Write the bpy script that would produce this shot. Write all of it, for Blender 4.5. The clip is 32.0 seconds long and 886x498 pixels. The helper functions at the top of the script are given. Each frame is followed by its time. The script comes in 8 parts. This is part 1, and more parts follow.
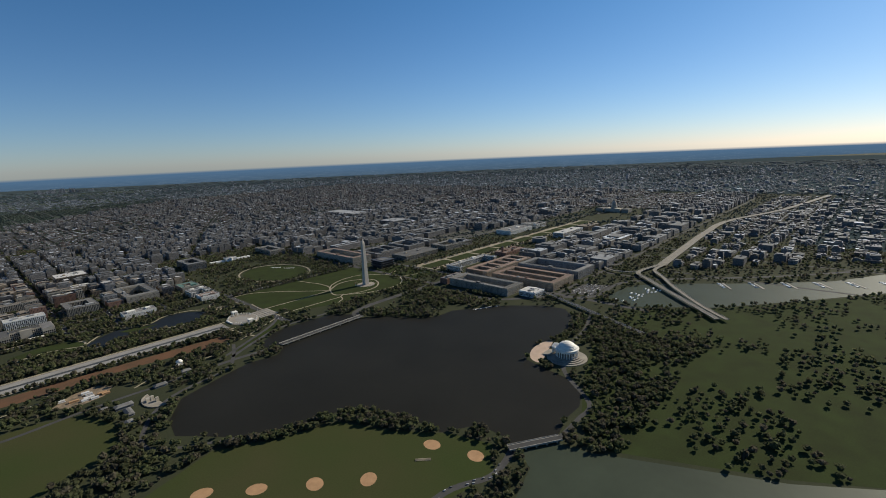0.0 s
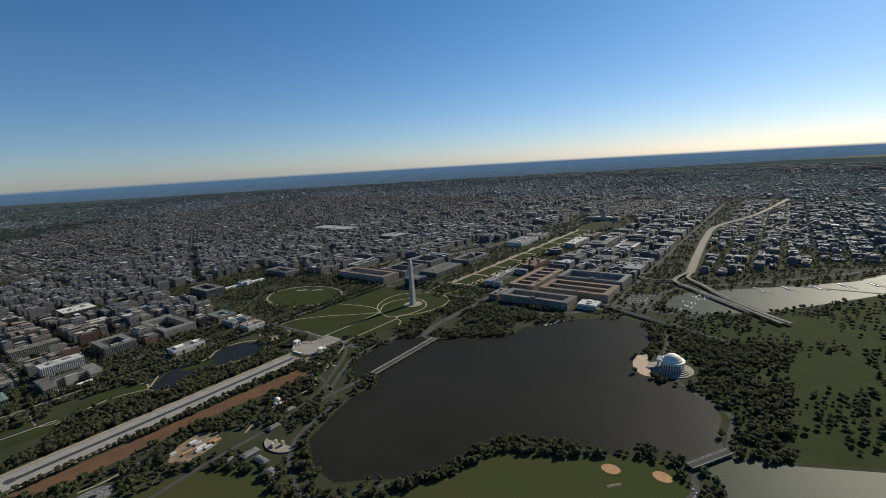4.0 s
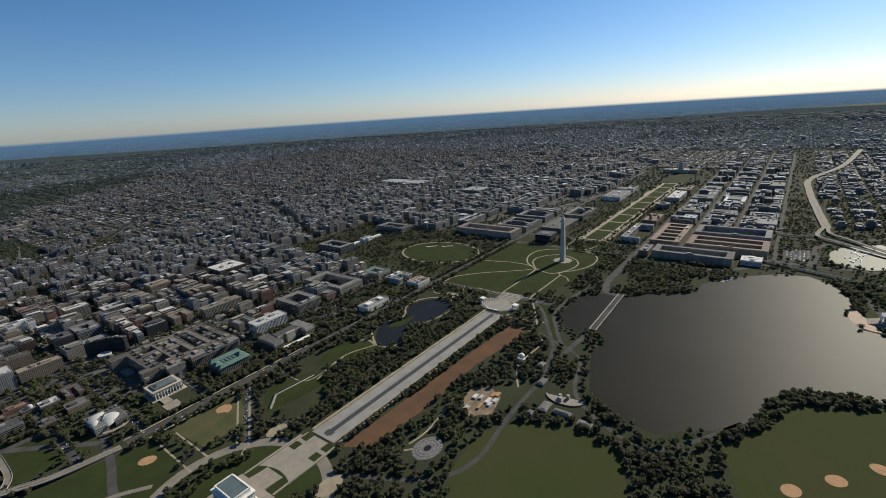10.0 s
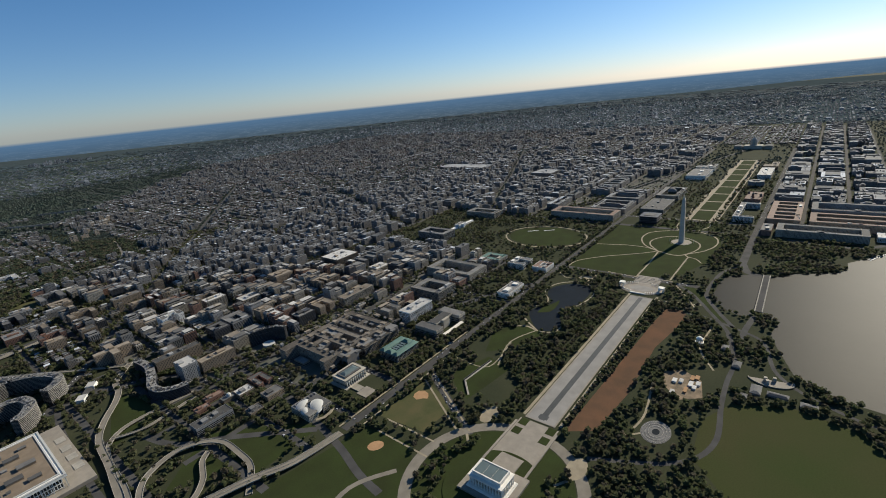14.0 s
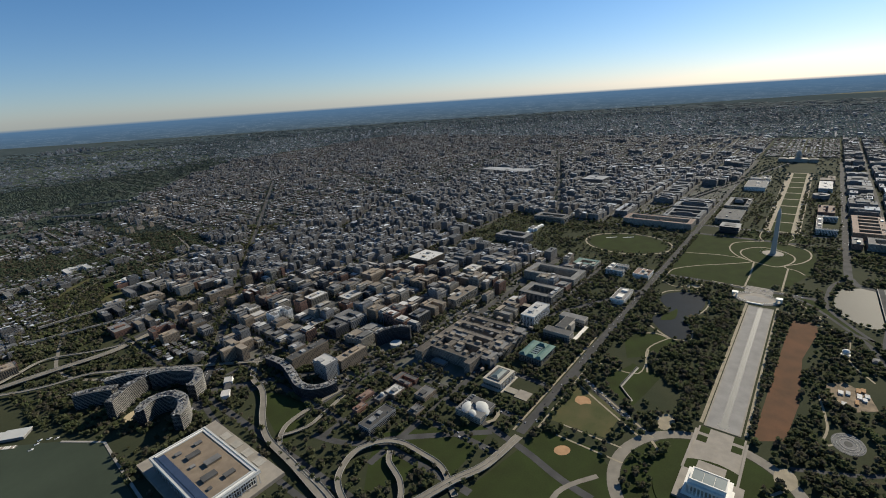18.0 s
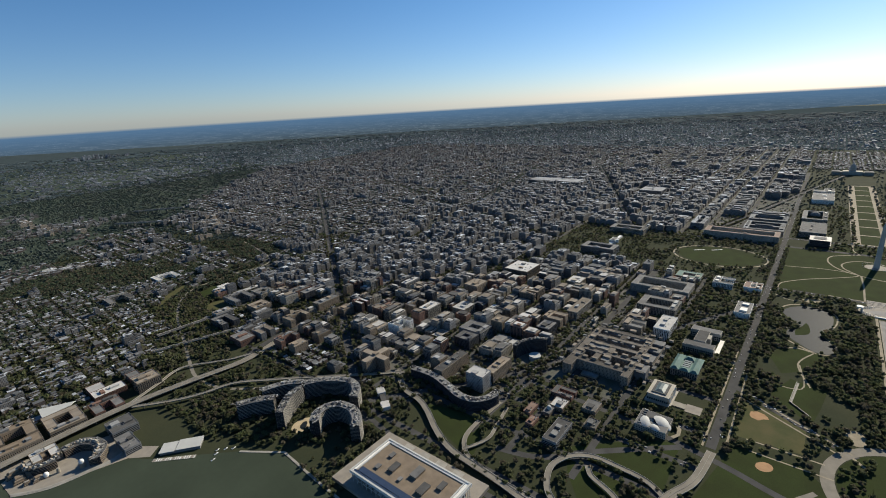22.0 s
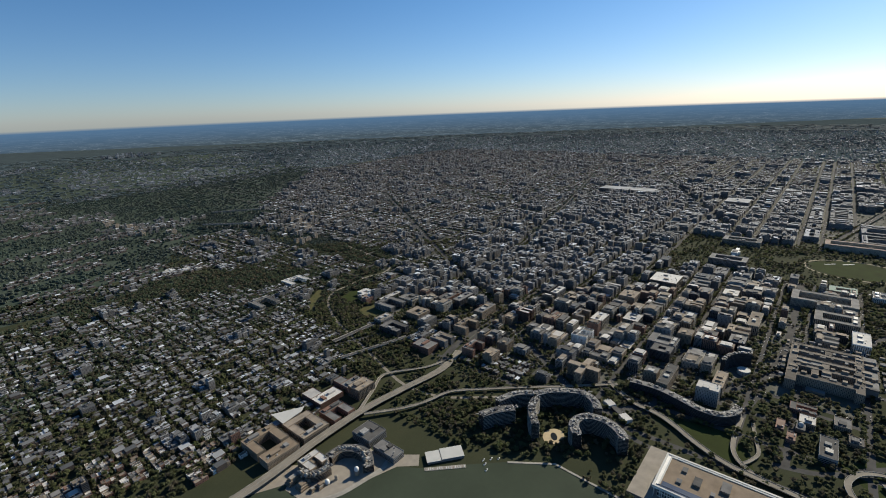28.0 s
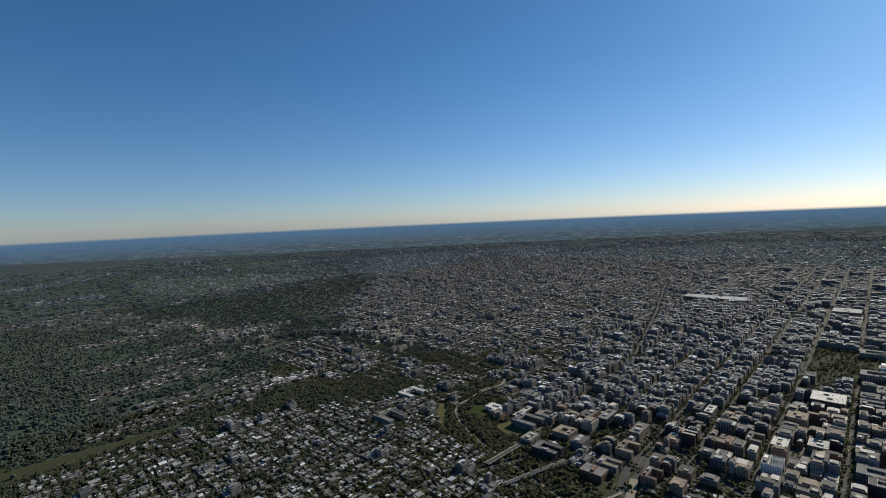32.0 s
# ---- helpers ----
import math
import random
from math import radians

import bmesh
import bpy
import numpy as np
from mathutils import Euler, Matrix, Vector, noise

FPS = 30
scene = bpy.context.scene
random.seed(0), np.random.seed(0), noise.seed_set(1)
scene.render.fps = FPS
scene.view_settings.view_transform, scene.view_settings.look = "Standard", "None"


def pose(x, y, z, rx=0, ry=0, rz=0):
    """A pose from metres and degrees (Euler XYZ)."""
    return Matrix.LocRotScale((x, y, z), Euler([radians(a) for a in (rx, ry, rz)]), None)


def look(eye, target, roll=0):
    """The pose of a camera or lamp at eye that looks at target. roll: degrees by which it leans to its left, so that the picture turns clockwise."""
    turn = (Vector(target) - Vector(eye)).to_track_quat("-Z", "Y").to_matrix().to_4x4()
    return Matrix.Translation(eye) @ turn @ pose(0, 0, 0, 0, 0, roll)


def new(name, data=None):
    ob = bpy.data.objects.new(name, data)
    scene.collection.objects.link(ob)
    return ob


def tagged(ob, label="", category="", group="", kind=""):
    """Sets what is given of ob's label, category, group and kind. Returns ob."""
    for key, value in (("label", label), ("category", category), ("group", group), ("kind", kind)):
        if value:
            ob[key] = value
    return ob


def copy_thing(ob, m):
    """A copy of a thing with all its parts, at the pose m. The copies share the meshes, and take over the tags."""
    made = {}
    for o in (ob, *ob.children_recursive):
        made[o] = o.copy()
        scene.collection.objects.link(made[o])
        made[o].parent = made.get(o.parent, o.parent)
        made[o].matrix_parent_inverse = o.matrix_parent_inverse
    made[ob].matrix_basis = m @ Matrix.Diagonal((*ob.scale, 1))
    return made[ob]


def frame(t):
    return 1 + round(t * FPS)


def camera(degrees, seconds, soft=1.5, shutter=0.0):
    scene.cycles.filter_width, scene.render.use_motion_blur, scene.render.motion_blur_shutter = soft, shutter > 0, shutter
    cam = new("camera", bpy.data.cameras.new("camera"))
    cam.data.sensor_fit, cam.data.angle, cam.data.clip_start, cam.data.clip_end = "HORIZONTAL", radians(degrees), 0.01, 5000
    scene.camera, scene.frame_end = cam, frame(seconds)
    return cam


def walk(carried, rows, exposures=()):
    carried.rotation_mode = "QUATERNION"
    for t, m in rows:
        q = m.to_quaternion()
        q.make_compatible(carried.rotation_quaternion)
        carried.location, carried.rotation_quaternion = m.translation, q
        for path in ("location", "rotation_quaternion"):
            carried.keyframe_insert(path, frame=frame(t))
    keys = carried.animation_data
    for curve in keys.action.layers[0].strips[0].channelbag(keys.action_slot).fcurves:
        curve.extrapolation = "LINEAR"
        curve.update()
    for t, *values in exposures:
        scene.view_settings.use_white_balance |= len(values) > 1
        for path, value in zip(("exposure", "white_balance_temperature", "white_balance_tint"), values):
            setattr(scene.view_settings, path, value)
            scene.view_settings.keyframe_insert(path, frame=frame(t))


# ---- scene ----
cam = camera(87.0, 32.0, 0.95)
UNIT = 0.4  # the whole place stands at two fifths of its true size, all in one proportion
# seconds, eye (metres east, north and up from the obelisk's foot), yaw, pitch, roll
ROWS = [
    (0.0, -1008.3, -1348.3, 453.2, -46.66, -11.38, -2.54),
    (0.5, -1035.8, -1313.6, 459.5, -46.86, -11.21, -2.35),
    (1.0, -1063.1, -1278.7, 465.7, -47.52, -11.48, -2.45),
    (1.5, -1090.3, -1243.7, 471.6, -49.44, -11.91, -2.92),
    (2.0, -1117.3, -1208.5, 477.4, -51.37, -11.69, -3.13),
    (2.5, -1144.3, -1173.3, 482.9, -51.91, -11.42, -3.01),
    (3.0, -1171.1, -1138.1, 488.3, -52.30, -11.17, -2.82),
    (3.5, -1197.8, -1102.7, 493.6, -52.72, -10.94, -2.98),
    (5.5, -1304.1, -960.9, 513.2, -54.02, -9.88, -4.49),
    (6.0, -1330.5, -925.4, 517.9, -53.70, -10.75, -4.68),
    (6.5, -1356.9, -889.9, 522.4, -53.31, -11.67, -4.70),
    (7.0, -1383.3, -854.4, 526.9, -53.13, -11.90, -4.31),
    (7.5, -1409.7, -818.9, 531.3, -53.01, -12.24, -3.87),
    (8.0, -1436.0, -783.4, 535.6, -53.03, -13.50, -3.73),
    (8.5, -1462.4, -748.0, 539.9, -53.07, -14.47, -3.63),
    (9.0, -1488.8, -712.6, 544.1, -52.92, -15.25, -3.62),
    (9.5, -1515.2, -677.2, 548.3, -52.63, -16.01, -3.61),
    (10.0, -1541.6, -641.9, 552.4, -52.35, -16.55, -3.76),
    (10.5, -1568.1, -606.6, 556.5, -52.09, -16.99, -4.20),
    (11.0, -1594.6, -571.3, 560.6, -51.78, -17.16, -4.55),
    (11.5, -1621.1, -536.1, 564.6, -51.37, -17.18, -5.01),
    (12.0, -1647.7, -501.0, 568.7, -51.01, -16.90, -5.51),
    (12.5, -1674.4, -465.9, 572.7, -50.64, -16.81, -5.59),
    (13.0, -1701.1, -430.8, 576.7, -50.29, -17.19, -5.48),
    (13.5, -1727.9, -395.9, 580.8, -50.00, -17.83, -5.63),
    (14.0, -1754.8, -360.9, 584.8, -49.87, -18.27, -5.81),
    (14.5, -1781.7, -326.0, 588.8, -49.90, -18.32, -5.83),
    (16.5, -1890.3, -186.9, 605.1, -50.60, -19.43, -4.49),
    (17.0, -1917.7, -152.2, 609.2, -50.57, -18.92, -4.26),
    (17.5, -1945.1, -117.6, 613.3, -50.55, -18.46, -4.09),
    (18.0, -1972.7, -82.9, 617.4, -50.52, -18.17, -3.82),
    (18.5, -2000.4, -48.3, 621.5, -50.55, -17.84, -3.60),
    (19.0, -2028.2, -13.7, 625.7, -50.68, -17.37, -3.50),
    (19.5, -2056.0, 20.9, 629.8, -50.81, -16.93, -3.41),
    (20.0, -2084.0, 55.5, 634.0, -50.78, -16.68, -3.26),
    (20.5, -2112.1, 90.1, 638.2, -50.71, -16.64, -3.22),
    (21.0, -2140.3, 124.8, 642.4, -50.58, -16.64, -3.23),
    (21.5, -2168.6, 159.5, 646.6, -50.40, -16.72, -3.29),
    (22.0, -2197.0, 194.2, 650.8, -50.15, -17.16, -3.41),
    (22.5, -2225.5, 229.0, 655.0, -49.99, -17.63, -3.49),
    (23.0, -2254.2, 263.9, 659.2, -49.96, -17.77, -3.40),
    (23.5, -2282.9, 298.8, 663.4, -49.86, -18.29, -3.44),
    (24.0, -2311.7, 333.8, 667.5, -49.74, -19.16, -3.35),
    (24.5, -2340.6, 369.0, 671.7, -49.64, -19.71, -3.28),
    (25.0, -2369.6, 404.3, 675.8, -49.65, -19.69, -3.19),
    (25.5, -2398.7, 439.7, 679.9, -49.76, -19.17, -3.00),
    (27.5, -2516.1, 583.0, 695.8, -49.96, -17.15, -2.40),
    (28.0, -2545.6, 619.4, 699.7, -49.93, -16.75, -2.34),
    (28.5, -2575.2, 656.0, 703.4, -49.83, -16.21, -2.38),
    (29.0, -2604.9, 692.8, 707.1, -49.63, -14.88, -2.51),
    (29.5, -2634.6, 730.0, 710.7, -49.36, -13.23, -2.61),
    (30.0, -2664.4, 767.4, 714.2, -49.00, -11.18, -2.61),
    (30.5, -2694.3, 805.2, 717.6, -48.51, -8.79, -2.66),
    (31.0, -2724.2, 843.3, 720.8, -47.99, -6.49, -2.86),
    (31.5, -2754.1, 881.8, 724.0, -47.43, -4.72, -2.82),
    (32.0, -2784.1, 920.7, 726.9, -46.74, -3.72, -2.56),
]
walk(cam, [(t, pose(UNIT * x, UNIT * y, UNIT * z, 90 + pitch, 0, yaw) @ pose(0, 0, 0, 0, 0, roll)) for t, x, y, z, yaw, pitch, roll in ROWS], [(t, stops, 6280, 5) for t, stops in ((0.0, 0.42), (3.0, 0.43), (6.0, 0.46), (9.0, 0.52), (14.0, 0.60), (20.0, 0.62), (25.0, 0.74), (28.0, 0.64), (30.0, 0.54), (32.0, 0.46))])

# ---- daylight: a clear spring morning, the sun low in the east ----
SUN_AZ, SUN_EL = radians(100.0), radians(30.5)
to_sun = Vector((math.cos(SUN_EL) * math.sin(SUN_AZ), math.cos(SUN_EL) * math.cos(SUN_AZ), math.sin(SUN_EL)))
world = bpy.data.worlds.new("sky")
scene.world = world
world.use_nodes = True
wn, wl = world.node_tree.nodes, world.node_tree.links
wn.clear()
w_sky = wn.new("ShaderNodeTexSky")
w_sky.sky_type, w_sky.sun_disc = "NISHITA", False
w_sky.sun_elevation, w_sky.sun_rotation = SUN_EL, SUN_AZ
w_sky.altitude, w_sky.air_density, w_sky.dust_density, w_sky.ozone_density = 1500, 1.0, 0.9, 5.6
w_co = wn.new("ShaderNodeTexCoord")
w_sep = wn.new("ShaderNodeSeparateXYZ")
wl.new(w_co.outputs["Generated"], w_sep.inputs[0])


def w_math(op, a, b=None, clamp=False):
    n = wn.new("ShaderNodeMath")
    n.operation, n.use_clamp = op, clamp
    for i, v in enumerate((a, b)):
        if v is None:
            continue
        if isinstance(v, (int, float)):
            n.inputs[i].default_value = v
        else:
            wl.new(v, n.inputs[i])
    return n.outputs[0]


# the far country below the skyline, miles behind the city: woods and suburbs, distance haze painted in as blue
w_down = w_math("MAXIMUM", w_math("MULTIPLY", w_sep.outputs[2], -1.0), 0.004)
w_px = w_math("DIVIDE", w_sep.outputs[0], w_down)
w_py = w_math("DIVIDE", w_sep.outputs[1], w_down)
w_com, w_lie = wn.new("ShaderNodeCombineXYZ"), wn.new("ShaderNodeCombineXYZ")
wl.new(w_px, w_com.inputs[0])
wl.new(w_py, w_com.inputs[1])
for i, (socket, k) in enumerate(((w_sep.outputs[0], 45.0), (w_sep.outputs[1], 45.0), (w_down, 520.0))):
    wl.new(w_math("MULTIPLY", socket, k), w_lie.inputs[i])
w_n1 = wn.new("ShaderNodeTexNoise")
w_n1.inputs["Scale"].default_value, w_n1.inputs["Detail"].default_value = 1.0, 7.0
wl.new(w_lie.outputs[0], w_n1.inputs["Vector"])
w_n2 = wn.new("ShaderNodeTexVoronoi")
w_n2.inputs["Scale"].default_value = 9.0
wl.new(w_com.outputs[0], w_n2.inputs["Vector"])
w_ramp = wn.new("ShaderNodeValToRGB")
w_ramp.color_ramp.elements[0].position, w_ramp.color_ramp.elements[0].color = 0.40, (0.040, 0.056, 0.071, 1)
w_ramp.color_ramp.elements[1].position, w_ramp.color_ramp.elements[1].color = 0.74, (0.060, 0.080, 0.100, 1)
wl.new(w_n1.outputs["Fac"], w_ramp.inputs[0])
w_spk = wn.new("ShaderNodeMix")
w_spk.data_type = "RGBA"
w_spk.inputs[7].default_value = (0.24, 0.26, 0.28, 1)
w_roof = wn.new("ShaderNodeSeparateColor")
wl.new(w_n2.outputs["Color"], w_roof.inputs[0])
w_some = wn.new("ShaderNodeMapRange")
w_some.inputs[1].default_value, w_some.inputs[2].default_value, w_some.inputs[4].default_value = 0.80, 1.0, 0.5
wl.new(w_roof.outputs[0], w_some.inputs[0])
wl.new(w_math("MULTIPLY", w_some.outputs[0], w_math("GREATER_THAN", w_n1.outputs["Fac"], 0.5)), w_spk.inputs[0])
wl.new(w_ramp.outputs[0], w_spk.inputs[6])
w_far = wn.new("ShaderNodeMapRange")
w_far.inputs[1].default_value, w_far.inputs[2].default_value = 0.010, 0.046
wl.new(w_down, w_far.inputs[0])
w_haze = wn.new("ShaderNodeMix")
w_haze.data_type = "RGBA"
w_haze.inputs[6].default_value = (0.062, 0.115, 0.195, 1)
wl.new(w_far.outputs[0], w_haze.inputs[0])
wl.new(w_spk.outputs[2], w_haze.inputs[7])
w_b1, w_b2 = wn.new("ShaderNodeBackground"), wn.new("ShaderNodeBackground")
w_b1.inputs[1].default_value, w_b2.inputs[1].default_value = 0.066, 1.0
# deep blue above, a pale rosy rim along the skyline
w_high = wn.new("ShaderNodeMapRange")
w_high.inputs[1].default_value, w_high.inputs[2].default_value = 0.0, 0.30
wl.new(w_sep.outputs[2], w_high.inputs[0])
w_tone = wn.new("ShaderNodeMix")
w_tone.data_type = "RGBA"
w_tone.inputs[6].default_value, w_tone.inputs[7].default_value = (1.0, 0.93, 0.97, 1), (0.64, 0.90, 1.0, 1)
wl.new(w_high.outputs[0], w_tone.inputs[0])
w_blue = wn.new("ShaderNodeMix")
w_blue.data_type, w_blue.blend_type = "RGBA", "MULTIPLY"
w_blue.inputs[0].default_value = 1.0
wl.new(w_sky.outputs[0], w_blue.inputs[6])
wl.new(w_tone.outputs[2], w_blue.inputs[7])
wl.new(w_blue.outputs[2], w_b1.inputs[0])
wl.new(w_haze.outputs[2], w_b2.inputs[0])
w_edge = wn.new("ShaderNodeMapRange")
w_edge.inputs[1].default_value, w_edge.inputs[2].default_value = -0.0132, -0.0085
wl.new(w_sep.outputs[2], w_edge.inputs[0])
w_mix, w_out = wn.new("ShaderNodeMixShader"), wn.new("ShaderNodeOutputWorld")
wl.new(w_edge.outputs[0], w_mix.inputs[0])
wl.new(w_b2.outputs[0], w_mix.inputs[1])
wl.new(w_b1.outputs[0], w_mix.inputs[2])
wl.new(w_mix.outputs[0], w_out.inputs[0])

sun_lamp = bpy.data.lights.new("sun", "SUN")
sun_lamp.energy, sun_lamp.angle, sun_lamp.color = 4.5, radians(0.5), (1.0, 0.87, 0.70)
new("sun", sun_lamp).matrix_world = look(to_sun * 3000, (0, 0, 0))

# ---- materials ----


def material(name, col, rough=0.85, var=0.25, scale=0.15, fine=2.0, island=0.0, objects=0.0, spec=0.25, metal=0.0, col2=None, bump=0.0):
    """A surface with stains at one scale, grain at another, and a change of tone from piece to piece."""
    m = bpy.data.materials.new(name)
    m.use_nodes = True
    n, l = m.node_tree.nodes, m.node_tree.links
    b = n["Principled BSDF"]
    b.inputs["Roughness"].default_value, b.inputs["Metallic"].default_value = rough, metal
    b.inputs["Specular IOR Level"].default_value = spec
    g = n.new("ShaderNodeNewGeometry")
    big, small = n.new("ShaderNodeTexNoise"), n.new("ShaderNodeTexNoise")
    big.inputs["Scale"].default_value, big.inputs["Detail"].default_value = scale / UNIT, 4
    small.inputs["Scale"].default_value, small.inputs["Detail"].default_value = fine / UNIT, 2
    l.new(g.outputs["Position"], big.inputs["Vector"])
    l.new(g.outputs["Position"], small.inputs["Vector"])
    mix = n.new("ShaderNodeMix")
    mix.data_type = "RGBA"
    c2 = col2 or [c * (1 - var) for c in col]
    mix.inputs[6].default_value, mix.inputs[7].default_value = (*c2, 1), (*[c * (1 + (0 if col2 else var)) for c in col], 1)
    rng = n.new("ShaderNodeMapRange")
    rng.inputs[1].default_value, rng.inputs[2].default_value = 0.32, 0.68
    l.new(big.outputs["Fac"], rng.inputs[0])
    l.new(rng.outputs[0], mix.inputs[0])
    # brightness by grain, by piece and by thing
    val = n.new("ShaderNodeMapRange")
    val.inputs[3].default_value, val.inputs[4].default_value = 1 - 0.6 * var, 1 + 0.6 * var
    l.new(small.outputs["Fac"], val.inputs[0])
    last = val.outputs[0]
    for amount, node, out in ((island, g, "Random Per Island"), (objects, None, "Random")):
        if amount:
            node = node or n.new("ShaderNodeObjectInfo")
            r = n.new("ShaderNodeMapRange")
            r.inputs[3].default_value, r.inputs[4].default_value = 1 - amount, 1 + amount
            l.new(node.outputs[out], r.inputs[0])
            mu = n.new("ShaderNodeMath")
            mu.operation = "MULTIPLY"
            l.new(last, mu.inputs[0])
            l.new(r.outputs[0], mu.inputs[1])
            last = mu.outputs[0]
    hsv = n.new("ShaderNodeHueSaturation")
    l.new(last, hsv.inputs["Value"])
    l.new(mix.outputs[2], hsv.inputs["Color"])
    l.new(hsv.outputs[0], b.inputs["Base Color"])
    if bump:
        bp = n.new("ShaderNodeBump")
        bp.inputs["Strength"].default_value, bp.inputs["Distance"].default_value = bump, UNIT
        l.new(small.outputs["Fac"], bp.inputs["Height"])
        l.new(bp.outputs[0], b.inputs["Normal"])
    return m


def facade(name, wall, glass, floor=3.6, bay=3.0, island=0.3):
    """Walls of buildings too far off to have their windows cut: courses of panes in a wall."""
    m = material(name, wall, 0.85, 0.15, 0.03, 0.6, island=island)
    n, l = m.node_tree.nodes, m.node_tree.links
    b = n["Principled BSDF"]
    src = b.inputs["Base Color"].links[0].from_socket
    g = n.new("ShaderNodeNewGeometry")
    s = n.new("ShaderNodeSeparateXYZ")
    l.new(g.outputs["Position"], s.inputs[0])

    def op(kind, a, v):
        q = n.new("ShaderNodeMath")
        q.operation = kind
        for i, w in enumerate((a, v)):
            if isinstance(w, (int, float)):
                q.inputs[i].default_value = w
            else:
                l.new(w, q.inputs[i])
        return q.outputs[0]

    row = op("GREATER_THAN", op("FRACT", op("DIVIDE", s.outputs[2], floor * UNIT), 0), 0.45)
    colu = op("GREATER_THAN", op("FRACT", op("DIVIDE", op("ADD", s.outputs[0], s.outputs[1]), bay * UNIT), 0), 0.42)
    ns = n.new("ShaderNodeSeparateXYZ")
    l.new(g.outputs["True Normal"], ns.inputs[0])
    side = op("LESS_THAN", ns.outputs[2], 0.5)
    hit = op("MULTIPLY", op("MULTIPLY", row, colu), side)
    mx = n.new("ShaderNodeMix")
    mx.data_type = "RGBA"
    l.new(hit, mx.inputs[0])
    l.new(src, mx.inputs[6])
    mx.inputs[7].default_value = (*glass, 1)
    l.new(mx.outputs[2], b.inputs["Base Color"])
    return m


M = {}
M["ground"] = material("parkland", (0.044, 0.047, 0.027), 0.95, 0.3, 0.012, 0.25, col2=(0.033, 0.038, 0.022), spec=0.04)
M["grass"] = material("mown_grass", (0.034, 0.046, 0.016), 0.95, 0.35, 0.02, 0.4, col2=(0.028, 0.034, 0.014), spec=0.03)
M["forest_floor"] = material("forest_floor", (0.046, 0.062, 0.048), 0.95, 0.3, 0.006, 0.05, col2=(0.056, 0.068, 0.056), spec=0.0)
# far ground with haze painted in: base colour lifted towards blue-grey
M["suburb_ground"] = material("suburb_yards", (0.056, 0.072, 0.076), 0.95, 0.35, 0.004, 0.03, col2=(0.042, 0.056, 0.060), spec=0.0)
M["field_grass"] = material("worn_field_grass", (0.038, 0.050, 0.017), 0.95, 0.35, 0.006, 0.4, col2=(0.050, 0.050, 0.022), spec=0.03)
M["dry_grass"] = material("worn_turf", (0.088, 0.080, 0.040), 0.95, 0.2, 0.03, 0.4, col2=(0.060, 0.066, 0.030), spec=0.04)
M["dirt"] = material("bare_earth", (0.128, 0.070, 0.042), 0.95, 0.25, 0.025, 0.5, col2=(0.088, 0.056, 0.036), spec=0.05)
M["sand"] = material("infield_clay", (0.33, 0.20, 0.105), 0.95, 0.12, 0.1, 1.0)
M["city_ground"] = material("paved_blocks", (0.115, 0.11, 0.10), 0.95, 0.35, 0.02, 0.3, col2=(0.066, 0.072, 0.052), spec=0.1)
M["asphalt"] = material("asphalt", (0.062, 0.061, 0.060), 0.95, 0.2, 0.03, 1.0, spec=0.1)
M["road_light"] = material("worn_concrete_road", (0.175, 0.158, 0.13), 0.9, 0.15, 0.05, 1.0)
M["concrete"] = material("concrete", (0.27, 0.255, 0.225), 0.88, 0.15, 0.08, 1.0)
M["path"] = material("gravel_path", (0.25, 0.215, 0.155), 0.95, 0.15, 0.06, 1.0)
M["plaza"] = material("granite_paving", (0.235, 0.21, 0.175), 0.85, 0.12, 0.06, 0.8)
M["pool_floor"] = material("drained_pool_floor", (0.225, 0.215, 0.20), 0.95, 0.12, 0.04, 0.5)
M["water"] = material("river_water", (0.042, 0.052, 0.036), 0.5, 0.1, 0.01, 0.08, spec=0.035, bump=0.05)
M["pond"] = material("pond_water", (0.016, 0.020, 0.025), 0.5, 0.1, 0.01, 0.08, spec=0.02, bump=0.04)
M["marble"] = material("white_marble", (0.66, 0.63, 0.57), 0.6, 0.08, 0.08, 0.6)
M["limestone"] = material("limestone", (0.285, 0.26, 0.215), 0.8, 0.12, 0.05, 0.6, objects=0.25)
M["tan"] = material("tan_brick", (0.225, 0.18, 0.132), 0.85, 0.12, 0.05, 0.6, objects=0.3)
M["brick"] = material("red_brick", (0.17, 0.10, 0.075), 0.88, 0.15, 0.05, 0.6, objects=0.3)
M["precast"] = material("grey_precast", (0.20, 0.197, 0.192), 0.82, 0.12, 0.05, 0.6, objects=0.3)
M["dark"] = material("dark_cladding", (0.06, 0.06, 0.065), 0.5, 0.15, 0.05, 0.6, objects=0.3)
M["white"] = material("white_render", (0.66, 0.65, 0.62), 0.7, 0.08, 0.05, 0.6)
M["glass"] = material("window_glass", (0.020, 0.025, 0.030), 0.12, 0.2, 0.4, 1.0, spec=0.6)
M["roof_grey"] = material("grey_membrane_roof", (0.112, 0.110, 0.107), 0.9, 0.2, 0.06, 0.5, objects=0.5)
M["roof_tan"] = material("gravel_roof", (0.185, 0.157, 0.125), 0.92, 0.2, 0.06, 0.5, objects=0.3)
M["roof_white"] = material("white_membrane_roof", (0.40, 0.39, 0.37), 0.8, 0.12, 0.06, 0.5, objects=0.2)
# dark glass with the shade between balcony bands painted into its colour
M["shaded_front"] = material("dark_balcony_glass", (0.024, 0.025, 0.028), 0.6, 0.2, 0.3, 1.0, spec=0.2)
M["roof_pale"] = material("pale_grey_roof", (0.24, 0.245, 0.25), 0.85, 0.2, 0.02, 0.3)
M["state_stone"] = material("weathered_limestone", (0.205, 0.178, 0.145), 0.85, 0.14, 0.05, 0.6)
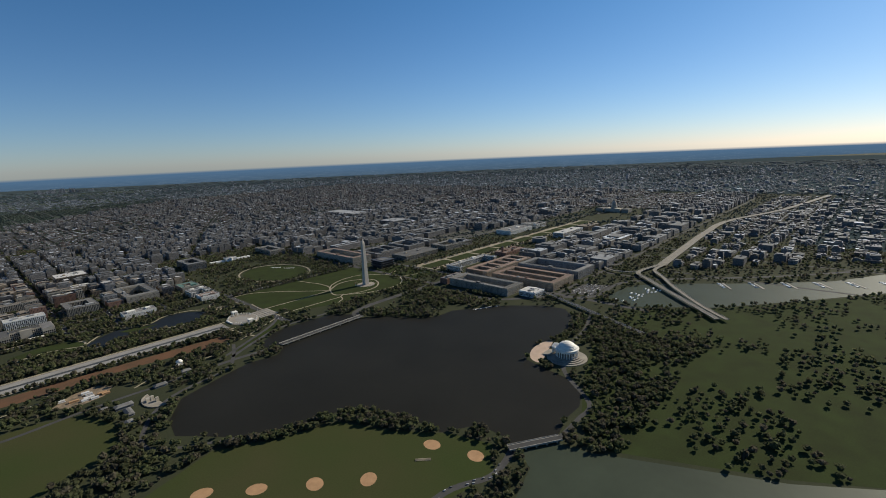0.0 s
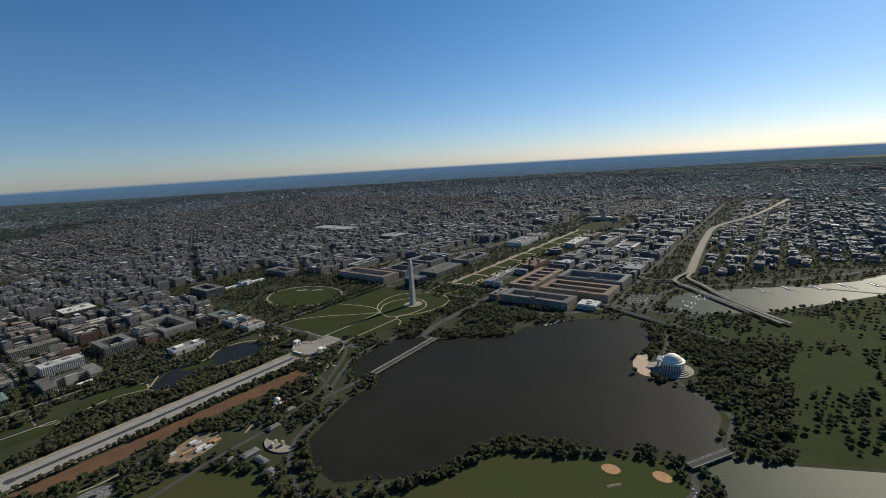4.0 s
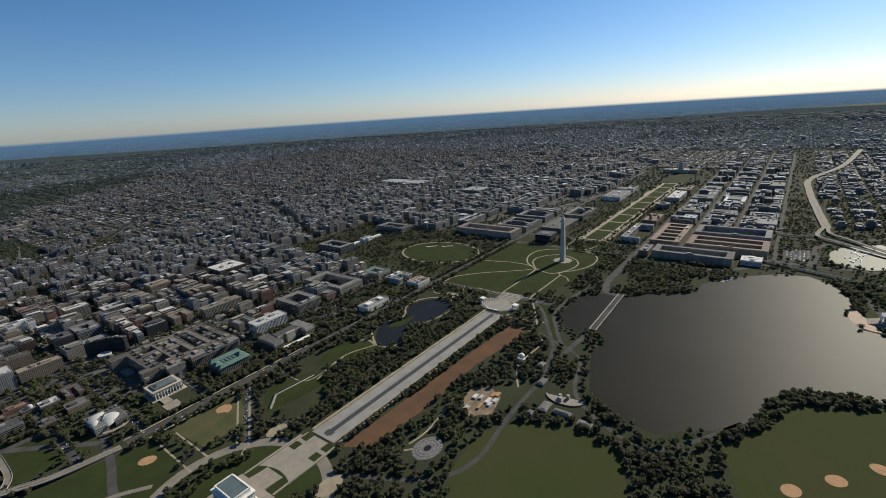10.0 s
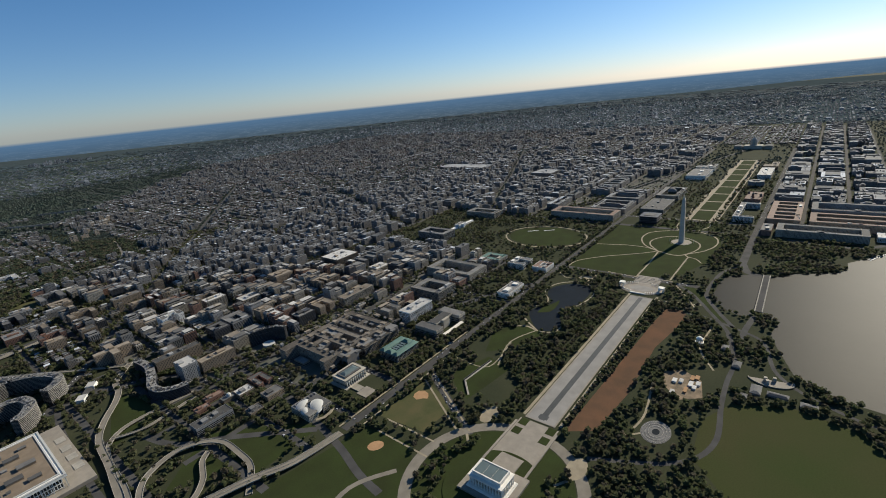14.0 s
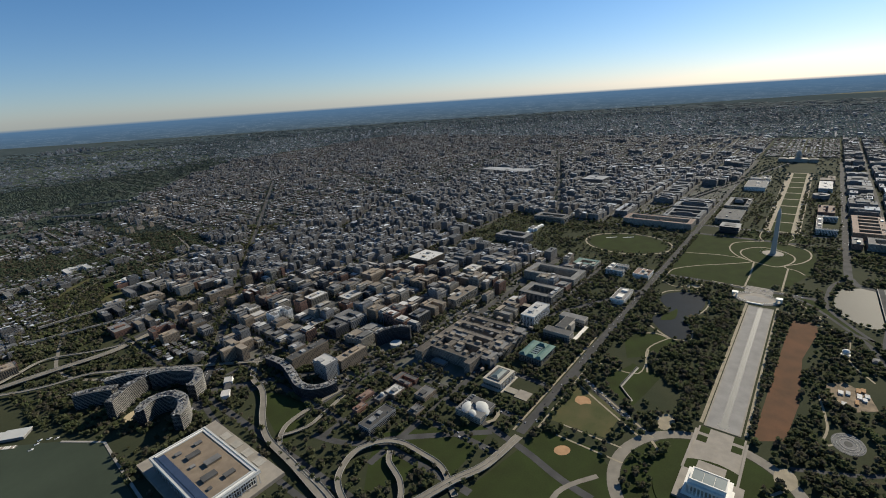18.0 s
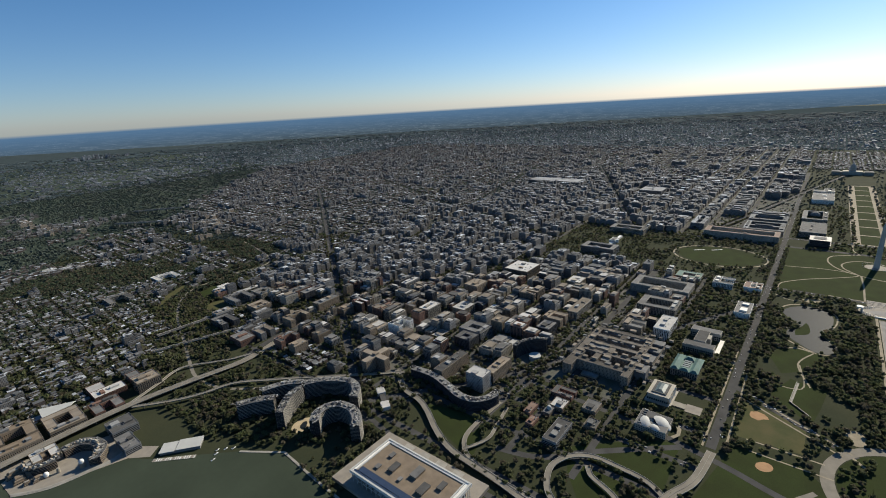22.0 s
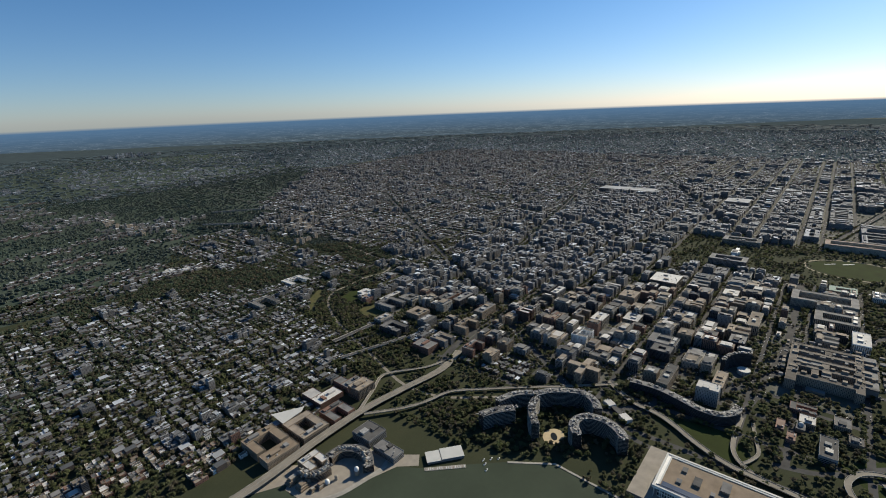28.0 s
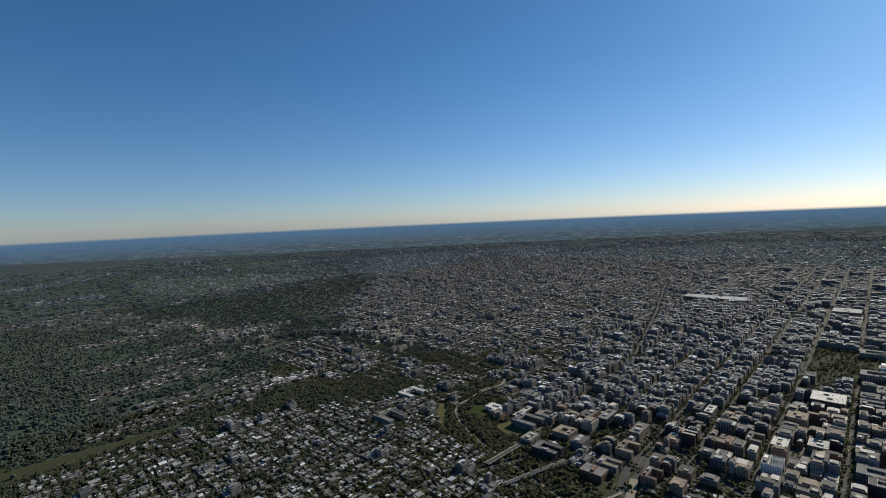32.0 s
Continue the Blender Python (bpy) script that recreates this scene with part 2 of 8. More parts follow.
M["state_roof"] = material("brown_gravel_roof", (0.112, 0.099, 0.085), 0.92, 0.25, 0.06, 0.5, objects=0.4)
M["roof_tile"] = material("red_tile_roof", (0.165, 0.112, 0.088), 0.85, 0.15, 0.06, 0.5, objects=0.2)
M["roof_green"] = material("green_copper_roof", (0.085, 0.15, 0.13), 0.75, 0.15, 0.06, 0.5)
M["unit"] = material("rooftop_plant", (0.235, 0.232, 0.225), 0.6, 0.15, 0.2, 1.0, objects=0.4)
M["bark"] = material("bark", (0.10, 0.08, 0.06), 0.95, 0.2, 0.4, 2.0)
M["leaf"] = material("spring_leaves", (0.098, 0.110, 0.050), 0.9, 0.2, 0.02, 0.3, island=0.25, col2=(0.070, 0.070, 0.040), spec=0.1)
M["leaf_dark"] = material("dark_leaves", (0.084, 0.100, 0.044), 0.9, 0.2, 0.02, 0.3, island=0.25, col2=(0.068, 0.070, 0.038), spec=0.1)
M["blossom"] = material("blossom", (0.33, 0.25, 0.22), 0.9, 0.15, 0.05, 0.5, island=0.3)


def leafy(m, share=0.45):
    """Lets light through the leaves, and turns their faces to the sky as a crown's many leaves do."""
    n, l = m.node_tree.nodes, m.node_tree.links
    b, out = n["Principled BSDF"], n["Material Output"]
    t, mx = n.new("ShaderNodeBsdfTranslucent"), n.new("ShaderNodeMixShader")
    l.new(b.inputs["Base Color"].links[0].from_socket, t.inputs[0])
    mx.inputs[0].default_value = share
    l.new(b.outputs[0], mx.inputs[1])
    l.new(t.outputs[0], mx.inputs[2])
    l.new(mx.outputs[0], out.inputs[0])
    g, half, up, unit = n.new("ShaderNodeNewGeometry"), n.new("ShaderNodeVectorMath"), n.new("ShaderNodeVectorMath"), n.new("ShaderNodeVectorMath")
    half.operation, up.operation, unit.operation = "SCALE", "ADD", "NORMALIZE"
    half.inputs["Scale"].default_value, up.inputs[1].default_value = 0.6, (0, 0, 0.6)
    l.new(g.outputs["Normal"], half.inputs[0])
    l.new(half.outputs[0], up.inputs[0])
    l.new(up.outputs[0], unit.inputs[0])
    l.new(unit.outputs[0], b.inputs["Normal"])


def speckled(m, stops):
    """Roofs of every tone from tar to white paint, one tone to a roof."""
    n, l = m.node_tree.nodes, m.node_tree.links
    b = n["Principled BSDF"]
    g, r, mu = n.new("ShaderNodeNewGeometry"), n.new("ShaderNodeValToRGB"), n.new("ShaderNodeMix")
    r.color_ramp.elements[0].position, r.color_ramp.elements[0].color = stops[0][0], (*stops[0][1], 1)
    r.color_ramp.elements[1].position, r.color_ramp.elements[1].color = stops[-1][0], (*stops[-1][1], 1)
    for at, c in stops[1:-1]:
        r.color_ramp.elements.new(at).color = (*c, 1)
    l.new(g.outputs["Random Per Island"], r.inputs[0])
    mu.data_type, mu.blend_type = "RGBA", "MULTIPLY"
    mu.inputs[0].default_value = 1.0
    l.new(b.inputs["Base Color"].links[0].from_socket, mu.inputs[6])
    l.new(r.outputs[0], mu.inputs[7])
    l.new(mu.outputs[2], b.inputs["Base Color"])


for key in ("leaf", "leaf_dark", "blossom"):
    leafy(M[key])
M["far_wall"] = facade("far_facades", (0.20, 0.185, 0.168), (0.03, 0.036, 0.044))
# roof grey cooled towards blue to stand in for distance haze
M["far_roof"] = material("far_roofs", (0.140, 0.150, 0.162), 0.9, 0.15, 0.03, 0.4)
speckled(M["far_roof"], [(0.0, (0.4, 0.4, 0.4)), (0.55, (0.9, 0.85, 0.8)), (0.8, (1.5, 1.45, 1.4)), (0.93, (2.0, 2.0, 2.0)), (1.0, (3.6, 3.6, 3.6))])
M["row_wall"] = facade("row_house_fronts", (0.165, 0.13, 0.108), (0.035, 0.038, 0.045), 3.2, 2.2, 0.45)
# suburb walls greyed to blue, the haze put into their colour
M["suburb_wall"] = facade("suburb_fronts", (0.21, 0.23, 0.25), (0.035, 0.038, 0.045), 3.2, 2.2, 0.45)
M["steel"] = material("painted_steel", (0.5, 0.5, 0.5), 0.4, 0.1, 0.5, 2.0, metal=0.4)
M["car"] = material("car_paint", (0.24, 0.24, 0.25), 0.55, 0.1, 0.3, 1.0, island=0.95, spec=0.3)

# ---- mesh helpers ----


def mesh_from(name, verts, faces, mats, index=None):
    """A mesh of quads or of triangles, from arrays."""
    me = bpy.data.meshes.new(name)
    v, f = np.asarray(verts, dtype=np.float32).reshape(-1, 3), np.asarray(faces, dtype=np.int32)
    me.vertices.add(len(v))
    me.vertices.foreach_set("co", v.ravel())
    me.loops.add(f.size)
    me.loops.foreach_set("vertex_index", f.ravel())
    me.polygons.add(len(f))
    me.polygons.foreach_set("loop_start", np.arange(0, f.size, f.shape[1], dtype=np.int32))
    for m in mats:
        me.materials.append(M[m])
    if index is not None:
        me.polygons.foreach_set("material_index", np.asarray(index, dtype=np.int32))
    me.update(calc_edges=True)
    me.shade_flat()
    return me


def solid(name, verts, faces, mats, index=None):
    """A small mesh whose faces may have any number of corners."""
    me = bpy.data.meshes.new(name)
    me.from_pydata([tuple(map(float, v)) for v in verts], [], faces)
    for m in mats if isinstance(mats, (list, tuple)) else [mats]:
        me.materials.append(M[m])
    if index is not None:
        me.polygons.foreach_set("material_index", index)
    me.update()
    me.shade_flat()
    return me


def under(ob, parent):
    ob.parent = parent
    return ob


class Shape:
    """Gathers boxes, prisms, rings and slabs into one mesh."""

    def __init__(self):
        self.v, self.f = [], []

    def add(self, verts, faces):
        k = len(self.v)
        self.v += verts
        self.f += [[i + k for i in f] for f in faces]
        return self

    def box(self, x0, x1, y0, y1, z0, z1):
        return self.prism([(x0, y0), (x1, y0), (x1, y1), (x0, y1)], z0, z1)

    def prism(self, pts, z0, z1, bottom=False):
        n = len(pts)
        area = sum(pts[i][0] * pts[(i + 1) % n][1] - pts[(i + 1) % n][0] * pts[i][1] for i in range(n))
        if area < 0:
            pts = pts[::-1]
        faces = [[i, (i + 1) % n, (i + 1) % n + n, i + n] for i in range(n)] + [[i + n for i in range(n)]]
        if bottom:
            faces.append([n - 1 - i for i in range(n)])
        return self.add([(x, y, z0) for x, y in pts] + [(x, y, z1) for x, y in pts], faces)

    def beam(self, a, b, w, z0, z1):
        """A bar of width w from a to b in plan."""
        d = Vector((b[0] - a[0], b[1] - a[1])).normalized() * w / 2
        return self.prism([(a[0] + d.y, a[1] - d.x), (b[0] + d.y, b[1] - d.x), (b[0] - d.y, b[1] + d.x), (a[0] - d.y, a[1] + d.x)], z0, z1)

    def lathe(self, x, y, profile, n=24, arc=(0, 360)):
        """A body of revolution: profile rows of radius and height, from the foot up."""
        a0, a1 = radians(arc[0]), radians(arc[1])
        full = abs(arc[1] - arc[0]) >= 360
        m = n if full else n + 1
        vs = [(x + r * math.cos(a0 + (a1 - a0) * i / n), y + r * math.sin(a0 + (a1 - a0) * i / n), z) for r, z in profile for i in range(m)]
        fs = [[j * m + i, j * m + (i + 1) % m, (j + 1) * m + (i + 1) % m, (j + 1) * m + i] for j in range(len(profile) - 1) for i in range(n)]
        return self.add(vs, fs)

    def band(self, pts, w, z, thick=0.0, heights=None):
        """A ribbon of width w along a line in plan; with thick it is a slab."""
        n, left, right = len(pts), [], []
        for i, p in enumerate(pts):
            a, b = pts[max(i - 1, 0)], pts[min(i + 1, n - 1)]
            d = Vector((b[0] - a[0], b[1] - a[1])).normalized() * w / 2
            h = heights[i] if heights else z
            left.append((p[0] - d.y, p[1] + d.x, h))
            right.append((p[0] + d.y, p[1] - d.x, h))
        fs = [[n + i, n + i + 1, i + 1, i] for i in range(n - 1)]
        if not thick:
            return self.add(left + right, fs)
        low = [(x, y, h - thick) for x, y, h in left + right]
        fs += [[i, i + 1, 2 * n + i + 1, 2 * n + i] for i in range(n - 1)]
        fs += [[n + i + 1, n + i, 3 * n + i, 3 * n + i + 1] for i in range(n - 1)]
        fs += [[2 * n + i, 2 * n + i + 1, 3 * n + i + 1, 3 * n + i] for i in range(n - 1)]
        fs += [[0, 2 * n, 3 * n, n], [n - 1, 2 * n - 1, 4 * n - 1, 3 * n - 1]]
        return self.add(left + right + low, fs)

    def put(self, name, mat, parent=None, label=""):
        ob = new(name, solid(name, self.v, self.f, mat))
        if label:
            tagged(ob, label)
        return under(ob, parent) if parent else ob


def empty(name, x, y, z, label, category, group="", kind=""):
    ob = new(name)
    ob.location = (x, y, z)
    return tagged(ob, label, category, group, kind)


def smooth(pts, steps=6):
    """A curve through points in plan."""
    out = []
    for i in range(len(pts) - 1):
        p0, p1, p2, p3 = pts[max(i - 1, 0)], pts[i], pts[i + 1], pts[min(i + 2, len(pts) - 1)]
        for s in range(steps):
            t = s / steps
            out.append(tuple(0.5 * (2 * b + (c - a) * t + (2 * a - 5 * b + 4 * c - d) * t * t + (3 * b - a - 3 * c + d) * t**3) for a, b, c, d in zip(p0, p1, p2, p3)))
    return out + [tuple(pts[-1])]


def oval(x, y, rx, ry, n=40, a0=0, a1=360, turn=0):
    c, s = math.cos(radians(turn)), math.sin(radians(turn))
    out = []
    for i in range(n if a1 - a0 >= 360 else n + 1):
        a = radians(a0 + (a1 - a0) * i / n)
        u, v = rx * math.cos(a), ry * math.sin(a)
        out.append((x + u * c - v * s, y + u * s + v * c))
    return out


# ---- a plan of what covers the ground, in cells of 4 m ----
GX0, GY0, CELL, GNX, GNY = -3600.0, -1800.0, 4.0, 2050, 2050
cover = np.zeros((GNX, GNY), np.uint8)  # 1 built, 2 road, 3 water, 4 open lawn


def mark_poly(pts, code, only=None):
    xs, ys = np.array([p[0] for p in pts]), np.array([p[1] for p in pts])
    i0, i1 = [int(np.clip((v - GX0) / CELL, 0, GNX)) for v in (xs.min(), xs.max() + CELL)]
    j0, j1 = [int(np.clip((v - GY0) / CELL, 0, GNY)) for v in (ys.min(), ys.max() + CELL)]
    if i1 <= i0 or j1 <= j0:
        return
    px, py = np.meshgrid(GX0 + (np.arange(i0, i1) + 0.5) * CELL, GY0 + (np.arange(j0, j1) + 0.5) * CELL, indexing="ij")
    inside = np.zeros(px.shape, bool)
    for k in range(len(pts)):
        xa, ya, xb, yb = xs[k], ys[k], xs[k - 1], ys[k - 1]
        inside ^= ((ya > py) != (yb > py)) & (px < (xb - xa) * (py - ya) / (yb - ya + 1e-9) + xa)
    cover[i0:i1, j0:j1][inside] = code


def mark_line(pts, w, code):
    for a, b in zip(pts, pts[1:]):
        d = Vector((b[0] - a[0], b[1] - a[1]))
        if d.length < 0.1:
            continue
        d = d.normalized() * w / 2
        mark_poly([(a[0] + d.y, a[1] - d.x), (b[0] + d.y, b[1] - d.x), (b[0] - d.y, b[1] + d.x), (a[0] - d.y, a[1] + d.x)], code)


def covered(x, y):
    i = np.clip(((np.asarray(x) - GX0) / CELL).astype(int), 0, GNX - 1)
    j = np.clip(((np.asarray(y) - GY0) / CELL).astype(int), 0, GNY - 1)
    return cover[i, j]


def in_poly(x, y, pts):
    inside = np.zeros(np.shape(x), bool)
    for k in range(len(pts)):
        (xa, ya), (xb, yb) = pts[k], pts[k - 1]
        inside ^= ((ya > y) != (yb > y)) & (x < (xb - xa) * (y - ya) / (yb - ya + 1e-9) + xa)
    return inside


def line_distance(x, y, pts):
    best = np.full(np.shape(x), 1e9)
    for (xa, ya), (xb, yb) in zip(pts, pts[1:]):
        dx, dy = xb - xa, yb - ya
        t = np.clip(((x - xa) * dx + (y - ya) * dy) / (dx * dx + dy * dy), 0, 1)
        best = np.minimum(best, np.hypot(x - xa - t * dx, y - ya - t * dy))
    return best


FLIGHT = [(-1008, -1348), (-2784, 921)]  # the line over which the place is seen


def sheet(name, pts, z, mat, label, category, code=0, kind="structure"):
    ob = new(name, solid(name, [(x, y, z) for x, y in pts], [list(range(len(pts)))], mat))
    if sum(pts[i - 1][0] * pts[i][1] - pts[i][0] * pts[i - 1][1] for i in range(len(pts))) < 0:
        ob.data.flip_normals()
    if code:
        mark_poly(pts, code)
    return tagged(ob, label, category, kind=kind)
M["obelisk_stone"] = material("weathered_marble", (0.42, 0.385, 0.33), 0.8, 0.06, 0.05, 0.5)
M["sand_plaza"] = material("pinkish_paving", (0.40, 0.30, 0.23), 0.9, 0.1, 0.06, 0.8)
M["site_earth"] = material("dug_earth", (0.24, 0.18, 0.12), 0.95, 0.25, 0.08, 0.6, col2=(0.10, 0.08, 0.055))
M["wet_stone"] = material("wet_dark_stone", (0.05, 0.052, 0.05), 0.5, 0.15, 0.1, 0.6)
M["skylight"] = material("bluish_skylight", (0.09, 0.12, 0.125), 0.5, 0.1, 0.1, 0.6)
M["solar"] = material("dark_blue_glass_strip", (0.035, 0.05, 0.085), 0.25, 0.1, 0.1, 0.6, spec=0.5)
M["shell"] = material("white_shell_roof", (0.40, 0.40, 0.38), 0.7, 0.05, 0.05, 0.5)
M["boat"] = material("white_hull", (0.7, 0.7, 0.7), 0.4, 0.1, 0.3, 1.0)
M["roof_brown"] = material("brown_roof_deck", (0.175, 0.138, 0.10), 0.92, 0.15, 0.06, 0.5)
# far trees: distance haze painted into the leaf colour as a bluer green
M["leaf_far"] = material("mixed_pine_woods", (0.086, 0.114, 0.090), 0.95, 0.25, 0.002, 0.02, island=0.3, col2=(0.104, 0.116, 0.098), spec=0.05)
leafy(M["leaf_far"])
M["leaf_west"] = material("deep_green_leaves", (0.062, 0.084, 0.050), 0.95, 0.25, 0.01, 0.1, island=0.3, col2=(0.078, 0.088, 0.058), spec=0.05)
leafy(M["leaf_west"])
# farthest woods: leaf colour pushed further to blue, as painted haze
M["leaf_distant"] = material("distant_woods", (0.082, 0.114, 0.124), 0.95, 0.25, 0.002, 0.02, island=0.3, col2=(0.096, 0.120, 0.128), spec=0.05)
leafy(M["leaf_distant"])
M["leaf_brown"] = material("budding_twigs", (0.118, 0.104, 0.070), 0.95, 0.2, 0.02, 0.3, island=0.25, col2=(0.070, 0.066, 0.048), spec=0.1)
leafy(M["leaf_brown"])
M["basin"] = material("basin_water", (0.018, 0.0175, 0.0145), 0.5, 0.12, 0.006, 0.08, spec=0.03, bump=0.05)

# ---- ground, water, lawns ----
ground = new("ground", solid("ground", [(-40000, -40000, 0), (40000, -40000, 0), (40000, 40000, 0), (-40000, 40000, 0)], [[0, 1, 2, 3]], "ground"))
tagged(ground, "flat parkland and city ground in dull green and brown", "ground", kind="structure")

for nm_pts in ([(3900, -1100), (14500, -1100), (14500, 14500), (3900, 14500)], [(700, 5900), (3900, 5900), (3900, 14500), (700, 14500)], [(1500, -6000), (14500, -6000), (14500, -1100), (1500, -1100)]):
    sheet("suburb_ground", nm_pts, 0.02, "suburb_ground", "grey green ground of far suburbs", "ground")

RIVER = [(-2900, 1720), (-2500, 1520), (-2258, 1402), (-2128, 1330), (-2063, 1232), (-2013, 1215), (-1991, 1177), (-1918, 1097), (-1872, 1046), (-1817, 968), (-1823, 859),
         (-1833, 773), (-1850, 560), (-1790, 300), (-1650, 50), (-1500, -150), (-1250, -430), (-1020, -720), (-830, -890), (-660, -1000), (-555, -1034), (-492, -1016), (-470, -980),
         (-412, -1018), (-405, -1065), (-300, -1300), (0, -1750), (400, -2300), (-700, -2700), (-1500, -1700), (-1800, -900), (-2200, -100), (-2400, 700), (-2900, 1350), (-3600, 1650), (-3600, 1900)]
sheet("river_water", RIVER, 0.10, "water", "wide calm dark river under the morning sun", "river", 3)
BASIN = [(-795, -442), (-750, -370), (-648, -334), (-589, -317), (-523, -328), (-498, -307), (-490, -276), (-526, -258), (-504, -218), (-464, -189), (-421, -172), (-340, -174), (-277, -180), (-233, -236), (-238, -285), (-189, -327), (-140, -419),
         (-96, -455), (-35, -456), (20, -497), (100, -564), (158, -646), (168, -714), (124, -759), (43, -795), (-36, -802), (-99, -782), (-185, -811), (-201, -875), (-209, -919), (-239, -971),
         (-294, -993), (-346, -993), (-406, -1011), (-467, -969), (-453, -945), (-450, -890), (-508, -853), (-511, -787), (-528, -746), (-544, -685), (-606, -648), (-649, -644), (-686, -633),
         (-731, -603), (-773, -544), (-805, -504)]
sheet("basin_water", BASIN, 0.12, "basin", "still dark brown water of a large tidal basin", "water", 3)
CHANNEL = [(332, -759), (470, -770), (532, -800), (605, -880), (692, -1010), (760, -1105), (900, -1270), (1100, -1400), (1500, -1750), (1000, -1780), (835, -1400), (657, -1253), (497, -1116), (406, -1031), (300, -860)]
sheet("channel_water", CHANNEL, 0.11, "water", "pale sunlit water of a harbour channel", "water", 3)
POND = smooth([(-813, 151), (-774, 189), (-737, 213), (-706, 212), (-680, 190), (-649, 191), (-607, 223), (-566, 231), (-528, 212), (-503, 174), (-515, 133), (-552, 116), (-600, 114), (-643, 121), (-682, 137), (-711, 137), (-736, 120), (-777, 108), (-808, 121), (-813, 151)], 4)[:-1]
sheet("pond_water", POND, 0.12, "pond", "dark still pond in a park", "pond", 3)
sheet("pond_island", smooth([(-729, 193), (-696, 195), (-657, 180), (-634, 173), (-672, 164), (-709, 166), (-729, 193)], 4)[:-1], 0.3, "grass", "small grassy island in a pond", "island", 4)
# the gravel walks round the pond
for pts, w, lab in [
    ([(-830, 223), (-810, 181), (-820, 146), (-797, 178), (-766, 213), (-737, 223), (-702, 221), (-672, 199), (-639, 206), (-610, 231), (-572, 242), (-530, 231), (-503, 207), (-488, 170), (-504, 127)], 5, "pale gravel walk along the pond's edge"),
    ([(-820, 140), (-802, 106), (-745, 110), (-711, 130), (-676, 128), (-635, 114), (-594, 106), (-545, 107), (-504, 127)], 4, "narrow gravel walk on the pond's far bank"),
]:
    tagged(Shape().band(smooth(pts, 5), w, 0.16).put("pond_path", "path"), lab, "path", kind="structure")

LAWNS = [
    ("lawn", [(-370, 265), (-370, 10), (-310, -70), (-180, -112), (-20, -128), (110, -105), (135, 30), (135, 265)], 0.05, "grass", "wide green lawn round a stone obelisk"),
    ("lawn", oval(-107, 480, 118, 150, 48), 0.05, "grass", "oval green lawn ringed by a drive"),
    ("lawn", [(-965, 206), (-890, 236), (-839, 224), (-812, 181), (-816, 144), (-846, 120), (-876, 142), (-904, 150), (-944, 182)], 0.05, "grass", "green meadow beside a pond"),
    ("lawn", [(-1088, 212), (-1064, 218), (-993, 191), (-1000, 169), (-1109, 148), (-1132, 160)], 0.05, "grass", "sloping lawn behind an angled black wall"),
    ("ball_field", [(-900, -640), (-780, -600), (-690, -655), (-600, -690), (-560, -780), (-500, -870), (-480, -940), (-540, -985), (-640, -960), (-900, -750)], 0.05, "field_grass", "mown green ball fields beside the basin"),
    ("ball_field", [(-1071, -256), (-972, -250), (-899, -285), (-860, -373), (-880, -470), (-1000, -520), (-1150, -330)], 0.05, "field_grass", "broad green playing field among trees"),
    ("ball_field", [(-1265, 262), (-1130, 255), (-1160, 150), (-1255, 150)], 0.05, "dry_grass", "worn brown ball field beside an avenue"),
    ("lawn", [(-1480, 290), (-1300, 255), (-1290, 150), (-1390, 60), (-1520, 100), (-1560, 300)], 0.05, "grass", "green field with a clay infield beside a slip road"),
    ("worn_field", [(-1121, -62), (-652, -82), (-559, -90), (-552, -129), (-585, -147), (-765, -118), (-954, -122), (-1090, -108)], 0.05, "dirt", "long strip of bare reddish earth beside a drained pool"),
    ("lawn", [(-1540, 480), (-1500, 500), (-1480, 460), (-1490, 400), (-1540, 390), (-1600, 430)], 0.06, "grass", "grass inside a motorway loop"),
    ("lawn", [(-1380, 400), (-1345, 335), (-1500, 330), (-1520, 420), (-1490, 520)], 0.05, "grass", "open green slope beside a slip road"),
    ("lawn", [(-1545, 860), (-1590, 720), (-1615, 640), (-1560, 660), (-1500, 700), (-1520, 800)], 0.05, "grass", "grass verge inside curving slip roads"),
]
LAWNS += [
    ("lawn", [(150, -100), (290, -100), (290, 120), (150, 120)], 0.05, "grass", "green slope with trees east of a stone obelisk"),
    ("lawn", [(-560, -200), (-470, -150), (-395, -80), (-380, -110), (-430, -150), (-500, -190), (-580, -240)], 0.05, "grass", "narrow green between two park drives"),
]
for nm, pts, z, mt, lab in LAWNS:
    sheet(nm, pts, z, mt, lab, "lawn" if nm == "lawn" else "field", 0 if "with trees" in lab else 4)
EAST_PARK = [(-395, -1060), (-330, -1015), (-180, -945), (60, -860), (280, -860), (395, -1030), (490, -1120), (650, -1258), (830, -1405), (990, -1780), (0, -1780), (-290, -1300)]
sheet("golf_course", EAST_PARK, 0.04, "grass", "long green golf course between river and channel", "field")
# clay infields
for x, y in [(-830, -692), (-775, -744), (-715, -799), (-659, -851), (-542, -865), (-520, -937), (-1328, 203)]:
    sheet("clay_infield", oval(x, y, 15, 12, 18, turn=random.uniform(0, 180)), 0.12, "sand", "rounded orange clay infield on mown grass", "infield", 4)

# the long mall: panels of grass between gravel walks
tagged(Shape().band([(300, 0), (1780, 0)], 130, 0.04).put("mall_walk", "path"), "broad tan gravel walks along the mall", "path", kind="structure")
mark_line([(300, 0), (1780, 0)], 96, 4)
for i in range(9):
    x0 = 310 + i * 163
    sheet("mall_lawn", [(x0, -34), (x0 + 150, -34), (x0 + 150, 34), (x0, 34)], 0.10, "grass", "rectangular green lawn panel between gravel walks", "lawn", 4)

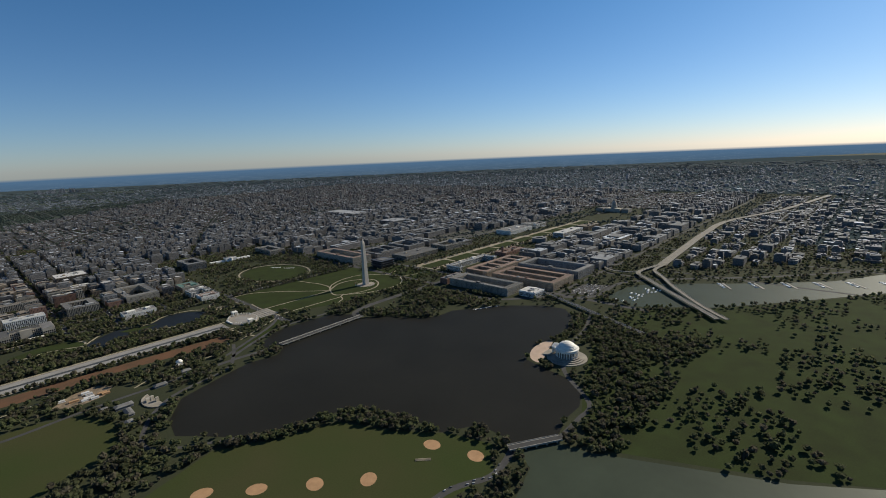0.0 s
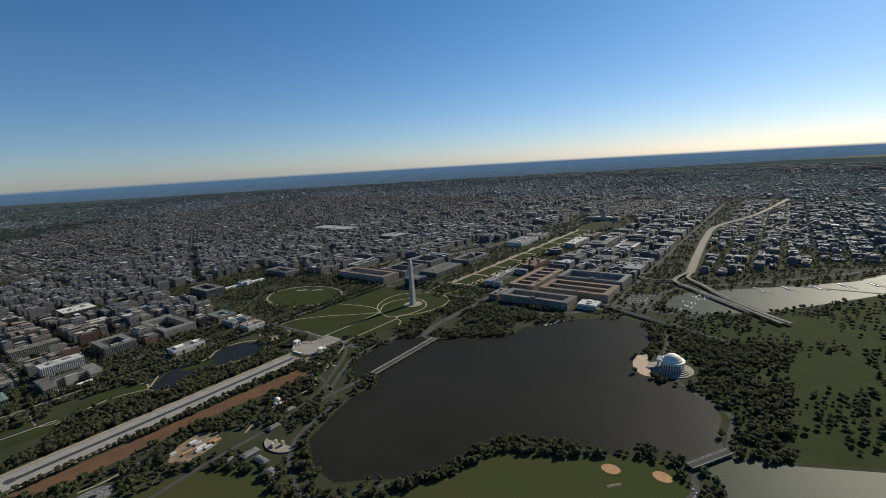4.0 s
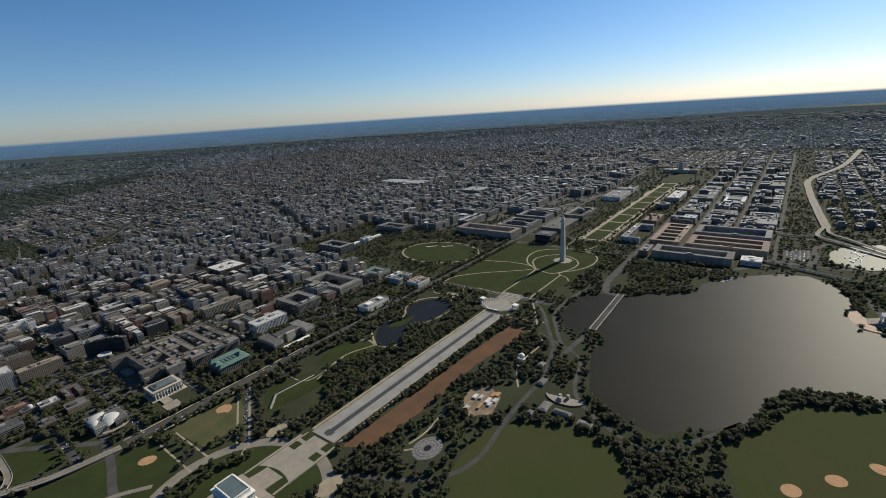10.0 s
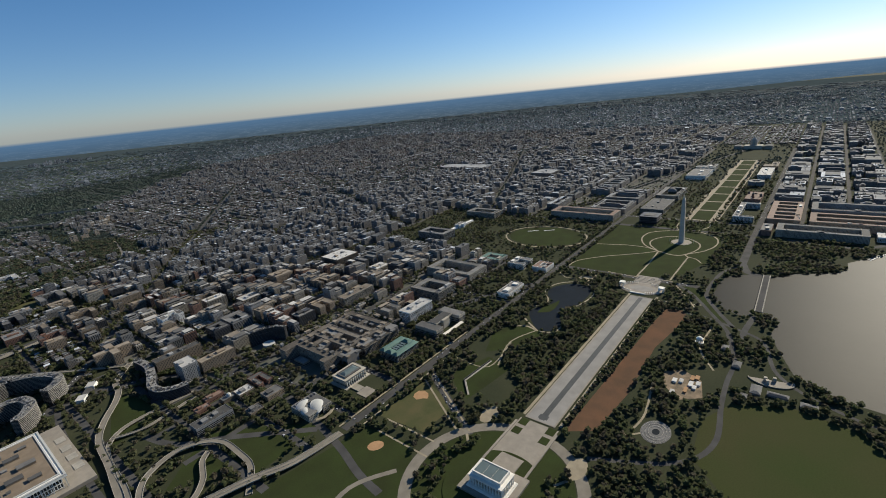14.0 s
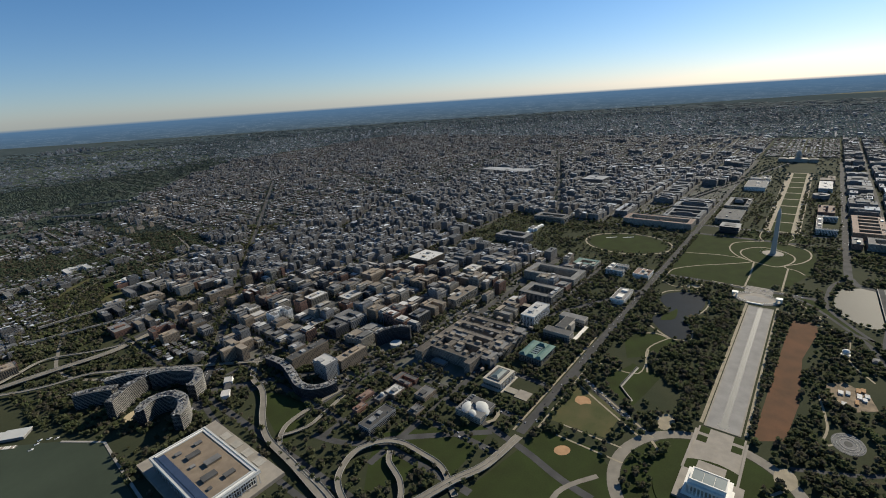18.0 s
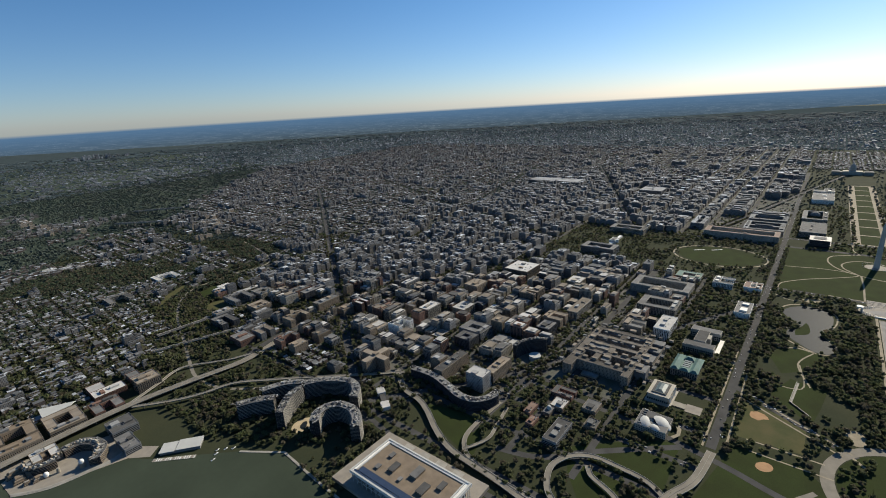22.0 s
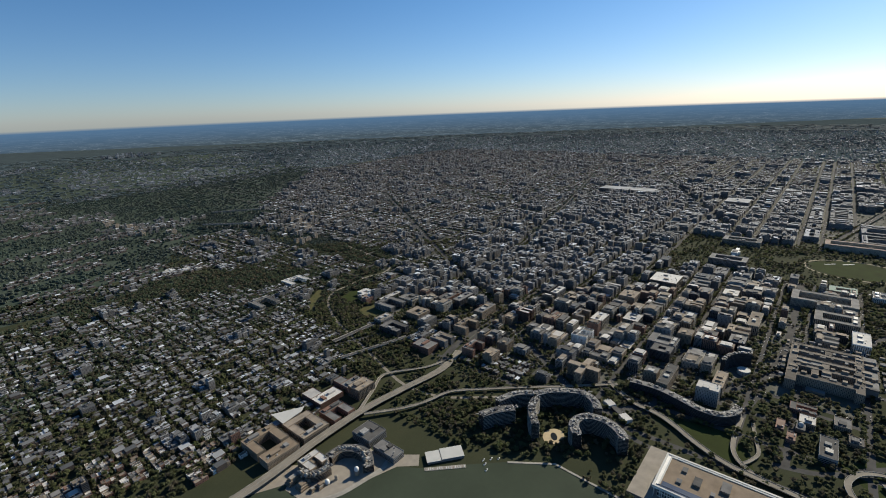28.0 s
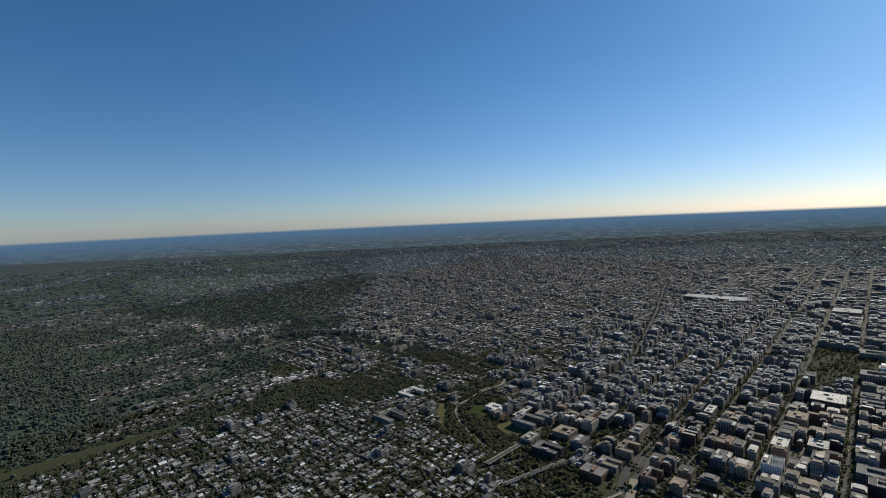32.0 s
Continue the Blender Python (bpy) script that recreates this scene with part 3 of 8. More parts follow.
# ---- roads ----
def road(pts, w, z=0.08, mat="asphalt", label="grey asphalt road", curve=True, name="road"):
    line = smooth(pts, 6) if curve and len(pts) > 2 else pts
    ob = Shape().band(line, w, z).put(name, mat)
    mark_line(line, w + 3, 2)
    return tagged(ob, label, "path" if name == "path" else "road", kind="structure")


road([(-1330, 288), (2300, 284)], 18, 0.14, label="wide tree-lined avenue along the park")
road([(-1357, 333), (-1467, 467), (-1534, 538), (-1560, 620)], 14, 0.13, label="curving asphalt approach road")
road([(-385, -135), (-385, 1150)], 20, 0.15, "asphalt", "straight asphalt street beside the lawn")
road([(150, -220), (150, 1300)], 20, 0.15)
road([(285, -900), (285, 3900)], 20, 0.15)
road([(-235, -270), (-180, -215), (150, -205), (2300, -205)], 22, 0.16, label="wide asphalt avenue south of the mall")
road([(-616, -236), (-737, -268), (-830, -268), (-907, -271), (-1023, -279), (-1100, -235), (-1160, -120)], 9, 0.13, label="narrow park road past memorials")
road([(-598, -249), (-510, -196), (-425, -158), (-301, -160), (-235, -172), (-186, -196)], 10, 0.12, label="park drive round the head of a basin")
road([(-700, -256), (-625, -240), (-533, -186), (-434, -122), (-392, -70), (-385, 0)], 9, 0.125, label="curving park drive")
road([(-640, -268), (-589, -269), (-510, -278)], 13, 0.13)
road([(-560, -170), (-600, -260), (-640, -310), (-760, -345), (-830, -430), (-840, -520), (-700, -620)], 8, 0.12, label="narrow park drive along the water")
road([(-900, -780), (-700, -930), (-597, -957), (-545, -982), (-505, -980), (-474, -971)], 11, 0.13, label="asphalt river drive with parked cars")
road([(-409, -1012), (-330, -1010), (-270, -1000), (-180, -900), (-60, -850), (60, -830), (200, -780)], 9, 0.13)
ring = oval(-1293, -22, 138, 138, 64)
road(ring + ring[:1], 20, 0.17, "road_light", "circular road round a marble temple", False)
road([(-1215, 75), (-1102, 255), (-1080, 284)], 15, 0.15, label="diagonal tree-lined drive")
road([(-1400, 120), (-1390, 180), (-1360, 284), (-1330, 480), (-1320, 900)], 14, 0.15)
road([(-1400, 60), (-1500, 40), (-1620, 120)], 12, 0.15, "road_light")
road([(-1350, 130), (-1420, 170), (-1520, 160), (-1640, 210)], 9, 0.16, "road_light", "pale slip road curving to a bridge")
# walks
for pts, w in [
    ([(-370, 262), (-315, 254), (-245, 192), (-194, 125), (-141, 61), (-118, 50)], 4.5), ([(-122, 262), (-112, 210), (-99, 158), (-101, 89), (-124, 47)], 4.5), ([(-124, 47), (-78, 102), (-3, 135), (69, 131), (106, 98), (140, 40)], 5),
    ([(-124, 47), (-147, -17), (-108, -50), (-51, -66), (4, -56), (50, -6), (52, 50), (0, 92), (-60, 90), (-124, 47)], 5), ([(-372, 41), (-340, 41), (-242, 40), (-123, 44)], 5), ([(-365, -52), (-320, -52), (-149, -54)], 5),
    ([(-149, -54), (-125, -44), (-68, -88), (8, -110), (85, -96), (138, -37), (150, 20)], 5), ([(-149, -54), (-160, -80), (-190, -100)], 4), ([(-1000, 150), (-900, 178), (-820, 150)], 3.5), ([(140, 40), (200, 60), (285, 60)], 4), ([(150, -20), (220, -50), (285, -40)], 4),
    ([(-372, -60), (-378, 60), (-372, 130)], 4), ([(-480, 150), (-462, 180), (-470, 225), (-440, 262)], 3.5), ([(-440, 140), (-400, 170), (-392, 240)], 3.5), ([(-535, -156), (-457, -112), (-395, -74)], 4),
    ([(-1115, 20), (-500, 20)], 6), ([(-1115, -52), (-500, -52)], 6),
    ([(-1050, -160), (-1000, -165), (-900, -150)], 4), ([(-1080, -150), (-1045, -185)], 4), ([(-560, -140), (-600, -200), (-720, -200), (-800, -240)], 4), ([(-520, -60), (-500, -160)], 5),
    ([(-1020, 250), (-1015, 165), (-900, 175)], 3), ([(-1240, 60), (-1195, 100)], 5), ([(-1240, -100), (-1195, -130)], 5),
]:
    road(pts, w, 0.14 + 0.02 * random.random(), "path", "pale gravel walk across the park", name="path")

ell = oval(-107, 480, 132, 166, 64)
road(ell + ell[:1], 7, 0.16, "path", "pale drive round an oval lawn", False, "path")
sheet("bare_patch", [(-478, 156), (-454, 195), (-431, 178), (-436, 146)], 0.14, "path", "bare sandy ground beside a pond", "field", 4)
for x, y in ((-60, 560), (-30, 500)):
    low_stand = empty("low_stand", x, y, 0, "long low white stand on an oval lawn", "stand")
    for k in range(2):
        Shape().beam((-14 + 2 * k, 18 + 2 * k), (14 + 2 * k, -18 + 2 * k), 2, 0, 0.5 + 0.5 * k).put("bench", "white", low_stand)

# ---- how a city building is put together ----
WALLS = ["limestone", "tan", "brick", "precast", "precast", "limestone", "dark"]
ROOFS = ["roof_grey", "roof_grey", "roof_grey", "roof_tan", "roof_white"]
WORDS = {"limestone": "pale limestone", "tan": "tan brick", "brick": "red brick", "precast": "grey precast concrete", "dark": "dark glass and metal", "marble": "white marble", "white": "white",
         "roof_grey": "grey flat roof", "roof_tan": "tan gravel roof", "roof_white": "white flat roof", "roof_tile": "red tile roof", "roof_green": "green copper roof", "concrete": "concrete"}


def wings_of(x0, x1, y0, y1, plan):
    """The rectangles of a building's plan: a bar, a U, a ring or combs."""
    w, d = x1 - x0, y1 - y0
    t = min(20, 0.36 * min(w, d))
    if plan == "ring" and min(w, d) > 44:
        return [(x0, x1, y0, y0 + t), (x0, x1, y1 - t, y1), (x0, x0 + t, y0 + t, y1 - t), (x1 - t, x1, y0 + t, y1 - t)]
    if plan == "u" and min(w, d) > 34:
        return [(x0, x1, y1 - t, y1), (x0, x0 + t, y0, y1 - t), (x1 - t, x1, y0, y1 - t)]
    if plan == "comb" and w > 90:
        n = max(2, int(w / 45))
        s = w / n
        return [(x0, x1, y0, y0 + t), (x0, x1, y1 - t, y1)] + [(x0 + s * i + (s - t) * (i / max(1, n - 1)), x0 + s * i + (s - t) * (i / max(1, n - 1)) + t, y0 + t, y1 - t) for i in range(n)]
    if plan == "l" and min(w, d) > 30:
        return [(x0, x1, y0, y0 + d * 0.5), (x0, x0 + w * 0.5, y0 + d * 0.5, y1)]
    return [(x0, x1, y0, y1)]


def window_quads(x0, x1, y0, y1, z0, z1, style, floor=3.7):
    """Panes set on the four faces of a block: punched windows or ribbons."""
    vs = []
    e = 0.07
    rows = max(1, int((z1 - z0 - 1.2) / floor))
    for axis, c, a, b, out in (("x", y0 - e, x0, x1, -1), ("x", y1 + e, x0, x1, 1), ("y", x0 - e, y0, y1, -1), ("y", x1 + e, y0, y1, 1)):
        span = b - a
        if style == "ribbon":
            cuts = [(a + 0.8, b - 0.8)]
        elif style == "fin":
            n = max(1, int(span / 4.2))
            cuts = [(a + span * (i + 0.14) / n, a + span * (i + 0.86) / n) for i in range(n)]
        else:
            n = max(1, int(span / 3.3))
            cuts = [(a + span * (i + 0.27) / n, a + span * (i + 0.73) / n) for i in range(n)]
        for r in range(rows):
            za = z0 + 1.2 + r * floor
            zb = za + (floor * 0.52 if style != "fin" else floor * 0.78)
            for p, q in cuts:
                if axis == "x":
                    quad = [(p, c, za), (q, c, za), (q, c, zb), (p, c, zb)]
                else:
                    quad = [(c, q, za), (c, p, za), (c, p, zb), (c, q, zb)]
                vs += quad if out < 0 else quad[::-1]
    return vs


UNITS = []


def block_building(name, wings, h, wall, roof, style, label, category, penthouse=True, group="", units=2):
    """A building of rectangular wings: walls with a parapet, roof decks, rooftop plant and panes."""
    bx, by = sum(w[0] + w[1] for w in wings) / len(wings) / 2, sum(w[2] + w[3] for w in wings) / len(wings) / 2
    top = empty(name, bx, by, 0, label, category, group)
    quads = []
    for n, (x0, x1, y0, y1) in enumerate(wings):
        x0, x1, y0, y1 = x0 - bx, x1 - bx, y0 - by, y1 - by
        o = [(x0, y0), (x1, y0), (x1, y1), (x0, y1)]
        t = 0.5
        i = [(x0 + t, y0 + t), (x1 - t, y0 + t), (x1 - t, y1 - t), (x0 + t, y1 - t)]
        hh = h - 0.04 * n
        v = [(x, y, 0) for x, y in o] + [(x, y, hh + 1.0) for x, y in o] + [(x, y, hh + 1.0) for x, y in i] + [(x, y, hh - 0.05) for x, y in i]
        f = []
        for k in range(4):
            m = (k + 1) % 4
            f += [[k, m, m + 4, k + 4], [k + 4, m + 4, m + 8, k + 8], [k + 8, m + 8, m + 12, k + 12]]
        wing = Shape().add(v, f).put("wing", wall, top)
        Shape().add([(x, y, hh) for x, y in i], [[0, 1, 2, 3]]).put("roof", roof, wing)
        quads += window_quads(x0, x1, y0, y1, 0.5, h, style)
    n = len(quads) // 4
    glass = new("glazing", mesh_from("glazing", quads, np.arange(n * 4).reshape(n, 4), ["glass"]))
    under(tagged(glass, "dark window panes", kind="stuff"), top)
    if penthouse:
        x0, x1, y0, y1 = max(wings, key=lambda w: (w[1] - w[0]) * (w[3] - w[2]))
        w, d = x1 - x0, y1 - y0
        for k in range(2 if max(w, d) > 50 else 1):
            px, py = x0 - bx + w * (0.3 + 0.4 * k + random.uniform(-0.08, 0.08)), y0 - by + d * random.uniform(0.4, 0.6)
            pw, pd = min(w * 0.17, random.uniform(4, 12)), min(d * 0.24, random.uniform(4, 9))
            Shape().box(px - pw, px + pw, py - pd, py + pd, h, h + random.uniform(3, 5)).put("penthouse", random.choice((wall, "unit", roof)), top)
        if min(w, d) > 15 and group:
            i, j = w * random.uniform(0.12, 0.26), d * random.uniform(0.12, 0.26)
            store = Shape().box(x0 - bx + i, x1 - bx - i, y0 - by + j, y1 - by - j, h, h + 3.4).put("setback_storey", random.choice((wall, "glass", "precast")), top)
            Shape().box(x0 - bx + i - 0.6, x1 - bx - i + 0.6, y0 - by + j - 0.6, y1 - by - j + 0.6, h + 3.4, h + 4.0).put("roof", random.choice(("roof_grey", "roof_white", "roof_tan", roof)), store)
        if not UNITS:
            for k in range(6):
                a, b, c = random.uniform(0.8, 2.2), random.uniform(0.8, 1.8), random.uniform(1.2, 2.6)
                UNITS.append(solid("rooftop_unit", *(lambda q: (q.v, q.f))(Shape().box(-a, a, -b, b, 0, c).box(-a * 0.5, a * 0.5, -b * 0.5, b * 0.5, c, c + 0.5)), "unit"))
        for k in range(units):
            ob = under(new("rooftop_unit", random.choice(UNITS)), top)
            ob.location = (random.uniform(x0 - bx + 3, x1 - bx - 4), random.uniform(y0 - by + 3, y1 - by - 4), h)
    return top



# ---- helpers for landmarks ----
def column(parent, x, y, z0, z1, r, mat="marble", n=10):
    return Shape().lathe(x, y, [(r * 1.25, z0), (r * 1.25, z0 + 0.04 * (z1 - z0)), (r, z0 + 0.05 * (z1 - z0)), (r * 0.86, z1 - 0.06 * (z1 - z0)), (r * 1.25, z1 - 0.04 * (z1 - z0)), (r * 1.25, z1)], n).put("column", mat, parent)


def hip_roof(parent, x0, x1, y0, y1, z, rise, mat, inset=None, label=""):
    i = inset or min(x1 - x0, y1 - y0) * 0.35
    v = [(x0, y0, z), (x1, y0, z), (x1, y1, z), (x0, y1, z), (x0 + i, y0 + i, z + rise), (x1 - i, y0 + i, z + rise), (x1 - i, y1 - i, z + rise), (x0 + i, y1 - i, z + rise)]
    return Shape().add(v, [[0, 1, 5, 4], [1, 2, 6, 5], [2, 3, 7, 6], [3, 0, 4, 7], [4, 5, 6, 7]]).put("roof", mat, parent, label)


def panes(parent, rects, z0, z1, style, floor=3.7):
    q = []
    for r in rects:
        q += window_quads(*r, z0, z1, style, floor)
    n = len(q) // 4
    ob = new("glazing", mesh_from("glazing", q, np.arange(n * 4).reshape(n, 4), ["glass"]))
    return under(tagged(ob, "dark window panes", kind="stuff"), parent)


def taken(x0, x1, y0, y1, code=1, edge=4):
    mark_poly([(x0 - edge, y0 - edge), (x1 + edge, y0 - edge), (x1 + edge, y1 + edge), (x0 - edge, y1 + edge)], code)


# ---- the obelisk on its lawn ----
obelisk = empty("obelisk", 0, 0, 0, "tall pale marble obelisk with a pointed top", "monument")
Shape().lathe(0, 0, [(8.4 * 1.414, 0.3), (5.25 * 1.414, 154)], 4, (45, 405)).put("shaft", "obelisk_stone", obelisk)
Shape().lathe(0, 0, [(5.25 * 1.414, 154), (0.02, 171)], 4, (45, 405)).put("pyramidion", "obelisk_stone", obelisk)
sheet("obelisk_plaza", oval(0, 0, 33, 33, 40), 0.30, "plaza", "round pale granite plaza at the obelisk's foot", "plaza", 4)
for i in range(50):
    a = i * math.tau / 50
    pole = empty("flagpole", 39 * math.cos(a), 39 * math.sin(a), 0, "slim white flagpole in a ring", "flagpole", "flagpoles round the obelisk")
    Shape().lathe(0, 0, [(0.12, 0), (0.07, 8)], 5).put("pole", "white", pole)
    Shape().add([(0, 0, 6.4), (1.6, 0.3, 6.2), (1.6, 0.3, 7.7), (0, 0, 7.9), (0.02, 0.06, 6.4), (1.6, 0.36, 6.2), (1.6, 0.36, 7.7), (0.02, 0.06, 7.9)], [[0, 1, 2, 3], [7, 6, 5, 4], [0, 3, 7, 4], [1, 5, 6, 2]]).put("flag", "roof_tile", pole)

# ---- the round domed memorial by the basin ----
rotunda = empty("domed_memorial", -124, -877, 0, "round white marble memorial with shallow dome and colonnade", "memorial")
Shape().lathe(0, 0, [(44, 0), (44, 1.5), (38, 1.6), (38, 3.2), (33, 3.3), (33, 5.0), (28, 5.1), (28, 7.0), (0.1, 7.0)], 48).put("terrace", "plaza", rotunda)
Shape().lathe(0, 0, [(17, 7), (17, 20)], 32).put("cella", "limestone", rotunda)
for i in range(26):
    a = i * math.tau / 26
    column(rotunda, 23.5 * math.cos(a), 23.5 * math.sin(a), 7, 19.5, 0.95)
Shape().lathe(0, 0, [(22, 19.5), (25.5, 19.5), (25.5, 23.5), (26.3, 24), (26.3, 24.6), (21, 24.8)], 40).put("entablature", "marble", rotunda)
Shape().lathe(0, 0, [(21, 24.6), (21, 27.5), (19.5, 27.8), (19.5, 29.3), (18, 29.5)], 40).put("attic", "marble", rotunda)
Shape().lathe(0, 0, [(18, 29.4), (16.9, 31.8), (14.4, 34.2), (10.6, 36.6), (5.6, 38.3), (0.1, 38.9)], 40).put("dome", "marble", rotunda)
porch = Shape().box(-12, 12, 20, 31, 19.5, 23.5)
porch.add([(-12.6, 20, 23.5), (12.6, 20, 23.5), (12.6, 31.5, 23.5), (-12.6, 31.5, 23.5), (0, 20, 28.5), (0, 31.5, 28.5)], [[1, 2, 5, 4], [3, 0, 4, 5], [2, 3, 5]])
porch.put("portico", "marble", rotunda)
for i in range(8):
    column(rotunda, -10.5 + 3 * i, 29.5, 7, 19.5, 0.9)
for k in range(6):
    Shape().box(-17, 17, 30 + k * 4, 34 + k * 4, 0, 6.6 - k * 1.1).put("step", "plaza", rotunda)
taken(-172, -76, -925, -829)
sheet("memorial_plaza", oval(-118, -826, 66, 36, 30, 10, 190, 12), 0.22, "sand_plaza", "half-round pinkish paved plaza above the water", "plaza", 4)

# ---- bridges over the basin ----
def bridge(name, pts, w, z, piers, label, rail=True):
    top = empty(name, pts[0][0], pts[0][1], 0, label, "bridge")
    loc = [(x - pts[0][0], y - pts[0][1]) for x, y in pts]
    Shape().band(loc, w, z, 1.4 if z < 20 else 5.0).put("deck", "concrete", top)
    Shape().band(loc, w - 5, z + 0.06).put("roadway", "asphalt", top)
    for s in (-1, 1):
        d = Vector((loc[-1][0], loc[-1][1])).normalized() * (w / 2 - 0.4) * s
        Shape().band([(x - d.y, y + d.x) for x, y in loc], 0.6, z + 1.1, 1.1).put("parapet", "concrete", top)
    for i in range(piers):
        t = (i + 0.5) / piers
        x, y = loc[-1][0] * t, loc[-1][1] * t
        d = Vector((loc[-1][0], loc[-1][1])).normalized()
        n = Vector((-d.y, d.x)) * (w / 2 - 1)
        Shape().beam((x - n.x, y - n.y), (x + n.x, y + n.y), 2.2, -1, z - 1.3).put("pier", "concrete" if z < 20 else "wet_stone", top)
    mark_line(pts, w, 2)
    return top


bridge("road_bridge", [(-490, -283), (-232, -277)], 18, 5.0, 8, "low pale concrete road bridge over the basin")
bridge("inlet_bridge", [(-478, -968), (-403, -1016)], 15, 5.0, 5, "short arched concrete bridge over the inlet")

# ---- the oval war memorial with its pillars ----
war = empty("war_memorial", -459, 2, 0, "oval granite memorial with pillars, two arches and a pool", "memorial")
Shape().prism(oval(0, 0, 42, 58, 48), 0, 0.6).put("plaza", "plaza", war)
Shape().prism(oval(0, 0, 19, 32, 40), 0.6, 0.68).put("pool", "pool_floor", war)
for k in range(56):
    a = (math.tau / 56) * (k + 0.5)
    if abs(math.cos(a)) > 0.93 or abs(math.sin(a)) > 0.985:
        continue
    x, y = 37 * math.cos(a), 52 * math.sin(a)
    Shape().box(x - 0.9, x + 0.9, y - 0.9, y + 0.9, 0.6, 5.8).put("pillar", "marble", war)
for s in (-1, 1):
    for dx in (-5.6, 5.6):
        for dy in (-5.6, 5.6):
            Shape().box(dx - 1.7, dx + 1.7, s * 54 + dy - 1.7, s * 54 + dy + 1.7, 0.6, 10.2).put("arch_pier", "marble", war)
    Shape().box(-7.6, 7.6, s * 54 - 7.6, s * 54 + 7.6, 10.2, 13.2).put("arch_roof", "marble", war)
Shape().box(-40, -36, -20, 20, 0.6, 3.2).put("fountain_wall", "marble", war)
for k in range(5):
    Shape().box(46 + 10 * k, 52 + 10 * k, -36, 36, 0.3, 0.9).put("terrace", "plaza", war)
Shape().box(40, 96, -34, 34, 0, 0.3).put("forecourt", "concrete", war)
taken(-505, -360, -58, 62, 4)

# ---- the drained reflecting pool ----
pool = empty("reflecting_pool", -815, -15, 0, "long drained pool with pale floor and dark middle channel", "pool")
Shape().box(-303, 297, -27, 27, 0.05, 0.24).put("floor_slab", "pool_floor", pool)
Shape().box(-299, 293, -5.5, 5.5, 0.24, 0.30).put("channel", "wet_stone", pool)
for y in (-28.5, 28.5):
    Shape().box(-306, 300, y - 1.5, y + 1.5, 0, 0.7).put("coping", "plaza", pool)
for x in (-304.5, 298.5):
    Shape().box(x - 1.5, x + 1.5, -27, 27, 0, 0.7).put("coping", "plaza", pool)
Shape().box(-296, -284, -9, 9, 0.24, 0.31).put("basin_end", "wet_stone", pool)
taken(-1122, -515, -48, 18, 4, 6)

# ---- the marble temple ----
temple = empty("temple_memorial", -1293, -22, 0, "white marble temple with rows of columns and a flat attic", "memorial")
Shape().prism(oval(0, 0, 78, 78, 48), 0, 1.2).put("mound", "grass", temple)
Shape().box(-31, 38, -45, 45, 1, 5).put("terrace", "plaza", temple)
for k in range(3):
    Shape().box(-21 - 0.9 * (2 - k), 21 + 0.9 * (2 - k), -32 - 0.9 * (2 - k), 32 + 0.9 * (2 - k), 5 + k, 6 + k).put("stylobate", "marble", temple)
Shape().box(-12.5, 12.5, -22, 22, 8, 21).put("cella", "limestone", temple)
for i in range(12):
    for sx in (-1, 1):
        column(temple, sx * 16.6, -28.4 + i * 5.16, 8, 21, 1.1)
for i in range(1, 7):
    for sy in (-1, 1):
        column(temple, -16.6 + i * 4.74, sy * 28.4, 8, 21, 1.1)
Shape().box(-18.3, 18.3, -30, 30, 21, 25).put("entablature", "marble", temple)
Shape().box(-19.2, 19.2, -31, 31, 25, 25.7).put("cornice", "marble", temple)
attic = Shape().box(-14.5, 14.5, -25, 25, 25.7, 31.3).put("attic", "marble", temple)
for a, b, c, d in ((-14.9, 14.9, -25.4, -23.4), (-14.9, 14.9, 23.4, 25.4), (-14.9, -12.9, -23.4, 23.4), (12.9, 14.9, -23.4, 23.4)):
    Shape().box(a, b, c, d, 31.3, 32.6).put("parapet", "marble", attic)
for k in range(3):
    Shape().box(-12.4, 12.4, -22.8 + k * 15.4, -8 + k * 15.4, 31.3, 31.9).put("skylight", "skylight", attic)
taken(-1335, -1245, -75, 30)
approach = empty("approach_steps", -1200, -17, 0, "broad granite approach with steps and lawn panels", "plaza")
Shape().box(-52, 74, -38, 38, 0.1, 0.35).put("paving", "plaza", approach)
for k in range(8):
    Shape().box(-56 + 5 * k, -51 + 5 * k, -21, 21, 0.35, 4.4 - 0.5 * k).put("step", "plaza", approach)
for x in (32, 58):
    for s in (-1, 1):
        Shape().box(x - 2, x + 16, s * 27 - 8, s * 27 + 8, 0.35, 0.45).put("lawn_panel", "grass", approach)
for s in (-1, 1):
    Shape().box(-52, 62, s * 40 - 2, s * 40 + 2, 0.1, 2.2).put("flank_wall", "plaza", approach)
taken(-1256, -1122, -60, 26, 4)
sheet("side_plaza", oval(-1150, 75, 26, 16, 20), 0.2, "path", "rounded gravel clearing beside the approach", "plaza", 4)
sheet("side_plaza", oval(-1190, -115, 26, 16, 20), 0.2, "path", "rounded gravel clearing beside the approach", "plaza", 4)

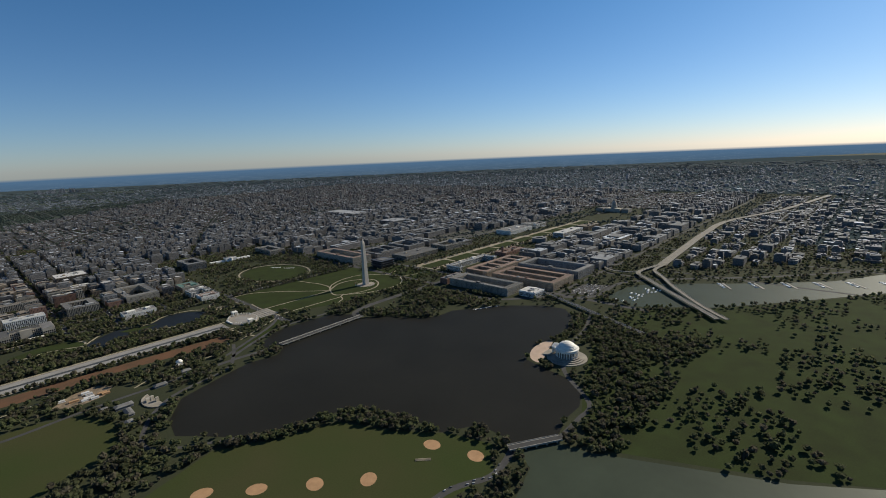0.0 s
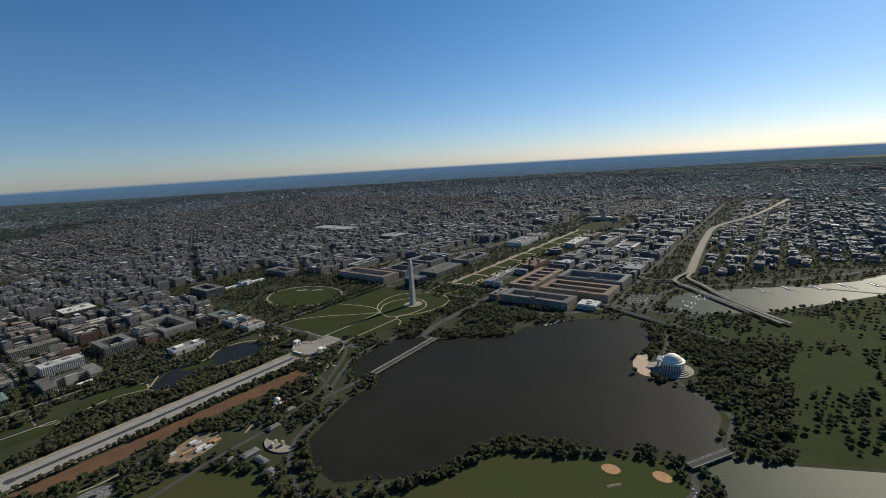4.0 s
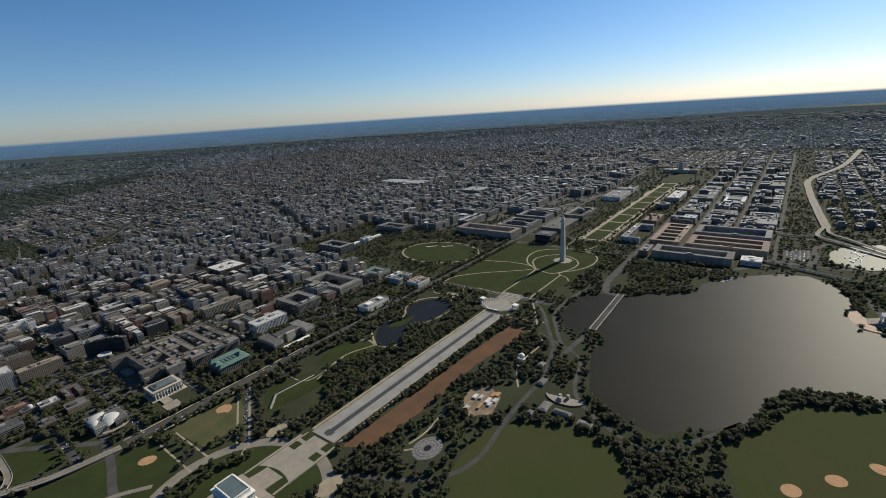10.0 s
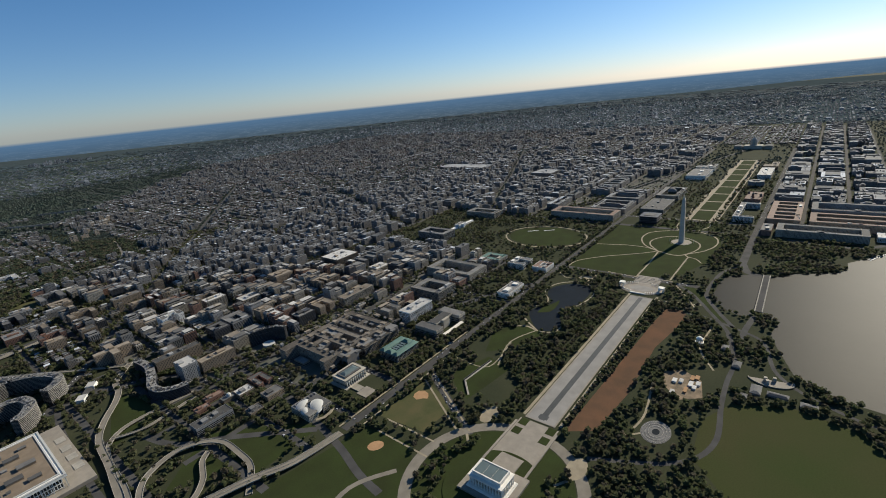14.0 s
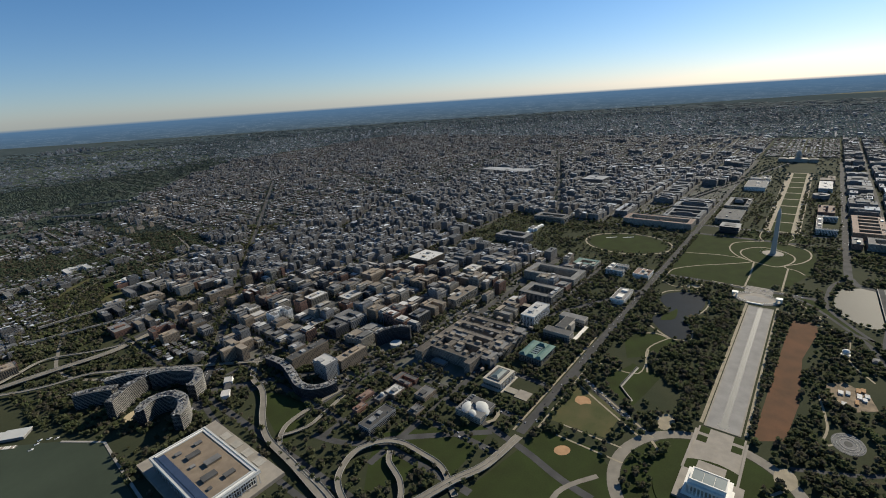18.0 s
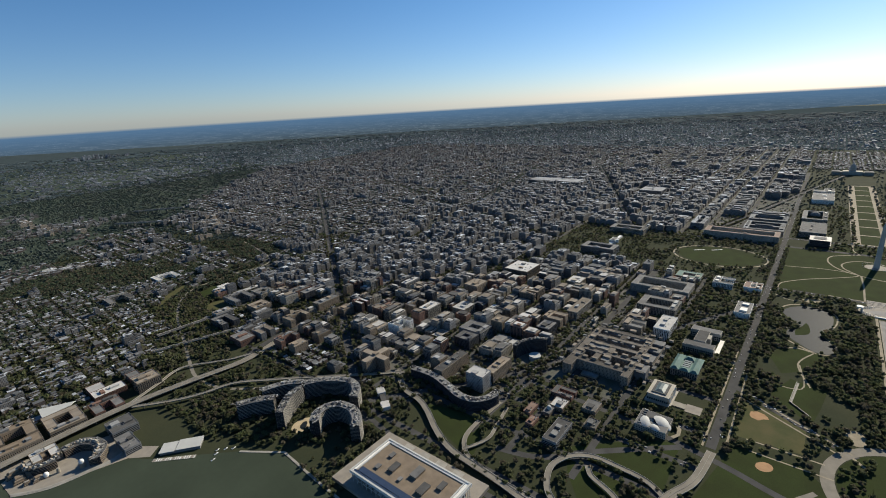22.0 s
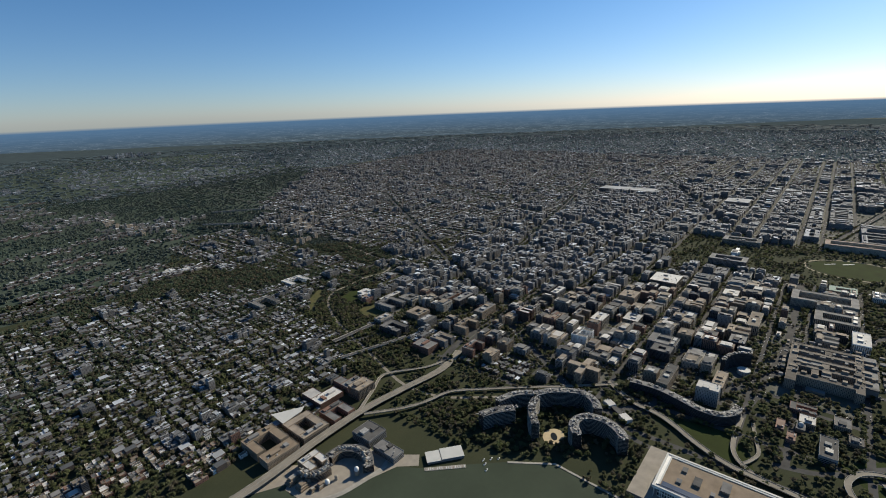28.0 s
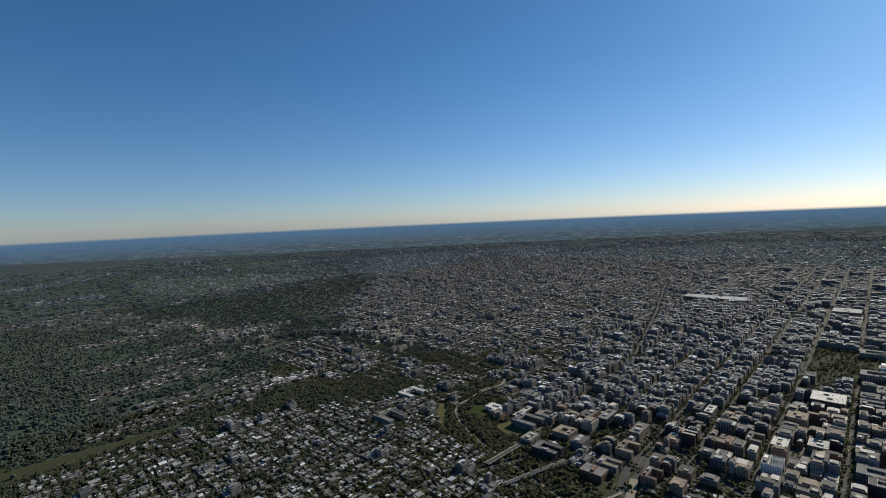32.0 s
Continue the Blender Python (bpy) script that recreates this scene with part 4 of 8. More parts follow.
# ---- small memorials in the park ----
wall_v = empty("memorial_wall", -1084, 183, 0, "long low wall of black granite set in grass", "memorial")
for p in ((-37, -35), (93, -8)):
    Shape().beam((0, 0), p, 0.8, 0, 3.0).put("panel_wall", "dark", wall_v)
    Shape().band([(0, -3), (p[0], p[1] - 3)], 4, 0.18).put("walk", "concrete", wall_v)
mark_poly([(-1135, 140), (-1084, 200), (-980, 185), (-1000, 120), (-1080, 130)], 4)
sheet("lawn", [(-1135, 140), (-1084, 205), (-980, 188), (-1000, 120), (-1080, 130)], 0.06, "grass", "green lawn before a dark wall", "lawn")
shrine = empty("bandstand_memorial", -696, -194, 0, "small round white marble temple among trees", "memorial")
Shape().lathe(0, 0, [(9, 0), (9, 1.4), (0.1, 1.4)], 24).put("base", "marble", shrine)
for i in range(12):
    column(shrine, 6.2 * math.cos(i * math.tau / 12), 6.2 * math.sin(i * math.tau / 12), 1.4, 8, 0.45, n=8)
Shape().lathe(0, 0, [(5, 8), (7.2, 8), (7.2, 10), (6.2, 10.3), (5.4, 12), (3, 13.6), (0.1, 14.2)], 24).put("dome", "marble", shrine)
taken(-704, -688, -202, -186)
circle = empty("sunken_memorial", -1041, -194, 0, "round stone plaza with grey plates in radial rows", "memorial")
Shape().prism(oval(0, 0, 31, 24, 36), 0.0, 0.3).put("paving", "roof_grey", circle)
for k in range(40):
    a = k * math.tau / 40
    for r in (13, 18.5, 24):
        x, y = r * 1.15 * math.cos(a), r * 0.9 * math.sin(a)
        Shape().box(x - 1.0, x + 1.0, y - 0.8, y + 0.8, 0.3, 0.9).put("plate", "precast" if (k + int(r)) % 3 else "concrete", circle)
Shape().prism(oval(0, 0, 8, 6, 20), 0.3, 0.36).put("pool", "pond", circle)
taken(-1075, -1008, -222, -168, 4)
crescent = empty("stone_memorial", -786, -335, 0, "crescent plaza of pale stone with three granite blocks", "memorial")
arc = oval(0, 0, 22, 36, 20, 100, 290)
Shape().prism(arc, 0.0, 0.35).put("plaza", "plaza", crescent)
Shape().band(oval(0, 0, 23, 37, 20, 100, 290), 2.0, 2.2, 2.0).put("crescent_wall", "limestone", crescent)
for x, y in ((-4, 8), (1, -6), (-13, 4)):
    Shape().prism([(x - 3, y - 3), (x + 3, y - 2), (x + 2.5, y + 3.5), (x - 2.5, y + 3)], 0.3, 8).put("granite_block", "limestone", crescent)
taken(-835, -775, -385, -285, 4)
# building site
sheet("building_site", [(-932, -205), (-895, -168), (-850, -158), (-826, -190), (-850, -228), (-905, -240)], 0.16, "site_earth", "bare tan earth of a building site among trees", "building site", 4)
for i in range(9):
    x, y = random.uniform(-915, -840), random.uniform(-225, -175)
    hut = empty("site_hut", x, y, 0.1, "flat-roofed white site hut on bare earth" if i % 3 else "orange site container on bare earth", "hut", "huts of the building site")
    w, d = random.uniform(4, 9), random.uniform(2.5, 4)
    Shape().box(-w, w, -d, d, 0, 3).put("body", "white" if i % 3 else "sand", hut)
    Shape().box(-w - 0.2, w + 0.2, -d - 0.2, d + 0.2, 3, 3.3).put("roof", "roof_white" if i % 3 else "sand", hut)
for i, (x, y, w, d, h) in enumerate([(-836, -316, 15, 8, 5), (-836, -350, 6, 16, 4), (-846, -396, 7, 12, 4), (-866, -300, 7, 5, 4), (-760, -275, 12, 7, 4), (-700, -245, 10, 6, 4)]):
    hall = empty("park_pavilion", x, y, 0, "low grey park pavilion among trees", "pavilion")
    Shape().box(-w, w, -d, d, 0, h).put("walls", "precast", hall)
    hip_roof(hall, -w - 1, w + 1, -d - 1, d + 1, h, 2.5, "roof_grey")
    taken(x - w, x + w, y - d, y + d)

# ---- the great white hall by the river ----
hall = empty("concert_hall", -1740, 684, 0, "vast white marble concert hall with flat brown roof and thin columns", "hall")
Shape().box(-64, 86, -110, 138, 0, 7).put("podium", "plaza", hall)
Shape().box(-43, 43, -91, 91, 7, 28).put("body", "white", hall)
q = []
q += window_quads(-43, 43, -91, 91, 7, 27, "fin", 9.0)
under(tagged(new("glazing", mesh_from("glazing", q, np.arange(len(q)).reshape(-1, 4), ["glass"])), "tall dark glass bays", kind="stuff"), hall)
Shape().box(-51, 51, -99, 99, 28, 32).put("roof_slab", "white", hall)
for a, b, c, d in ((-51, 51, -99, -95.5), (-51, 51, 95.5, 99), (-51, -47.5, -95.5, 95.5), (47.5, 51, -95.5, 95.5)):
    Shape().box(a, b, c, d, 32, 33.4).put("roof_rim", "shell", hall)
for a, b, c, d in ((-42, 44, -90, -87.5), (-42, 44, 87.5, 90), (41.5, 44, -87.5, 87.5)):
    Shape().box(a, b, c, d, 32, 33.9).put("inner_rim", "shell", hall)
Shape().box(-42, 41.5, -87.5, 87.5, 32, 32.6).put("roof_deck", "roof_brown", hall)
Shape().box(-47, -42.5, -94, 94, 32, 32.3).put("glass_strip", "solar", hall)
Shape().box(-42.2, -30, -86, 86, 32.6, 32.9).put("glass_strip", "solar", hall)
for x, y, a, b, h in ((0, 35, 11, 6, 4), (14, -8, 13, 7, 4.5), (-8, -40, 12, 7, 4), (20, 60, 6, 4, 3), (-15, 62, 5, 4, 2.5), (-14, 8, 4, 3, 2.5), (16, -62, 9, 5, 3.5), (-20, -66, 3, 3, 2)):
    house = Shape().box(x - a, x + a, y - b, y + b, 32.6, 32.6 + h).put("roof_house", "roof_brown" if a > 5 else "unit", hall)
    Shape().box(x - a - 0.5, x + a + 0.5, y - b - 0.5, y + b + 0.5, 32.6 + h, 33.0 + h).put("roof_house_top", "roof_grey", house)
for i in range(17):
    for s in (-1, 1):
        Shape().box(s * 48 - 0.5, s * 48 + 0.5, -96 + 12 * i - 0.5, -96 + 12 * i + 0.5, 7, 28).put("column", "shell", hall)
for i in range(7):
    for s in (-1, 1):
        Shape().box(-42 + 14 * i - 0.5, -42 + 14 * i + 0.5, s * 96 - 0.5, s * 96 + 0.5, 7, 28).put("column", "shell", hall)
for i in range(4):
    Shape().box(66, 82, -60 + 40 * i, -38 + 40 * i, 7, 7.8).put("planter", "concrete", hall)
taken(-1804, -1654, 574, 822)
road([(-1664, 440), (-1668, 560), (-1655, 800), (-1640, 900)], 12, 0.2, label="grey drive beside the concert hall")
tagged(Shape().band([(-1838, 540), (-1822, 860), (-1815, 960), (-1868, 1040)], 5, 0.9, 0.9).put("river_wall", "concrete"), "pale stone embankment wall along the river", "wall", kind="structure")

# ---- curved blocks with banded balconies ----
def curved_block(pts, w, h, floors, label, name="apartment_block", mat="concrete"):
    line = smooth(pts, 5)
    cx, cy = line[len(line) // 2]
    loc = [(x - cx, y - cy) for x, y in line]
    top = empty(name, cx, cy, 0, label, "building")
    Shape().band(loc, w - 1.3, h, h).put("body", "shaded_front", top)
    step = h / floors
    for k in range(floors):
        Shape().band(loc, w, (k + 1) * step, step * 0.20).put("balcony_band", mat, top)
    Shape().band(loc, w - 1.0, h + 0.9, 0.8).put("roof", "roof_grey", top)
    for k in range(2, len(loc) - 2, 3):
        x, y = loc[k]
        a, b = random.uniform(2, 4), random.uniform(2, 4)
        Shape().box(x - a, x + a, y - b, y + b, h + 0.9, h + random.uniform(3, 4.5)).put("roof_house", random.choice(("concrete", "unit", "dark")), top)
    for mt in ("unit", "roof_grey", "dark", "concrete"):
        plant = Shape()
        for x, y in loc[::2]:
            for j in range(3):
                ox, oy = random.uniform(-w * 0.36, w * 0.36), random.uniform(-w * 0.36, w * 0.36)
                a, b = random.uniform(0.6, 2.6), random.uniform(0.6, 2.0)
                plant.box(x + ox - a, x + ox + a, y + oy - b, y + oy + b, h + 0.9, h + random.uniform(1.5, 3.2))
        tagged(plant.put("roof_plant", mt, top), kind="stuff")
    mark_line(line, w + 4, 1)
    return top


curved_block([(-1748, 945), (-1728, 962), (-1705, 964), (-1683, 952), (-1675, 930), (-1676, 905), (-1692, 875), (-1710, 862)], 21, 40, 12, "horseshoe apartment block with bands of concrete balconies")
curved_block([(-1676, 1083), (-1642, 1060), (-1617, 1025), (-1606, 994), (-1618, 962), (-1644, 942)], 20, 40, 12, "long curved apartment block with banded balconies")
curved_block([(-1693, 1070), (-1725, 1064), (-1752, 1048), (-1778, 1026)], 18, 44, 13, "curved hotel block with bands of concrete balconies")
curved_block([(-1812, 1145), (-1779, 1127), (-1746, 1098)], 23, 36, 10, "dark curved office block with cluttered pale roof")
curved_block([(-1751, 1140), (-1704, 1120), (-1675, 1088)], 19, 42, 12, "banded concrete office block with curved front")
curved_block([(-1461, 930), (-1457, 868), (-1472, 811), (-1488, 764), (-1484, 727), (-1462, 706), (-1436, 700)], 20, 24, 7, "long curved concrete block with dark wavy fronts", mat="dark")
M["terrace"] = material("yellow_paving", (0.38, 0.31, 0.20), 0.9, 0.12, 0.06, 0.8)
sheet("pool_terrace", oval(-1741, 1001, 27, 22, 28), 0.5, "terrace", "yellow paved terrace round a small swimming pool", "terrace", 4)
sheet("swimming_pool", oval(-1741, 1000, 13, 7, 22, 0, 360, 35), 0.6, "pond", "small dark swimming pool in a terrace", "pool")
curved_block([(-1248, 762), (-1215, 755), (-1186, 735), (-1172, 708)], 11, 38, 11, "thin curved slab with dark glass front", "office_building", "dark")
drum = empty("council_drum", -1222, 716, 0, "low round white council chamber", "building")
Shape().lathe(0, 0, [(15, 0), (15, 10), (15.6, 10), (15.6, 11.6), (14.8, 11.6), (14.8, 11), (0.1, 11)], 28).put("drum", "shell", drum)
for k in range(14):
    a = k * math.tau / 14
    Shape().box(14.6 * math.cos(a) - 0.9, 14.6 * math.cos(a) + 0.9, 14.6 * math.sin(a) - 0.9, 14.6 * math.sin(a) + 0.9, 1, 9).put("lattice_rib", "concrete", drum)
taken(-1260, -1165, 690, 775)

annex = empty("white_annex", -1577, 921, 0, "low annex with two white roofs and a dark link", "building")
for a, b, w, h, mt in (((23, 35), (9, 13), 19, 9, "white"), ((9, 13), (-10, -15), 13, 7, "dark"), ((-10, -15), (-24, -36), 19, 9, "white")):
    wing = Shape().beam(a, b, w, 0, h).put("wing", mt, annex)
    Shape().beam(a, b, w - 1.5, h, h + 0.3).put("roof", "roof_white" if mt == "white" else "roof_grey", wing)
mark_line([(-1554, 956), (-1601, 885)], 24, 1)

# ---- named city blocks ----
def named(name, label, rect, plan, h, wall, roof, style, penthouse=True, units=4, category="building"):
    x0, x1, y0, y1 = rect
    taken(*rect)
    return block_building(name, wings_of(*rect, plan), h, wall, roof, style, label, category, penthouse, "", units if (x1 - x0) * (y1 - y0) < 8000 else 14)


for rect, plan, h, wall, roof, style, lab in [
    ((-1426, -1390, 742, 790), "bar", 42, "precast", "roof_white", "punched", "tall grey tower with gridded front beside a curved block"),
    ((-1446, -1336, 848, 874), "bar", 32, "tan", "roof_grey", "punched", "long tan apartment slab"),
    ((-1384, -1300, 740, 766), "bar", 32, "tan", "roof_tan", "punched", "long tan apartment slab beside an expressway"),
    ((-1412, -1380, 882, 914), "bar", 34, "tan", "roof_grey", "punched", "squat tan apartment tower behind a curved block"),
    ((-1243, -1004, 444, 632), "state", 28, "state_stone", "state_roof", "punched", "huge brownish limestone office complex round many courts"),
    ((-948, -853, 460, 500), "bar", 33, "white", "roof_white", "fin", "white office slab with gridded sunlit front"),
    ((-640, -540, 480, 660), "comb", 27, "limestone", "roof_grey", "punched", "long limestone office building with many short wings"),
    ((-800, -715, 480, 590), "ring", 28, "limestone", "roof_grey", "fin", "limestone office building round a court"),
    ((-690, -600, 305, 345), "bar", 16, "marble", "roof_grey", "punched", "low white marble building beside the avenue"),
    ((-465, -405, 300, 350), "ring", 16, "marble", "roof_tile", "punched", "white marble palace with red tile roof"),
    ((-465, -402, 480, 560), "ring", 18, "limestone", "roof_green", "punched", "long stone hall with green roof"),
    ((-470, -402, 380, 440), "u", 18, "marble", "roof_grey", "fin", "white marble hall with columns"),
    ((-325, -245, 835, 975), "ring", 32, "precast", "roof_grey", "fin", "ornate grey granite office palace"),
    ((50, 130, 825, 985), "ring", 26, "limestone", "roof_grey", "fin", "long grey stone treasury with courts"),
    ((168, 268, 305, 590), "comb", 29, "limestone", "roof_tile", "punched", "vast limestone office block with red tile roof"),
    ((340, 545, 150, 245), "bar", 22, "limestone", "roof_grey", "fin", "pale boxy museum with terraces"),
    ((600, 800, 150, 250), "ring", 24, "limestone", "roof_grey", "fin", "pale stone museum with courts"),
    ((1110, 1330, 130, 230), "bar", 22, "marble", "roof_grey", "punched", "long pale marble gallery"),
    ((1370, 1490, 130, 230), "l", 24, "marble", "roof_grey", "ribbon", "angular pale marble gallery"),
    ((320, 560, -180, -110), "u", 22, "marble", "roof_grey", "fin", "pale stone office building facing the mall"),
    ((305, 600, -325, -222), "comb", 26, "tan", "roof_tile", "punched", "vast tan office block with rows of wings"),
    ((170, 262, -510, -262), "comb", 25, "limestone", "roof_grey", "punched", "long stone printing works with wings"),
    ((300, 440, -600, -350), "comb", 27, "tan", "roof_tile", "punched", "grey printing works with long wings"),
    ((205, 262, -590, -530), "bar", 16, "white", "roof_white", "fin", "white sunlit annex with pillars"),
    ((168, 262, -250, -218), "bar", 20, "brick", "roof_grey", "punched", "brick museum with glass roofs"),
    ((470, 600, -600, -350), "ring", 30, "precast", "roof_grey", "punched", "pale office block round a court"),
    ((640, 790, -170, -110), "bar", 18, "brick", "roof_tile", "punched", "red sandstone museum with turrets"),
    ((1170, 1390, -160, -100), "bar", 24, "marble", "roof_white", "ribbon", "white marble museum hall with glass bays"),
    ((1430, 1580, -170, -100), "l", 24, "tan", "roof_tan", "ribbon", "curving tan stone museum"),
    ((-1910, -1856, 1450, 1492), "bar", 29, "tan", "roof_tan", "fin", "tall tan brick heating plant with vertical window slots"),
    ((-1905, -1850, 1500, 1560), "l", 16, "brick", "roof_grey", "punched", "brick office building behind a heating plant"),
    ((-2094, -2026, 1418, 1502), "ring", 20, "tan", "roof_tan", "ribbon", "tan brick office block round a court"),
    ((-2182, -2106, 1418, 1452), "bar", 18, "tan", "roof_brown", "punched", "stepped tan brick office block"),
    ((-2182, -2106, 1458, 1526), "u", 20, "tan", "roof_brown", "punched", "tan brick office block with stepped roof decks"),
    ((-2010, -1950, 1420, 1480), "u", 15, "brick", "roof_grey", "punched", "cluttered brick office block"),
    ((-1990, -1920, 1500, 1580), "l", 14, "brick", "roof_white", "punched", "brick block with pale roofs"),
    ((-2012, -1962, 1298, 1354), "bar", 19, "precast", "roof_grey", "ribbon", "grey glass-fronted waterfront building"),
    ((-2014, -1984, 1222, 1284), "u", 15, "precast", "roof_grey", "ribbon", "low grey waterfront building with glass front"),
    ((-2140, -2095, 1330, 1375), "u", 18, "tan", "roof_white", "punched", "pale waterfront block with terraces"),
    ((-1500, -1425, 522, 552), "bar", 16, "precast", "roof_grey", "ribbon", "grey slab on a wooded hill"),
    ((-1440, -1400, 612, 628), "bar", 9, "brick", "roof_tile", "punched", "low brick house with a red roof on a hill"),
    ((-1470, -1440, 590, 606), "bar", 9, "brick", "roof_tile", "punched", "low brick house with a red roof on a hill"),
    ((-1390, -1355, 560, 590), "u", 11, "tan", "roof_white", "punched", "small tan block round a court"),
    ((-1360, -1320, 500, 530), "l", 10, "tan", "roof_grey", "punched", "small tan block with grey roof"),
    ((-1345, -1310, 560, 610), "u", 11, "brick", "roof_grey", "punched", "small brick block on a hill"),
    ((-1410, -1380, 480, 505), "bar", 9, "tan", "roof_grey", "punched", "small tan block with grey roof"),
    ((1180, 1320, 1640, 2060), "bar", 30, "precast", "roof_pale", "ribbon", "vast convention hall with pale roof"),
    ((1010, 1150, 1000, 1140), "bar", 34, "precast", "roof_pale", "ribbon", "arena with broad pale roof"),
    ((-754, -650, 1000, 1096), "bar", 40, "tan", "roof_white", "fin", "massive tan office block with a pale slab roof"),
    ((-1330, -1268, 1104, 1150), "u", 34, "white", "roof_grey", "punched", "white stepped apartment block"),
    ((-1195, -1130, 1108, 1148), "bar", 33, "limestone", "roof_white", "ribbon", "pale office block with a white roof"),
    ((-1195, -1130, 1170, 1210), "u", 30, "tan", "roof_grey", "punched", "tan office block with a sunk roof court"),
    ((-1120, -1058, 1022, 1070), "bar", 24, "limestone", "roof_white", "fin", "squat pale office block with a white roof"),
    ((-1228, -1168, 884, 960), "ring", 28, "precast", "roof_grey", "ribbon", "grey ring-shaped office block"),
    ((-1282, -1236, 884, 936), "ring", 30, "dark", "roof_grey", "ribbon", "dark office block with a sunk glass roof"),
    ((-1112, -1058, 732, 772), "bar", 32, "dark", "roof_grey", "ribbon", "dark blue glass office slab"),
    ((-1040, -985, 732, 790), "u", 30, "tan", "roof_tan", "punched", "tan apartment block round a court"),
    ((-958, -890, 1085, 1140), "bar", 35, "tan", "roof_tan", "punched", "tan brick apartment tower among offices"),
    ((-1060, -985, 1330, 1356), "bar", 31, "precast", "roof_white", "ribbon", "long grey office slab with ribbon windows"),
    ((-1060, -985, 1364, 1390), "bar", 33, "dark", "roof_grey", "ribbon", "long dark office slab with ribbon windows"),
    ((-705, -642, 905, 966), "u", 36, "precast", "roof_grey", "ribbon", "grey glass office block"),
    ((-735, -676, 805, 852), "bar", 30, "limestone", "roof_white", "fin", "pale ministry block with white roof"),
    ((-960, -840, 716, 748), "bar", 28, "limestone", "roof_tan", "fin", "long pale ministry with pilasters"),
    ((-1155, -1111, 859, 897), "bar", 38, "tan", "roof_tan", "punched", "tan apartment tower on a corner"),
    ((-1440, -1394, 1936, 2004), "ring", 14, "white", "roof_white", "ribbon", "white gallery with a bright roof round a court"),
    ((-1490, -1412, 1762, 1850), "u", 22, "precast", "roof_grey", "ribbon", "dark slab of a hillside school"),
    ((-1400, -1342, 1742, 1812), "ring", 22, "limestone", "roof_grey", "ribbon", "pale office block above a creek"),
    ((-1484, -1424, 1634, 1694), "ring", 24, "tan", "roof_tan", "punched", "tan apartment ring above a creek"),
    ((-1580, -1522, 1718, 1752), "bar", 20, "precast", "roof_tan", "ribbon", "low slab at the edge of a wooded valley"),
    ((-1614, -1556, 1610, 1690), "u", 24, "dark", "roof_grey", "ribbon", "dark angular hotel at a street bridge"),
    ((-1512, -1456, 1576, 1614), "bar", 26, "precast", "roof_grey", "punched", "grey precast apartment block near a circle"),
    ((-1320, -1228, 1582, 1616), "bar", 32, "dark", "roof_grey", "ribbon", "long dark office slab"),
    ((-1335, -1258, 1636, 1680), "ring", 28, "brick", "roof_grey", "punched", "brick office block with a sunk court"),
    ((-1476, -1402, 1440, 1488), "u", 26, "tan", "roof_tan", "punched", "tan apartment block beside an avenue"),
    ((-1350, -1262, 1464, 1498), "bar", 28, "tan", "roof_grey", "punched", "long tan apartment slab"),
    ((-1328, -1284, 1360, 1396), "bar", 24, "tan", "roof_tan", "punched", "squat tan apartment block"),
    ((-1575, -1512, 1340, 1378), "u", 26, "brick", "roof_grey", "punched", "brick apartment block beside a freeway"),
    ((-1572, -1528, 1276, 1308), "bar", 28, "tan", "roof_tan", "punched", "tan apartment block above terraces"),
    ((-1490, -1448, 1278, 1312), "bar", 26, "tan", "roof_grey", "punched", "tan apartment block among town houses"),
    ((-1578, -1530, 1442, 1500), "u", 24, "precast", "roof_tan", "punched", "grey apartment house with light roofs"),
    ((-1636, -1588, 1458, 1522), "bar", 20, "brick", "roof_grey", "punched", "brick apartment house near a creek"),
    ((-1545, -1455, 2305, 2382), "u", 14, "white", "roof_white", "ribbon", "white school wings among trees"),
    ((-1756, -1672, 2184, 2276), "u", 17, "limestone", "roof_grey", "fin", "old stone school block among small houses"),
    ((-1795, -1742, 2972, 2996), "bar", 10, "white", "roof_white", "ribbon", "long low embassy wing with white roof"),
    ((-1732, -1690, 2932, 2954), "bar", 11, "white", "roof_white", "ribbon", "white embassy block on a wooded hill"),
    ((-1684, -1648, 2894, 2914), "bar", 10, "limestone", "roof_white", "ribbon", "pale embassy block on a wooded hill"),
    ((-1594, -1558, 2838, 2862), "l", 13, "white", "roof_white", "ribbon", "white villa block with bright walls"),
    ((-1440, -1335, 1856, 1880), "bar", 13, "precast", "roof_white", "ribbon", "school with white roofs round a court"),
]:
    if plan == "state":
        ws = [(-1224, -1006, 478, 495), (-1241, -1188, 608, 630), (-1207, -1188, 495, 608), (-1023, -1006, 495, 630), (-1188, -1023, 613, 630)]
        ws += [(x, x + 15, 495, 613) for x in (-1150, -1106, -1064)] + [(-1135, -1106, 545, 561), (-1049, -1023, 540, 556), (-1188, -1150, 566, 580)]
        low = [(-1126, -1010, 448, 478)]
        block_building("office_wing", low, 21, wall, roof, "fin", "lower columned front wing of a huge office complex", "building", True, "", 6)
        block_building("canteen", [(-1234, -1216, 548, 586)], 8, wall, "roof_grey", "ribbon", "low flat-roofed building in a shaded recess", "building", False)
        taken(*rect)
        block_building("office_complex", ws, h, wall, roof, style, lab, "building", True, "", 8)
    else:
        named("office_building" if "museum" not in lab and "gallery" not in lab else "museum", lab, rect, plan, h, wall, roof, style)
M["cream_front"] = facade("cream_apartment_fronts", (0.40, 0.33, 0.25), (0.04, 0.042, 0.046), 3.4, 3.0, 0.0)


